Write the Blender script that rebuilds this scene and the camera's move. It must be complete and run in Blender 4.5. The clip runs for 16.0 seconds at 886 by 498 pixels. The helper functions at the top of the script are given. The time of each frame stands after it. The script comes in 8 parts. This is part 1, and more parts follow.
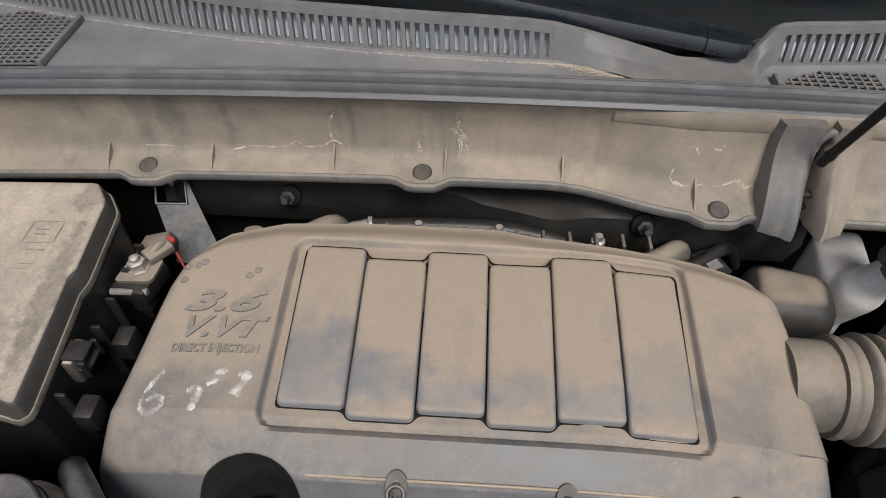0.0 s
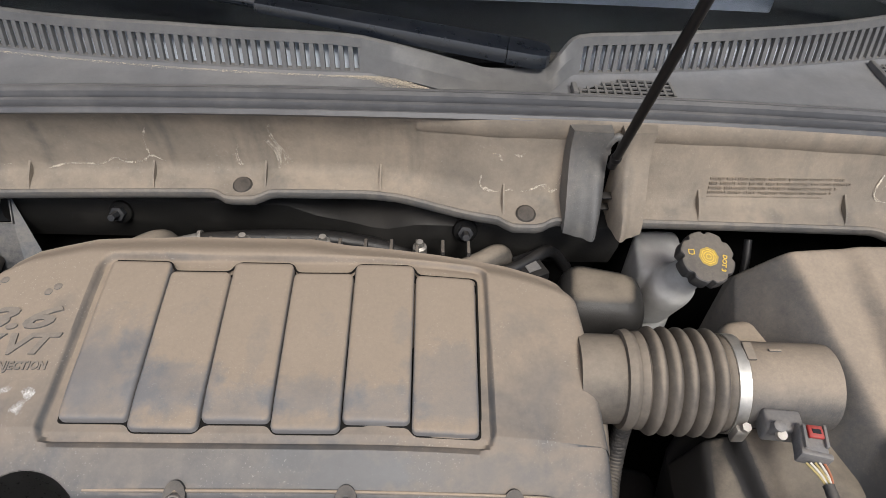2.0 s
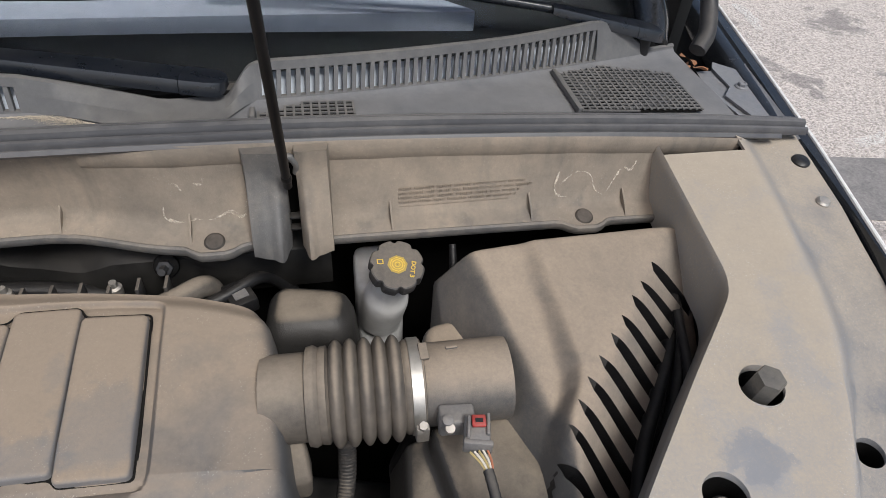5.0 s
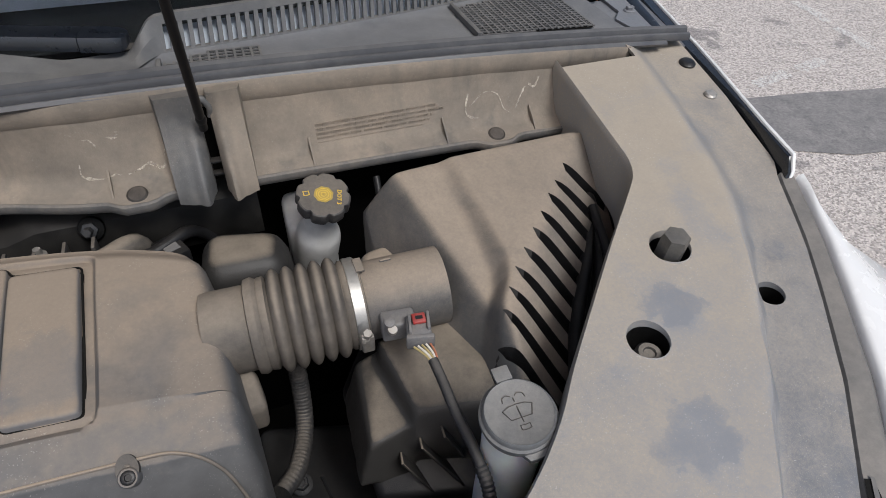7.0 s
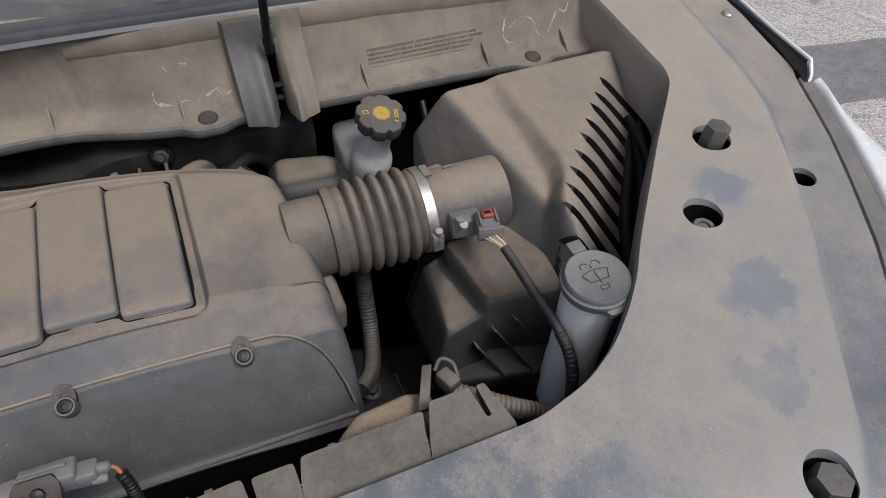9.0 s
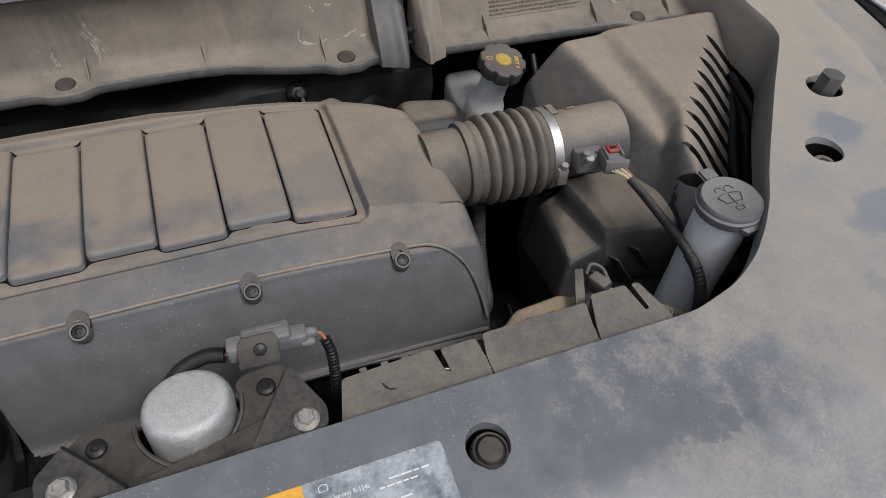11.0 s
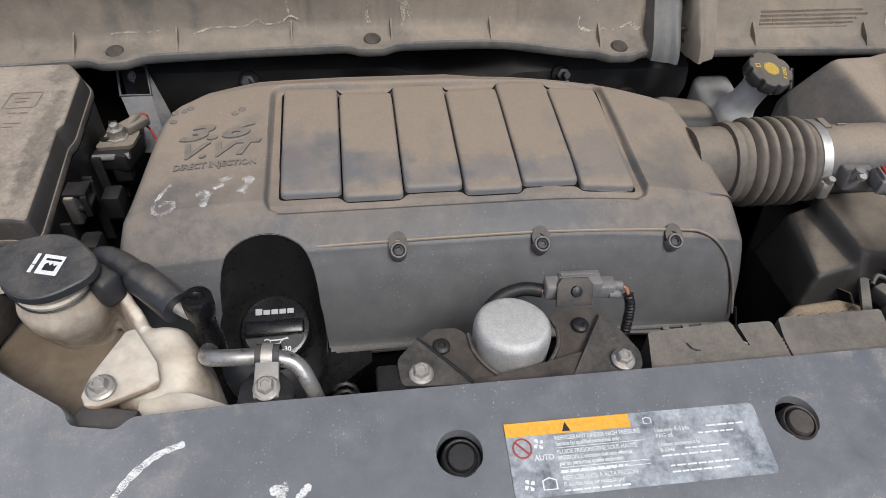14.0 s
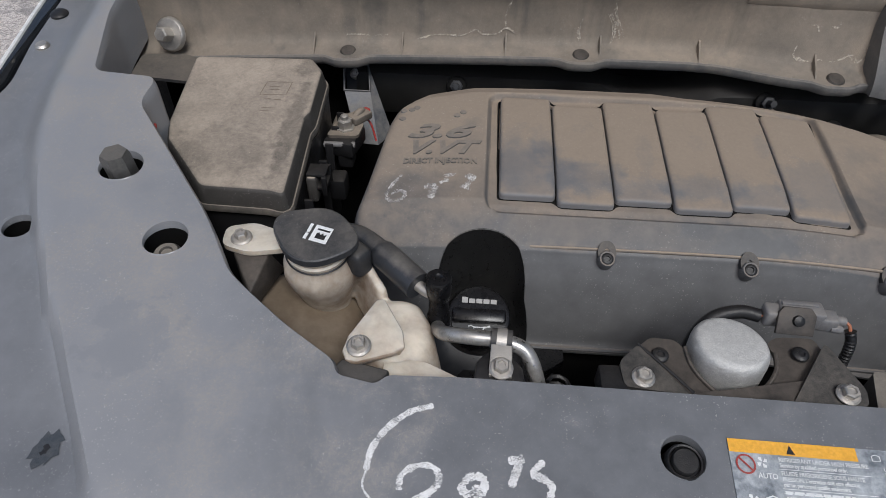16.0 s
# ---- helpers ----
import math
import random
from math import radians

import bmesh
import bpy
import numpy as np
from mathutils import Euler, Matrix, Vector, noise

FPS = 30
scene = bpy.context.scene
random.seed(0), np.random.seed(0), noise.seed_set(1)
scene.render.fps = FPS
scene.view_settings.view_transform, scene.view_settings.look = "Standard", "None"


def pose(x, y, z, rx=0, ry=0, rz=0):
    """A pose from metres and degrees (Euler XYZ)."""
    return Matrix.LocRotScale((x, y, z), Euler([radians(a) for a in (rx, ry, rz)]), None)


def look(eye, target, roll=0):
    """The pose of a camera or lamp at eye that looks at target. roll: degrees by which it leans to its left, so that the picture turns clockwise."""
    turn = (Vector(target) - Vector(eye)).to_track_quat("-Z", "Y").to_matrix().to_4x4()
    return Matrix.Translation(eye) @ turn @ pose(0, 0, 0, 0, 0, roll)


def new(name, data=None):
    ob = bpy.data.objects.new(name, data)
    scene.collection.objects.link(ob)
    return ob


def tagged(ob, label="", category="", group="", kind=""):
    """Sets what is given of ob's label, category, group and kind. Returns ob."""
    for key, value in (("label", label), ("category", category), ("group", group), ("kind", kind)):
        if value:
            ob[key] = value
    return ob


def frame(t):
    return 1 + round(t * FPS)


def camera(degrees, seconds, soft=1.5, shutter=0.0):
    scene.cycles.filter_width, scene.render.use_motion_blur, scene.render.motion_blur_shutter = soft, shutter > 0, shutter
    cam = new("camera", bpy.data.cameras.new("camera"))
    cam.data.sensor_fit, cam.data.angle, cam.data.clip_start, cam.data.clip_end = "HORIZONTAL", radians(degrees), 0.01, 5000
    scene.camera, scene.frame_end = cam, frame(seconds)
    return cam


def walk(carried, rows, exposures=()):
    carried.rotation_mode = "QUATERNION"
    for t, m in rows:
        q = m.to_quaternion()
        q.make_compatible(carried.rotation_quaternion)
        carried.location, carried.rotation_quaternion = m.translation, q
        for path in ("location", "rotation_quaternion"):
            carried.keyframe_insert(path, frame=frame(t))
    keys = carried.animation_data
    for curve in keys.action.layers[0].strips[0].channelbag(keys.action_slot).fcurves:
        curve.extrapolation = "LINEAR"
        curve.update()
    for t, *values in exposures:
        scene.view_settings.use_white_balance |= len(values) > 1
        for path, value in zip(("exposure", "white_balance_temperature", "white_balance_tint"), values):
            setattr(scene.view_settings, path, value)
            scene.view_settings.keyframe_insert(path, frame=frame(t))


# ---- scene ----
cam = camera(70.9, 16.0, soft=0.65)
METRES, EYE, TILT, LEAN, TURN = 1.1, 1.48, -48.0, -0.6, 3.3
ROWS = [
    (0.0, 0.0, 0.0, 0.0, 0.0, 0.0, -0.0),
    (0.5, 0.0323, -0.004, -0.0014, -0.69, 0.4, 0.18),
    (1.0, 0.069, -0.0063, -0.0048, -1.41, 0.85, 0.57),
    (1.5, 0.1042, -0.0119, -0.0068, -2.33, 1.12, 1.13),
    (2.0, 0.1421, -0.0157, -0.0114, -3.35, 1.52, 1.88),
    (2.5, 0.175, -0.0222, -0.0141, -4.17, 1.84, 2.65),
    (3.0, 0.2144, -0.0279, -0.0187, -5.11, 2.39, 3.42),
    (3.5, 0.2469, -0.0332, -0.023, -6.73, 2.92, 4.21),
    (4.0, 0.28, -0.0362, -0.0269, -8.44, 3.31, 5.15),
    (4.5, 0.312, -0.0383, -0.0339, -10.45, 3.54, 6.6),
    (5.0, 0.3425, -0.0434, -0.0418, -12.0, 3.69, 8.63),
    (7.5, 0.3309, -0.0689, -0.1461, -17.86, 2.44, 18.1),
    (8.0, 0.2916, -0.0723, -0.1569, -18.61, 1.73, 18.95),
    (8.5, 0.2581, -0.0692, -0.1705, -18.91, 1.21, 19.51),
    (9.0, 0.2247, -0.0719, -0.1816, -18.71, 0.96, 19.76),
    (11.5, 0.0553, -0.0672, -0.2209, -16.99, 2.04, 16.41),
    (12.0, 0.0283, -0.0665, -0.221, -16.34, 2.32, 14.75),
    (12.5, -0.0006, -0.0668, -0.2229, -15.15, 2.86, 12.86),
    (13.0, -0.029, -0.0737, -0.2243, -13.69, 3.36, 10.97),
    (13.5, -0.0595, -0.0719, -0.2238, -11.44, 3.67, 9.01),
    (14.0, -0.0843, -0.0706, -0.2211, -8.91, 4.02, 7.13),
    (14.5, -0.1085, -0.0774, -0.2209, -6.36, 4.32, 5.14),
    (15.0, -0.1301, -0.0853, -0.2247, -3.51, 4.54, 3.11),
    (15.5, -0.1544, -0.0896, -0.2291, -1.34, 4.86, 1.14),
    (16.0, -0.1797, -0.0985, -0.2238, 0.19, 5.19, -0.67),
]
EXPOSURES = [(0, 0.20, 6550, 10), (3, 0.15, 6550, 10), (4, 0.02, 6550, 10), (5, 0.0, 6450, 10), (7.5, -0.30, 6250, 10), (9, -0.36, 6200, 10), (11.5, -0.36, 6250, 10), (13.5, -0.06, 6300, 10), (14.5, -0.06, 6300, 10), (15.2, -0.24, 6250, 10), (16, -0.45, 6150, 10)]
walk(cam, [(t, pose(-0.115, 0, EYE, TILT, LEAN, TURN) @ pose(METRES * x, METRES * y, METRES * z, 90 + pitch, roll, yaw)) for t, x, y, z, yaw, pitch, roll in ROWS], EXPOSURES)


# ---------------------------------------------------------------- light
world = bpy.data.worlds.new("sky")
scene.world = world
world.use_nodes = True
wn = world.node_tree.nodes
sky = wn.new("ShaderNodeTexSky")
sky.sky_type, sky.sun_disc = "NISHITA", False
sky.sun_elevation, sky.sun_rotation = radians(54), radians(204)
sky.air_density, sky.dust_density, sky.ozone_density = 1.0, 3.0, 1.0
world.node_tree.links.new(sky.outputs[0], wn["Background"].inputs[0])
wn["Background"].inputs[1].default_value = 0.128
sun_data = bpy.data.lights.new("sun", "SUN")
sun_data.energy, sun_data.angle, sun_data.color = 3.3, radians(20), (1.0, 0.96, 0.9)
sun = new("sun", sun_data)
sun.matrix_world = look((0.95, -1.95, 4.25), (0, 0.2, 1.0))
scene.view_settings.exposure = 0.0


# ---------------------------------------------------------------- materials
def nodes_of(m):
    m.use_nodes = True
    nt = m.node_tree
    return nt, nt.nodes["Principled BSDF"]


def math_node(nt, op, a, b=None, clamp=False):
    n = nt.nodes.new("ShaderNodeMath")
    n.operation, n.use_clamp = op, clamp
    for i, v in enumerate((a, b)):
        if v is None:
            continue
        if isinstance(v, (int, float)):
            n.inputs[i].default_value = v
        else:
            nt.links.new(v, n.inputs[i])
    return n.outputs[0]


def noise_node(nt, pos, scale, detail=4.0, rough=0.6, distort=0.0):
    n = nt.nodes.new("ShaderNodeTexNoise")
    n.inputs["Scale"].default_value, n.inputs["Detail"].default_value = scale, detail
    n.inputs["Roughness"].default_value, n.inputs["Distortion"].default_value = rough, distort
    nt.links.new(pos, n.inputs["Vector"])
    return n.outputs[0]


def mix_node(nt, fac, a, b):
    n = nt.nodes.new("ShaderNodeMix")
    n.data_type = "RGBA"
    if isinstance(fac, (int, float)):
        n.inputs[0].default_value = fac
    else:
        nt.links.new(fac, n.inputs[0])
    for sock, v in ((n.inputs[6], a), (n.inputs[7], b)):
        if isinstance(v, tuple):
            sock.default_value = (*v, 1)
        else:
            nt.links.new(v, sock)
    return n.outputs[2]


def ramp_node(nt, fac, lo, hi):
    n = nt.nodes.new("ShaderNodeMapRange")
    n.interpolation_type = "SMOOTHSTEP"
    nt.links.new(fac, n.inputs[0])
    n.inputs[1].default_value, n.inputs[2].default_value = lo, hi
    return n.outputs[0]


def surface(name, base, rough=0.6, metal=0.0, dust=(0.34, 0.265, 0.19), top=0.6, even=0.1, patch=0.5, big=7.0,
            grit=0.25, bump=0.38, fine=260.0, spec=0.4, vary=0.35, dust_rough=0.9, rub=0.0, rub_at=0.56, bias=None, streak=0.0, flat=0.55, speck=0.0, edge=0.0, soft=0.07, clean=(), stains=(), outer_pale=0.0, milky=0.0):
    """A worn surface under settled dust: top is the dust on upward faces, even that on all faces, patch its unevenness."""
    mean = sum(dust) / 3
    dust = tuple(v + (mean - v) * 0.24 for v in dust)
    grit, bump = grit * 0.5, bump * 0.6
    m = bpy.data.materials.new(name)
    nt, p = nodes_of(m)
    g = nt.nodes.new("ShaderNodeNewGeometry")
    pos = g.outputs["Position"]
    sep = nt.nodes.new("ShaderNodeSeparateXYZ")
    nt.links.new(g.outputs["Normal"], sep.inputs[0])
    n_big = noise_node(nt, pos, big, 5, 0.6, 0.4)
    n_mid = noise_node(nt, pos, big * 6, 5, 0.65)
    n_fine = noise_node(nt, pos, fine, 3, 0.6)
    n_grit = noise_node(nt, pos, fine * 4, 2, 0.5)
    up = ramp_node(nt, sep.outputs[2], flat, 0.992)
    a = math_node(nt, "MULTIPLY", up, top)
    b = math_node(nt, "MULTIPLY", math_node(nt, "SUBTRACT", n_big, 0.5), patch * 2.2)
    c = math_node(nt, "MULTIPLY", math_node(nt, "SUBTRACT", n_mid, 0.5), patch * 0.9)
    d = math_node(nt, "ADD", math_node(nt, "MULTIPLY", math_node(nt, "SUBTRACT", n_fine, 0.5), grit * 0.9), math_node(nt, "MULTIPLY", math_node(nt, "SUBTRACT", n_grit, 0.5), grit * 1.0))
    s = math_node(nt, "ADD", math_node(nt, "ADD", a, b), math_node(nt, "ADD", c, d))
    if bias:
        sp_ = nt.nodes.new("ShaderNodeSeparateXYZ")
        nt.links.new(pos, sp_.inputs[0])
        bx = math_node(nt, "MULTIPLY", sp_.outputs[0], bias[0])
        by = math_node(nt, "MULTIPLY", sp_.outputs[1], bias[1])
        s = math_node(nt, "ADD", s, math_node(nt, "ADD", bx, by))
    if streak:
        mp = nt.nodes.new("ShaderNodeMapping")
        mp.inputs["Scale"].default_value = (26, 26, 2.2)
        nt.links.new(pos, mp.inputs[0])
        n_st = noise_node(nt, mp.outputs[0], 1.0, 4, 0.6)
        s = math_node(nt, "SUBTRACT", s, math_node(nt, "MULTIPLY", ramp_node(nt, n_st, 0.50, 0.68), streak))
    if rub:
        n_rub = noise_node(nt, pos, big * 1.5, 5, 0.55, 0.5)
        s = math_node(nt, "SUBTRACT", s, math_node(nt, "MULTIPLY", ramp_node(nt, n_rub, rub_at, rub_at + soft), rub))
    for cx, cy, rx, ry, amount in clean:
        # a wiped patch with a wandering rim
        mp = nt.nodes.new("ShaderNodeMapping")
        mp.vector_type = "TEXTURE"
        mp.inputs["Location"].default_value = (cx, cy, 0)
        mp.inputs["Scale"].default_value = (rx, ry, 1e6)
        nt.links.new(pos, mp.inputs[0])
        ln = nt.nodes.new("ShaderNodeVectorMath")
        ln.operation = "LENGTH"
        nt.links.new(mp.outputs[0], ln.inputs[0])
        rim = math_node(nt, "ADD", ln.outputs["Value"], math_node(nt, "MULTIPLY", math_node(nt, "SUBTRACT", n_mid, 0.5), 1.5))
        off = ramp_node(nt, rim, 1.25, 0.55)
        s = math_node(nt, "SUBTRACT", s, math_node(nt, "MULTIPLY", off, amount))
    wet = None
    for cx, cy, rx, ry, amount in stains:
        mp = nt.nodes.new("ShaderNodeMapping")
        mp.vector_type = "TEXTURE"
        mp.inputs["Location"].default_value = (cx, cy, 0)
        mp.inputs["Scale"].default_value = (rx, ry, 1e6)
        nt.links.new(pos, mp.inputs[0])
        ln = nt.nodes.new("ShaderNodeVectorMath")
        ln.operation = "LENGTH"
        nt.links.new(mp.outputs[0], ln.inputs[0])
        rim = math_node(nt, "ADD", ln.outputs["Value"], math_node(nt, "MULTIPLY", math_node(nt, "SUBTRACT", n_mid, 0.5), 3.4))
        inside = math_node(nt, "MULTIPLY", ramp_node(nt, rim, 1.08, 0.94), amount)
        s = math_node(nt, "SUBTRACT", s, math_node(nt, "MULTIPLY", inside, 0.45))
        wet = inside if wet is None else math_node(nt, "MAXIMUM", wet, inside)
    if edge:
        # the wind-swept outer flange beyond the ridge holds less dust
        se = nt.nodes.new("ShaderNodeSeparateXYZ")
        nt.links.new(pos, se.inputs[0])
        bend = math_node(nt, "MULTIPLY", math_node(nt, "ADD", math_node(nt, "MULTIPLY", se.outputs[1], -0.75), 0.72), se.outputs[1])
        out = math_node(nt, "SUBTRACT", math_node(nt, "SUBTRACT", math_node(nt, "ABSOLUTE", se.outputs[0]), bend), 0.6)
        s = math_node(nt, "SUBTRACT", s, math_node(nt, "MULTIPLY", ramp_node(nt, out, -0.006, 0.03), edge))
    mask = math_node(nt, "ADD", s, even, True)
    dark = tuple(v * (1 - vary) for v in base)
    light = tuple(min(1, v * (1 + vary)) for v in base)
    col = mix_node(nt, n_mid, dark, light)
    if outer_pale:
        # uneven paler grey towards the outer reaches of the panel
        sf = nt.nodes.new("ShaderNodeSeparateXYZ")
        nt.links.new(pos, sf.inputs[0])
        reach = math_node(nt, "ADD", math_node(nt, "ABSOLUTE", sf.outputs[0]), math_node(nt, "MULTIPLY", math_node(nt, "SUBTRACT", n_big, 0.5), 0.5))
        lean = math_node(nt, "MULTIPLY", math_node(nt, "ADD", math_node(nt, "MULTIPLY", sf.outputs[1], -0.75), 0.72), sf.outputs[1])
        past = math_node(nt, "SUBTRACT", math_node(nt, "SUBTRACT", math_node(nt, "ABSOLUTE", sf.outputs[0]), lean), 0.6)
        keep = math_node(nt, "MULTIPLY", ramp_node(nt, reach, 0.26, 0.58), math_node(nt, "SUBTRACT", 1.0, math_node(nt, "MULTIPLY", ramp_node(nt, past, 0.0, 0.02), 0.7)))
        col = mix_node(nt, math_node(nt, "MULTIPLY", keep, outer_pale), col, (0.262, 0.268, 0.284))
    dcol = mix_node(nt, math_node(nt, "ADD", math_node(nt, "MULTIPLY", n_fine, 0.5), math_node(nt, "MULTIPLY", n_mid, 0.5)), tuple(v * 0.80 for v in dust), tuple(min(1, v * 1.18) for v in dust))
    col = mix_node(nt, mask, col, dcol)
    if wet is not None:
        col = mix_node(nt, math_node(nt, "MULTIPLY", wet, 0.25), col, tuple(v * 0.75 for v in base))
    sp = ramp_node(nt, n_grit, 0.70, 0.80)
    col = mix_node(nt, math_node(nt, "MULTIPLY", sp, grit * 0.8), col, tuple(min(1, v * 1.9) for v in dust))
    if speck:
        n_sp = noise_node(nt, pos, 620.0, 1, 0.4)
        n_cl = ramp_node(nt, noise_node(nt, pos, 16.0, 4, 0.6), 0.44, 0.60)
        dots = math_node(nt, "MULTIPLY", ramp_node(nt, n_sp, 0.685, 0.72), math_node(nt, "ADD", math_node(nt, "MULTIPLY", n_cl, 0.9), 0.1))
        col = mix_node(nt, math_node(nt, "MULTIPLY", dots, speck), col, (0.62, 0.60, 0.56))
    nt.links.new(col, p.inputs["Base Color"])
    r = nt.nodes.new("ShaderNodeMapRange")
    nt.links.new(mask, r.inputs[0])
    r.inputs[3].default_value, r.inputs[4].default_value = rough, dust_rough
    rr = math_node(nt, "ADD", r.outputs[0], math_node(nt, "MULTIPLY", math_node(nt, "SUBTRACT", n_mid, 0.5), 0.25), True)
    nt.links.new(rr, p.inputs["Roughness"])
    mm = nt.nodes.new("ShaderNodeMapRange")
    nt.links.new(mask, mm.inputs[0])
    mm.inputs[3].default_value, mm.inputs[4].default_value = metal, 0.0
    nt.links.new(mm.outputs[0], p.inputs["Metallic"])
    p.inputs["Specular IOR Level"].default_value = spec
    if milky:
        p.inputs["Subsurface Weight"].default_value = milky
        p.inputs["Subsurface Radius"].default_value = (1.0, 0.8, 0.6)
        p.inputs["Subsurface Scale"].default_value = 0.02
    bn = nt.nodes.new("ShaderNodeBump")
    bn.inputs["Strength"].default_value, bn.inputs["Distance"].default_value = bump, 0.0012
    nt.links.new(math_node(nt, "ADD", n_fine, math_node(nt, "MULTIPLY", n_grit, 0.6)), bn.inputs["Height"])
    nt.links.new(bn.outputs[0], p.inputs["Normal"])
    return m


TAN = (0.272, 0.210, 0.150)
M_COVER = surface("dusty engine cover plastic", (0.104, 0.105, 0.108), 0.52, spec=0.45, grit=0.25, dust=TAN, top=0.9, even=-0.86, patch=0.42, big=8, rub=0.30, rub_at=0.50, soft=0.20, flat=0.20, speck=0.22, bias=(0.0, 2.8), bump=0.06, clean=((-0.36, 0.255, 0.045, 0.03, 0.3), (-0.10, 0.214, 0.30, 0.020, 0.32), (0.15, 0.28, 0.02, 0.05, 0.2)))
M_PANEL = surface("dusty panel plastic", (0.150, 0.148, 0.151), 0.48, grit=0.5, dust=TAN, top=1.0, even=-0.50, patch=0.4, big=8, rub=0.30, rub_at=0.53, soft=0.2, flat=0.20, speck=0.12, bias=(0.0, 2.0), vary=0.2, bump=0.25, clean=((-0.236, 0.275, 0.05, 0.055, 0.5), (-0.222, 0.335, 0.015, 0.03, 0.35), (-0.176, 0.278, 0.05, 0.026, 0.55), (-0.176, 0.36, 0.015, 0.02, 0.3), (-0.056, 0.270, 0.05, 0.018, 0.5), (-0.05, 0.34, 0.015, 0.02, 0.3), (0.063, 0.285, 0.04, 0.045, 0.45), (0.02, 0.34, 0.012, 0.02, 0.35), (-0.116, 0.262, 0.04, 0.022, 0.45), (0.004, 0.262, 0.04, 0.022, 0.45), (-0.25, 0.31, 0.025, 0.06, 0.3), (-0.11, 0.33, 0.012, 0.05, 0.25)))
M_SHIELD = surface("grey shield plastic", (0.140, 0.146, 0.157), 0.36, dust=(0.36, 0.302, 0.228), top=0.42, even=-0.14, patch=0.50, big=7, grit=1.7, fine=320.0, rub=0.34, rub_at=0.52, soft=0.18, bias=(0.50, 1.0), flat=0.7, speck=0.30, edge=0.36, spec=0.55, outer_pale=0.75, bump=0.12, stains=((0.215, -0.050, 0.052, 0.024, 0.6), (0.180, -0.074, 0.018, 0.020, 0.5), (0.265, -0.070, 0.03, 0.012, 0.5), (0.552, 0.043, 0.034, 0.028, 0.35), (0.505, -0.030, 0.03, 0.022, 0.5), (-0.558, 0.028, 0.034, 0.030, 0.35), (-0.155, -0.018, 0.024, 0.012, 0.5), (-0.215, -0.006, 0.03, 0.008, 0.5), (0.60, 0.155, 0.030, 0.02, 0.45), (-0.606, -0.066, 0.04, 0.02, 0.4)), clean=((0.553, 0.036, 0.030, 0.036, 0.45), (0.607, 0.150, 0.03, 0.025, 0.3), (0.69, 0.24, 0.02, 0.05, 0.3), (0.262, -0.045, 0.055, 0.020, 0.3), (0.335, -0.035, 0.03, 0.012, 0.3), (0.0, -0.05, 0.30, 0.06, 0.30), (-0.25, -0.06, 0.12, 0.06, 0.2), (-0.05, 0.0, 0.32, 0.022, 0.4)))
M_COWL = surface("dusty cowl plastic", (0.105, 0.098, 0.088), 0.60, dust=(0.285, 0.226, 0.164), top=0.0, even=0.64, patch=0.70, big=6, streak=0.34, grit=0.3, speck=0.1)
M_LIP = surface("bare grey lip plastic", (0.105, 0.103, 0.101), 0.55, dust=(0.27, 0.22, 0.165), top=0.25, even=0.10, patch=0.7, big=14, grit=0.5)
M_GRILLE = surface("grey grille plastic", (0.112, 0.114, 0.118), 0.5, dust=(0.26, 0.235, 0.195), top=0.2, even=0.02, patch=0.35, big=8)
M_RUBBER = surface("black rubber", (0.022, 0.023, 0.026), 0.5, dust=(0.17, 0.15, 0.125), top=0.3, even=0.05, patch=0.3, big=8)
M_SEAL = surface("weathered rubber seal", (0.062, 0.064, 0.071), 0.44, dust=(0.26, 0.24, 0.21), top=0.14, even=0.0, patch=0.25, big=8, spec=0.6, grit=0.08, bump=0.08)
M_WELL = surface("oily black filler plastic", (0.013, 0.013, 0.013), 0.30, dust=(0.05, 0.045, 0.04), top=0.15, even=0.0, patch=0.4, big=30, grit=0.5, spec=0.5, bump=0.10)
M_HOSE = surface("black hose rubber", (0.032, 0.034, 0.039), 0.33, dust=(0.26, 0.225, 0.18), top=0.42, even=-0.22, patch=0.45, big=26, spec=0.5, grit=0.1, bump=0.1)
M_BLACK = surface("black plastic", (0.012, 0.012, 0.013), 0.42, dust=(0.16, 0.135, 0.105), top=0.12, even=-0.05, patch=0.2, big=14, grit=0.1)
M_GLOSS = surface("glossy black plastic", (0.008, 0.008, 0.009), 0.28, dust=(0.16, 0.135, 0.105), top=0.06, even=-0.06, patch=0.12, big=20, grit=0.1, bump=0.08)
M_DARK = surface("grimy dark metal", (0.030, 0.032, 0.036), 0.5, metal=0.2, dust=(0.07, 0.06, 0.05), top=0.3, even=0.0, patch=0.4, big=18, spec=0.25)
M_BOOT = surface("dusty rubber boot", (0.06, 0.056, 0.052), 0.6, dust=(0.30, 0.24, 0.175), top=0.5, even=0.2, patch=0.3, big=14)
M_AIRBOX = surface("dusty airbox plastic", (0.085, 0.086, 0.088), 0.45, dust=(0.325, 0.252, 0.178), top=0.76, even=0.10, flat=0.36, patch=0.3, big=9, grit=0.5, rub=0.18, rub_at=0.56, soft=0.14)
M_STEEL = surface("dull zinc steel", (0.48, 0.46, 0.43), 0.4, metal=0.9, dust=(0.3, 0.25, 0.19), top=0.2, even=0.12, patch=0.4, big=60, spec=0.5)
M_SILVER = surface("cast aluminium", (0.46, 0.46, 0.45), 0.45, metal=0.6, dust=(0.68, 0.67, 0.64), top=0.35, even=0.1, patch=0.45, big=160, grit=1.4, bump=0.8, fine=480)
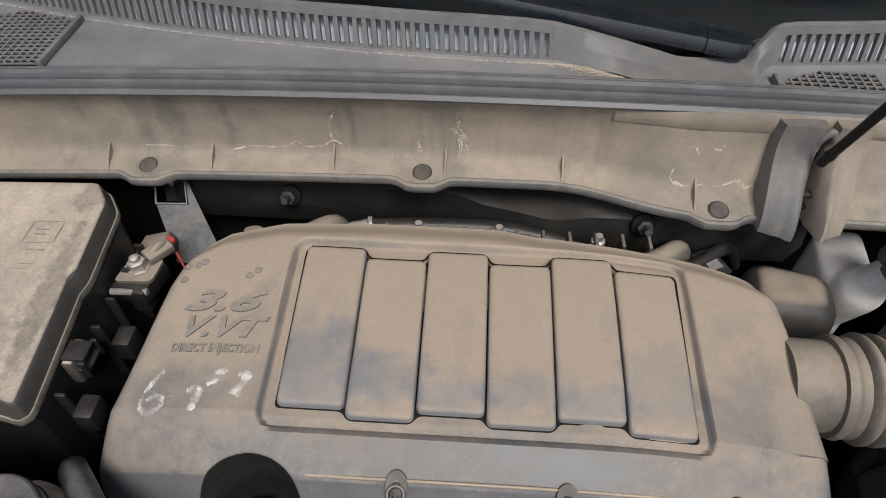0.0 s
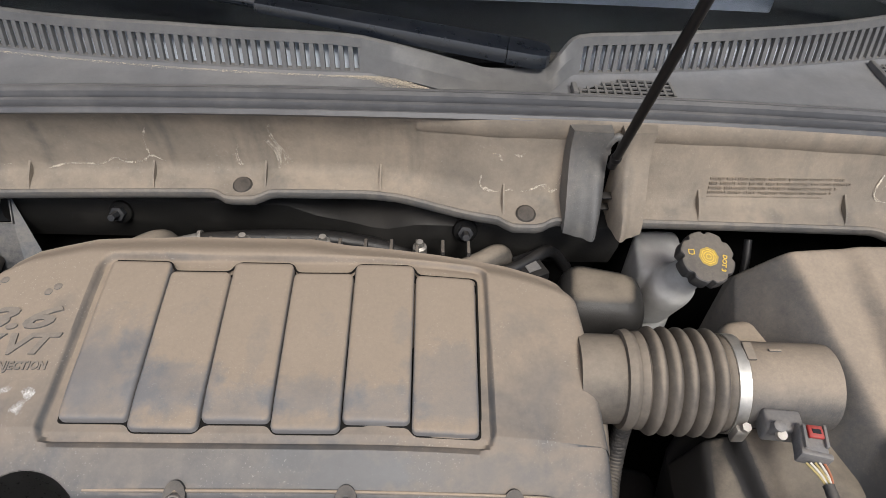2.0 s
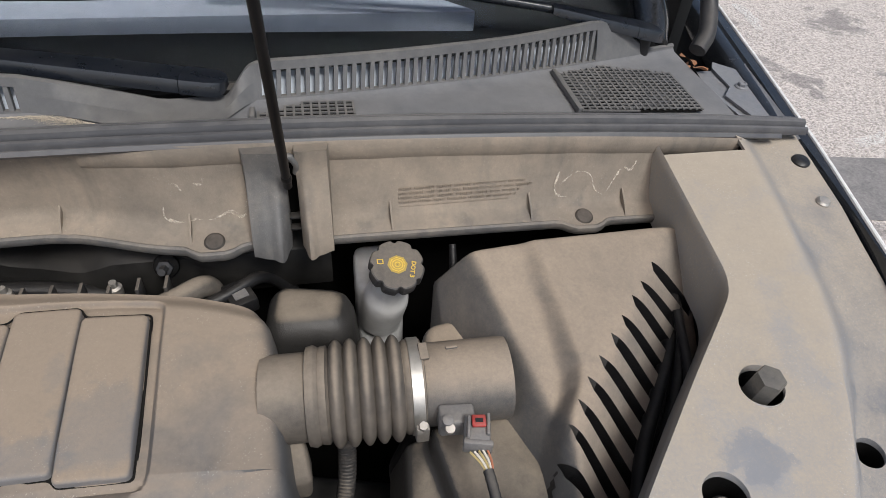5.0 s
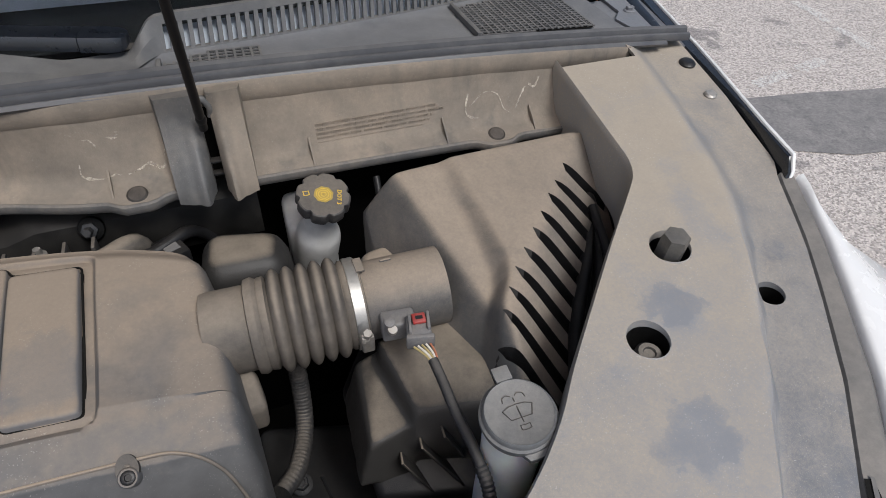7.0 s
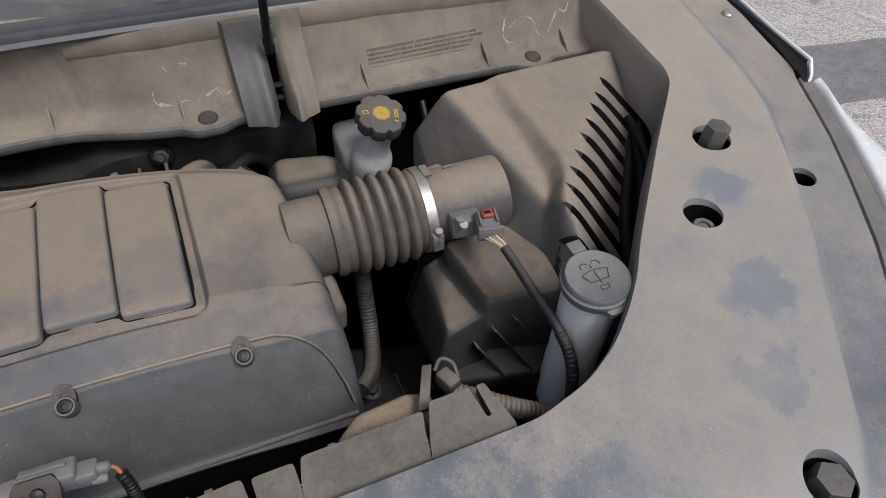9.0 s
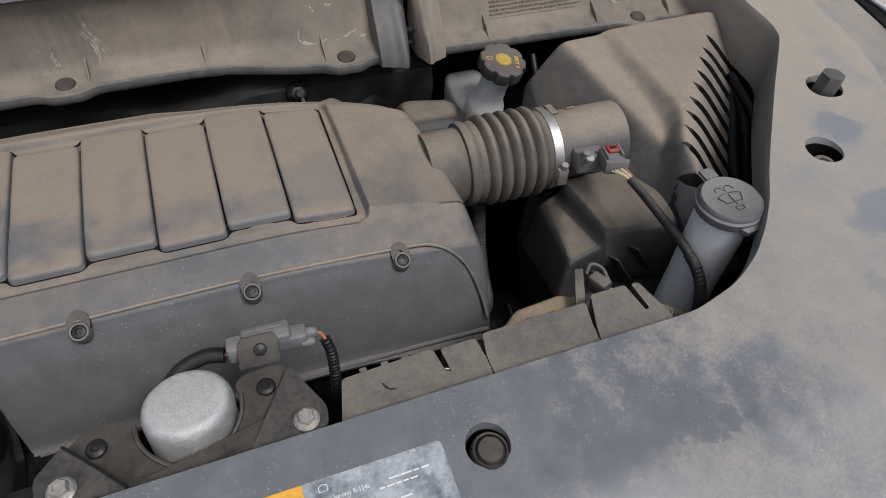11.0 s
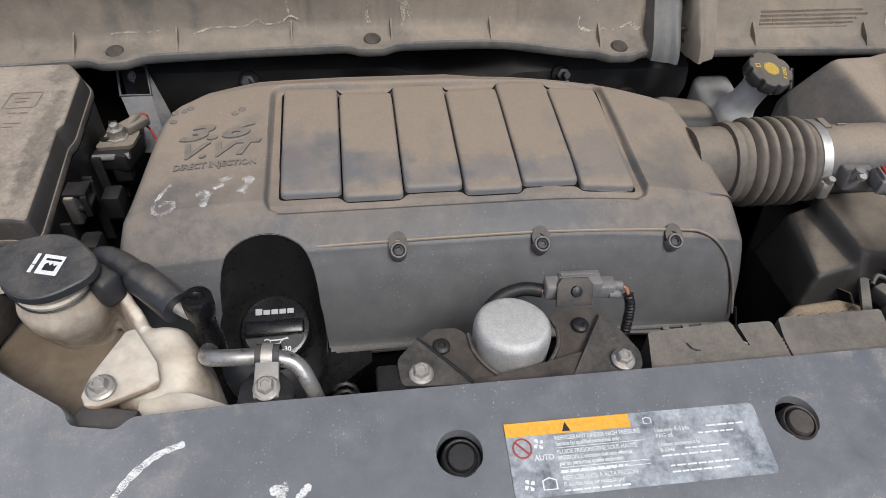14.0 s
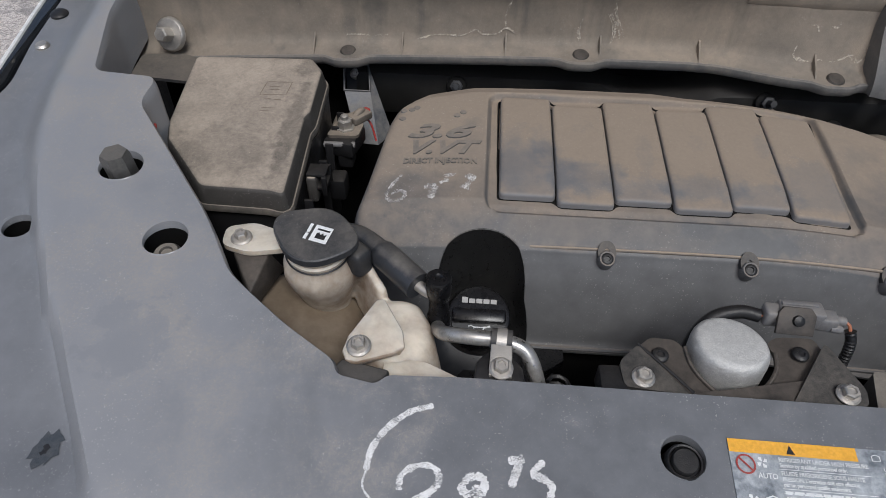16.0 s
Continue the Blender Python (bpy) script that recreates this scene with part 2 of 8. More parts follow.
M_BRIGHT = surface("polished steel band", (0.56, 0.545, 0.515), 0.45, metal=1.0, dust=(0.3, 0.25, 0.19), top=0.1, even=0.05, patch=0.25, big=30, grit=0.1, bump=0.06)
# brown on faces turned from the sky: stains plus shade put into colour
M_TANK = surface("yellowed translucent plastic", (0.68, 0.62, 0.53), 0.36, dust=(0.22, 0.15, 0.095), top=-0.50, even=0.68, patch=1.0, big=12, grit=0.1, bump=0.08, streak=-0.15, vary=0.10, milky=0.5)
M_RESERV = surface("frosted reservoir plastic", (0.50, 0.51, 0.51), 0.36, dust=(0.19, 0.145, 0.115), top=0.25, even=0.15, patch=0.35, big=16, grit=0.1, bump=0.1)
M_WASHER = surface("bluish translucent bottle", (0.88, 0.92, 0.93), 0.34, dust=(0.62, 0.62, 0.60), top=0.1, even=0.0, patch=0.4, big=14, grit=0.1, bump=0.1, vary=0.1, milky=0.7)
M_CAP = surface("grey cap plastic", (0.12, 0.125, 0.13), 0.45, dust=(0.30, 0.275, 0.235), top=0.42, even=0.0, patch=0.3, big=24, grit=0.4)
M_CAPD = surface("dark cap plastic", (0.035, 0.035, 0.037), 0.5, dust=(0.23, 0.19, 0.145), top=0.4, even=0.05, patch=0.3, big=30, grit=0.3)
M_CONN = surface("grey connector plastic", (0.15, 0.15, 0.155), 0.45, dust=(0.26, 0.225, 0.18), top=0.2, even=0.08, patch=0.4, big=60)
M_BRACKET = surface("rusty dusty bracket", (0.040, 0.036, 0.033), 0.5, metal=0.2, dust=(0.16, 0.128, 0.10), top=0.2, even=0.08, patch=0.5, big=30)
M_FAN = surface("dusty shroud plastic", (0.05, 0.048, 0.046), 0.6, dust=(0.225, 0.195, 0.155), top=0.65, even=0.0, patch=0.45, big=18, grit=0.9)
M_SAND = surface("sand coloured foam", (0.20, 0.15, 0.095), 0.9, dust=(0.33, 0.25, 0.155), top=0.4, even=0.2, patch=0.6, big=60, grit=1.4, bump=1.0)
M_FUSE = surface("dusty fuse box plastic", (0.048, 0.045, 0.042), 0.55, dust=(0.385, 0.315, 0.240), top=1.05, even=-0.20, patch=0.42, big=12, grit=0.9, flat=0.72, speck=0.22, bump=0.3, clean=((-0.575, 0.30, 0.06, 0.04, 0.2), (-0.508, 0.34, 0.012, 0.10, 0.35), (-0.51, 0.465, 0.02, 0.02, 0.3)))
def marker(name, col, cover=0.5, fine=420.0, blur=0.03):
    """Dry white marker that catches only on the high grain of the plastic."""
    m = surface(name, col, 0.8, dust=(0.45, 0.43, 0.40), top=0.0, even=0.15, patch=0.6, big=120, grit=0.3)
    nt = m.node_tree
    g = nt.nodes.new("ShaderNodeNewGeometry")
    mp = nt.nodes.new("ShaderNodeMapping")
    mp.inputs["Rotation"].default_value, mp.inputs["Scale"].default_value = (0, 0, 0.6), (0.55, 1.3, 1.0)
    nt.links.new(g.outputs["Position"], mp.inputs[0])
    a = noise_node(nt, mp.outputs[0], fine, 4, 0.75)
    b = noise_node(nt, g.outputs["Position"], 90.0, 3, 0.6)
    s = math_node(nt, "ADD", math_node(nt, "MULTIPLY", a, 0.66), math_node(nt, "MULTIPLY", b, 0.34))
    nt.links.new(ramp_node(nt, s, 0.5 + (0.5 - cover) * 0.30 - blur * 0.7, 0.5 + (0.5 - cover) * 0.30 + blur), nt.nodes["Principled BSDF"].inputs["Alpha"])
    return m


M_CHALK = marker("white paint marker", (0.74, 0.75, 0.76), 0.70, 1500.0, 0.08)
M_CHALKF = marker("faded white marker", (0.64, 0.63, 0.61), 0.48, 1700.0, 0.08)
M_SCUFF = marker("pale scuff", (0.56, 0.50, 0.41), 0.50, 1500.0, 0.07)
M_YELLOW = surface("yellow print", (0.62, 0.42, 0.05), 0.6, dust=(0.3, 0.25, 0.19), top=0.0, even=0.08, patch=0.2, big=60)
M_ORANGE = surface("orange label ink", (0.74, 0.38, 0.045), 0.45, dust=(0.5, 0.4, 0.3), top=0.0, even=0.0, patch=0.15, big=60, bump=0.05)
M_LABEL = surface("worn silver label", (0.15, 0.17, 0.19), 0.35, metal=0.2, dust=(0.50, 0.54, 0.58), top=0.0, even=0.42, patch=0.95, big=45, grit=0.2, bump=0.1, dust_rough=0.5)
M_WHITE = surface("white print", (0.72, 0.74, 0.75), 0.5, dust=(0.5, 0.5, 0.5), top=0.0, even=0.1, patch=0.3, big=90, bump=0.05)
M_RED = surface("red plastic", (0.36, 0.03, 0.028), 0.45, dust=(0.30, 0.19, 0.15), top=0.1, even=0.1, patch=0.3, big=60)
M_INK = surface("dark print", (0.02, 0.02, 0.022), 0.5, dust=(0.2, 0.18, 0.15), top=0.0, even=0.0, patch=0.15, big=60, bump=0.05)
M_EMBOSS = surface("embossed letter plastic", (0.10, 0.098, 0.096), 0.6, dust=(0.31, 0.245, 0.18), top=0.45, even=0.0, patch=0.4, big=40, flat=0.8)
M_PAINT = surface("white car paint", (0.80, 0.80, 0.79), 0.22, dust=(0.6, 0.56, 0.5), top=0.05, even=0.0, patch=0.15, big=8, grit=0.05, bump=0.02, spec=0.6, vary=0.03)
M_FLANGE = surface("dark fender flange paint", (0.016, 0.018, 0.021), 0.16, dust=(0.12, 0.11, 0.10), top=0.06, even=0.0, patch=0.12, big=12, grit=0.1, bump=0.02, spec=0.7)
# near-black for oily metal, and for shade put into gaps and hollows
M_GUNK_SHADE = surface("oily black engine", (0.005, 0.005, 0.005), 0.6, dust=(0.018, 0.016, 0.013), top=0.3, even=0.0, patch=0.4, big=14, spec=0.15)
M_HOOD = surface("dark hood lining", (0.032, 0.032, 0.034), 0.5, dust=(0.2, 0.17, 0.14), top=0.0, even=0.2, patch=0.3, big=6)
M_LEAF = surface("dry leaf", (0.34, 0.15, 0.07), 0.8, dust=(0.4, 0.25, 0.15), top=0.1, even=0.1, patch=0.4, big=60)


def wire_material(name, col):
    return surface(name, col, 0.45, dust=(0.3, 0.25, 0.19), top=0.1, even=0.08, patch=0.2, big=60, bump=0.05)


M_WIRE_O = wire_material("orange wire", (0.40, 0.14, 0.07))
M_WIRE_Y = wire_material("yellow wire", (0.42, 0.33, 0.13))
M_WIRE_W = wire_material("white wire", (0.65, 0.62, 0.56))


def glass_material():
    m = bpy.data.materials.new("windshield glass")
    nt, p = nodes_of(m)
    p.inputs["Base Color"].default_value = (0.84, 0.88, 0.91, 1)
    p.inputs["Roughness"].default_value = 0.0
    p.inputs["Transmission Weight"].default_value = 1.0
    p.inputs["IOR"].default_value = 1.22
    return m


def asphalt_material():
    m = bpy.data.materials.new("sunlit asphalt")
    nt, p = nodes_of(m)
    g = nt.nodes.new("ShaderNodeNewGeometry")
    pos = g.outputs["Position"]
    v = nt.nodes.new("ShaderNodeTexVoronoi")
    v.inputs["Scale"].default_value = 130
    nt.links.new(pos, v.inputs["Vector"])
    sep = nt.nodes.new("ShaderNodeSeparateXYZ")
    nt.links.new(v.outputs["Color"], sep.inputs[0])
    n1 = noise_node(nt, pos, 2.0, 6, 0.65, 0.3)
    n2 = noise_node(nt, pos, 40, 4)
    stone = mix_node(nt, sep.outputs[0], (0.20, 0.18, 0.165), (0.74, 0.68, 0.63))
    col = mix_node(nt, math_node(nt, "MULTIPLY", n2, 0.45), stone, (0.48, 0.43, 0.40))
    patchy = ramp_node(nt, n1, 0.56, 0.62)
    col = mix_node(nt, math_node(nt, "MULTIPLY", patchy, 0.55), col, (0.13, 0.125, 0.125))
    nt.links.new(col, p.inputs["Base Color"])
    p.inputs["Roughness"].default_value = 0.95
    b = nt.nodes.new("ShaderNodeBump")
    b.inputs["Strength"].default_value, b.inputs["Distance"].default_value = 0.6, 0.006
    nt.links.new(v.outputs["Distance"], b.inputs["Height"])
    nt.links.new(b.outputs[0], p.inputs["Normal"])
    return m


M_GLASS = glass_material()
M_ASPHALT = asphalt_material()
M_LINE = marker("worn road paint", (0.75, 0.73, 0.70), 0.5, 160.0)


# ---------------------------------------------------------------- building helpers
def finish(bm, m, angle=38):
    bmesh.ops.remove_doubles(bm, verts=bm.verts, dist=1e-6)
    bmesh.ops.recalc_face_normals(bm, faces=bm.faces)
    me = bpy.data.meshes.new("mesh")
    bm.to_mesh(me)
    bm.free()
    me.materials.append(m)
    me.polygons.foreach_set("use_smooth", [True] * len(me.polygons))
    me.set_sharp_from_angle(angle=radians(angle))
    return me


def thing(name, loc, label, category, group="", kind=""):
    ob = new(name)
    ob.location = loc
    ob.empty_display_size = 0.02
    return tagged(ob, label, category, group, kind)


def world_of(ob):
    p = Vector(ob.location)
    while ob.parent:
        ob = ob.parent
        p += Vector(ob.location)
    return p


def part(name, bm, m, parent, label="", angle=38, kind=""):
    """Links a bmesh given in world places as one mesh object under a thing or a part."""
    me = finish(bm, m, angle)
    at = world_of(parent)
    me.transform(Matrix.Translation(-at))
    ob = new(name, me)
    ob.parent = parent
    return tagged(ob, label, kind=kind)


def single(name, bm, m, label, category, group="", kind="", angle=38):
    return tagged(new(name, finish(bm, m, angle)), label, category, group, kind)


def soften(bm, w, seg=2, angle=30):
    es = [e for e in bm.edges if len(e.link_faces) == 2 and e.calc_face_angle(0) > radians(angle)]
    if es:
        bmesh.ops.bevel(bm, geom=es, offset=w, segments=seg, profile=0.5, affect="EDGES", clamp_overlap=True)
    return bm


def join(*bms):
    out = bmesh.new()
    for b in bms:
        me = bpy.data.meshes.new("tmp")
        b.to_mesh(me)
        b.free()
        out.from_mesh(me)
        bpy.data.meshes.remove(me)
    return out


def loft(rings, closed=True, ends=True):
    bm = bmesh.new()
    rows = [[bm.verts.new(p) for p in r] for r in rings]
    n = len(rows[0])
    for a, b in zip(rows, rows[1:]):
        for i in range(n if closed else n - 1):
            j = (i + 1) % n
            bm.faces.new((a[i], a[j], b[j], b[i]))
    if ends and closed:
        bm.faces.new(rows[0][::-1])
        bm.faces.new(rows[-1])
    return bm


def frame_of(axis):
    a = Vector(axis).normalized()
    s = a.cross(Vector((0, 0, 1)) if abs(a.z) < 0.9 else Vector((1, 0, 0))).normalized()
    return a, s, a.cross(s)


def lathe(at, axis, profile, seg=32, ends=True):
    """Turns a profile of (distance along the axis, radius)."""
    a, s, t = frame_of(axis)
    at = Vector(at)
    rings = [[at + a * d + (s * math.cos(k * math.tau / seg) + t * math.sin(k * math.tau / seg)) * max(r, 1e-5) for k in range(seg)] for d, r in profile]
    return loft(rings, True, ends)


def smooth_path(pts, n=8):
    p = [Vector(q) for q in pts]
    p = [p[0] * 2 - p[1]] + p + [p[-1] * 2 - p[-2]]
    out = []
    for i in range(1, len(p) - 2):
        for k in range(n):
            u = k / n
            a, b, c, d = p[i - 1], p[i], p[i + 1], p[i + 2]
            out.append(0.5 * (2 * b + (c - a) * u + (2 * a - 5 * b + 4 * c - d) * u * u + (3 * b - a - 3 * c + d) * u ** 3))
    out.append(p[-2])
    return out


def tube(pts, r, seg=12, n=8, ripple=0.0, pitch=0.006):
    path = smooth_path(pts, n) if n > 1 else [Vector(q) for q in pts]
    if ripple:
        dense = []
        for a, b in zip(path, path[1:]):
            k = max(1, int((b - a).length / (pitch / 4)))
            dense += [a.lerp(b, i / k) for i in range(k)]
        path = dense + [path[-1]]
    up = Vector((0.12, 0.31, 0.94))
    rings, run = [], 0.0
    for i, q in enumerate(path):
        d = (path[min(i + 1, len(path) - 1)] - path[max(i - 1, 0)]).normalized()
        s = d.cross(up)
        if s.length < 1e-3:
            s = d.cross(Vector((1, 0, 0)))
        s.normalize()
        up = s.cross(d).normalized()
        if i:
            run += (q - path[i - 1]).length
        rr = r(i / (len(path) - 1)) if callable(r) else r
        rr *= 1 + ripple * math.cos(run / pitch * math.tau)
        rings.append([q + (s * math.cos(k * math.tau / seg) + up * math.sin(k * math.tau / seg)) * rr for k in range(seg)])
    return loft(rings)


def slab(outline, low, high):
    """A plate between two heights; heights may be functions of x and y."""
    f = low if callable(low) else (lambda x, y: low)
    g = high if callable(high) else (lambda x, y: high)
    return loft([[(x, y, f(x, y)) for x, y in outline], [(x, y, g(x, y)) for x, y in outline]])


def rounded(outline, r, seg=4):
    """Rounds the corners of a plan outline."""
    out, n = [], len(outline)
    for i in range(n):
        a, b, c = (Vector((*outline[(i + k) % n][:2], 0)) for k in (-1, 0, 1))
        u, v = (a - b), (c - b)
        k = min(r, u.length * 0.45, v.length * 0.45)
        p, q = b + u.normalized() * k, b + v.normalized() * k
        for j in range(seg + 1):
            w = j / seg
            s = p * (1 - w) ** 2 + b * 2 * w * (1 - w) + q * w * w
            out.append((s.x, s.y))
    return out


def hull(pts, bevel=0.0, seg=3, angle=20):
    bm = bmesh.new()
    for p in pts:
        bm.verts.new(p)
    r = bmesh.ops.convex_hull(bm, input=bm.verts)
    bmesh.ops.delete(bm, geom=[v for v in bm.verts if not v.link_faces], context="VERTS")
    bmesh.ops.dissolve_limit(bm, angle_limit=radians(3), verts=bm.verts, edges=bm.edges)
    return soften(bm, bevel, seg, angle) if bevel else bm


def box(c, s, bevel=0.0, turn=0.0, tilt=0.0, m=None):
    bm = bmesh.new()
    bmesh.ops.create_cube(bm, size=1, matrix=Matrix.Diagonal((*s, 1)))
    if bevel:
        soften(bm, bevel)
    bmesh.ops.transform(bm, matrix=m or pose(*c, tilt, 0, turn), verts=bm.verts)
    return bm


def interp(table, v):
    return float(np.interp(v, [a for a, _ in table], [b for _, b in table]))


def bolt_parts(parent, at, axis, hexw, flange, height=0.006, m=None, washer=True):
    """A flanged hexagon bolt head under a thing, with its own washer part."""
    at, a = Vector(at), Vector(axis).normalized()
    head = lathe(at + a * 0.0015, a, [(0, hexw / 1.732), (height * 0.85, hexw / 1.732), (height, hexw / 1.732 * 0.86), (height, hexw * 0.33), (height * 0.8, hexw * 0.28)], 6)
    b = part("bolt", head, m or M_STEEL, parent, "", 25)
    if washer:
        part("washer", lathe(at, a, [(0, flange / 2), (0.0012, flange / 2), (0.0026, flange / 2 * 0.82)], 24), m or M_STEEL, b)
    return b


def bars_bm(blocks, place, thick=0.0004):
    """Plain raised bars; each block gives its two corners in the print's own plane."""
    bm = bmesh.new()
    for x0, y0, x1, y1 in blocks:
        low = [bm.verts.new(place(x, y, -thick / 2)) for x, y in ((x0, y0), (x1, y0), (x1, y1), (x0, y1))]
        high = [bm.verts.new(place(x, y, thick / 2)) for x, y in ((x0, y0), (x1, y0), (x1, y1), (x0, y1))]
        bm.faces.new(high)
        for k in range(4):
            bm.faces.new((low[k], low[(k + 1) % 4], high[(k + 1) % 4], high[k]))
    bmesh.ops.recalc_face_normals(bm, faces=bm.faces)
    return bm


def text_bm(body, size, place, thick=0.0006, shear=0.0, bold=0.0, space=1.0):
    """Letters of the built-in font; place maps the letters' x, y and height to the world."""
    cu = bpy.data.curves.new("letters", "FONT")
    cu.body, cu.size, cu.shear, cu.extrude, cu.offset, cu.space_character = body, size, shear, thick / 2, bold, space
    cu.resolution_u = 3
    ob = new("letters", cu)
    dg = bpy.context.evaluated_depsgraph_get()
    me = bpy.data.meshes.new_from_object(ob.evaluated_get(dg))
    bm = bmesh.new()
    bm.from_mesh(me)
    bpy.data.objects.remove(ob)
    bpy.data.curves.remove(cu)
    bpy.data.meshes.remove(me)
    bmesh.ops.subdivide_edges(bm, edges=[e for e in bm.edges if e.calc_length() > 0.02], cuts=2)
    for v in bm.verts:
        v.co = place(v.co.x, v.co.y, v.co.z + thick / 2)
    return bm


def ribbon(pts, width, height_of, lift=0.0008, ragged=0.25, n=6, seed=1):
    """A flat hand-drawn stroke that lies on a surface given by height_of(x, y)."""
    rnd = random.Random(seed)
    path = smooth_path([(x, y, 0) for x, y in pts], n)
    bm, prev = bmesh.new(), None
    for i, q in enumerate(path):
        d = (path[min(i + 1, len(path) - 1)] - path[max(i - 1, 0)]).normalized()
        s = Vector((-d.y, d.x, 0))
        w = width / 2 * (1 + rnd.uniform(-ragged, ragged)) * (0.6 if i in (0, len(path) - 1) else 1)
        row = []
        for k in (-1, 0, 1):
            p = q + s * w * k
            row.append(bm.verts.new((p.x, p.y, height_of(p.x, p.y) + lift)))
        if prev:
            for k in range(2):
                bm.faces.new((prev[k], prev[k + 1], row[k + 1], row[k]))
        prev = row
    return bm


def cut_away(me, cutters):
    """The mesh with the given solids taken out of it."""
    ob = new("blank", me)
    mods = []
    for bm in cutters:
        bmesh.ops.recalc_face_normals(bm, faces=bm.faces)
        cm = bpy.data.meshes.new("cutter")
        bm.to_mesh(cm)
        bm.free()
        co = new("cutter", cm)
        md = ob.modifiers.new("cut", "BOOLEAN")
        md.operation, md.solver, md.object = "DIFFERENCE", "EXACT", co
        mods.append(co)
    dg = bpy.context.evaluated_depsgraph_get()
    out = bpy.data.meshes.new_from_object(ob.evaluated_get(dg))
    for o in (ob, *mods):
        bpy.data.objects.remove(o)
    return out


def smoothstep(a, b, v):
    u = min(1.0, max(0.0, (v - a) / (b - a)))
    return u * u * (3 - 2 * u)


def fuse(bms, voxel=0.004, rounds=6):
    """Melts overlapping solids into one soft moulded body."""
    me = bpy.data.meshes.new("solid")
    bm = join(*bms)
    bmesh.ops.recalc_face_normals(bm, faces=bm.faces)
    bm.to_mesh(me)
    bm.free()
    ob = new("blank", me)
    r = ob.modifiers.new("remesh", "REMESH")
    r.mode, r.voxel_size = "VOXEL", voxel
    s = ob.modifiers.new("smooth", "SMOOTH")
    s.factor, s.iterations = 0.5, rounds
    dg = bpy.context.evaluated_depsgraph_get()
    out = bpy.data.meshes.new_from_object(ob.evaluated_get(dg))
    bpy.data.objects.remove(ob)
    bm = bmesh.new()
    bm.from_mesh(out)
    return bm


# ---------------------------------------------------------------- ground
def build_ground():
    bm = bmesh.new()
    bmesh.ops.create_grid(bm, x_segments=8, y_segments=8, size=400)
    single("ground", bm, M_ASPHALT, "grey worn asphalt of a car park with pale stones", "ground", kind="structure")
    lines = [[(2.72, 1.97), (2.98, 2.03)], [(3.06, 2.04), (3.28, 2.09)], [(3.74, 2.80), (3.70, 2.48)], [(3.68, 2.40), (3.64, 2.10)], [(3.63, 2.02), (3.60, 1.60)], [(3.05, 3.6), (2.98, 3.2)], [(-2.9, 3.4), (-2.4, 4.2)]]
    for k, (a, b) in enumerate(lines):
        bm = ribbon([a, ((a[0] + b[0]) / 2 + 0.02, (a[1] + b[1]) / 2), b], 0.07, lambda x, y: 0.0, 0.004, 0.3, 7, k)
        single("road_marking", bm, M_LINE, "worn white painted line on grey asphalt", "road marking", kind="structure")
    rnd = random.Random(5)
    top = [(2.2 + 0.25 * i, 1.93 - 0.045 * i + rnd.uniform(-0.03, 0.03)) for i in range(14)]
    low = [(2.2 + 0.25 * i, 1.50 - 0.06 * i + rnd.uniform(-0.05, 0.05)) for i in range(14)]
    bm = loft([[(x, y, 0.003) for x, y in top], [(x, y, 0.003) for x, y in low]], False, False)
    single("tarmac_patch", bm, M_TARMAC, "darker repaired strip of tarmac in the asphalt", "ground", kind="structure")


M_TARMAC = surface("dark tarmac patch", (0.16, 0.155, 0.155), 0.95, dust=(0.36, 0.335, 0.31), top=0.25, even=0.0, patch=0.5, big=10, grit=0.9, fine=120, bump=0.6)


# ---------------------------------------------------------------- radiator shield
INNER = [(0.285, 0.010), (0.313, 0.010), (0.362, 0.022), (0.400, 0.042), (0.431, 0.067), (0.457, 0.093), (0.480, 0.122), (0.505, 0.150),
         (0.578, 0.230), (0.638, 0.293), (0.655, 0.312), (0.663, 0.335), (0.668, 0.62), (-0.765, 0.62), (-0.757, 0.47), (-0.727, 0.354), (-0.652, 0.348),
         (-0.656, 0.305), (-0.598, 0.233), (-0.545, 0.167), (-0.530, 0.146), (-0.500, 0.098), (-0.484, 0.084), (-0.440, 0.050), (-0.396, 0.022),
         (-0.391, 0.010), (-0.360, 0.004), (-0.352, 0.012), (-0.294, 0.014)]
OUTER = [(-0.40, 0.37), (-0.30, 0.445), (-0.20, 0.538), (-0.06, 0.643), (-0.013, 0.678), (0.054, 0.726), (0.13, 0.770), (0.19, 0.802), (0.226, 0.818), (0.287, 0.843), (0.312, 0.858), (0.37, 0.866), (0.43, 0.876), (0.57, 0.886), (0.60, 0.888)]
RIDGE = [(-0.40, 0.38), (-0.15, 0.50), (-0.09, 0.543), (-0.011, 0.593), (0.058, 0.641), (0.114, 0.677), (0.192, 0.716), (0.254, 0.741), (0.32, 0.753), (0.387, 0.762), (0.50, 0.777), (0.60, 0.782)]


def outer(s, y):
    """Reach of the shield to each side; the one side ends a little sooner at the back."""
    return interp(OUTER, y) - (0.027 * smoothstep(0.27, 0.37, y) if s < 0 else 0.0)


def shield_top(x, y):
    z = 1.0 + 0.17 * y if y >= 0 else 1.0 + 0.20 * y - 0.9 * max(0.0, -y - 0.08) ** 1.5
    w = interp(RIDGE, y)
    deep = 0.025 * smoothstep(-0.14, -0.02, y)
    return z - deep * smoothstep(w - 0.006, w + 0.012 + 0.034 * smoothstep(0.1, 0.34, y), abs(x))


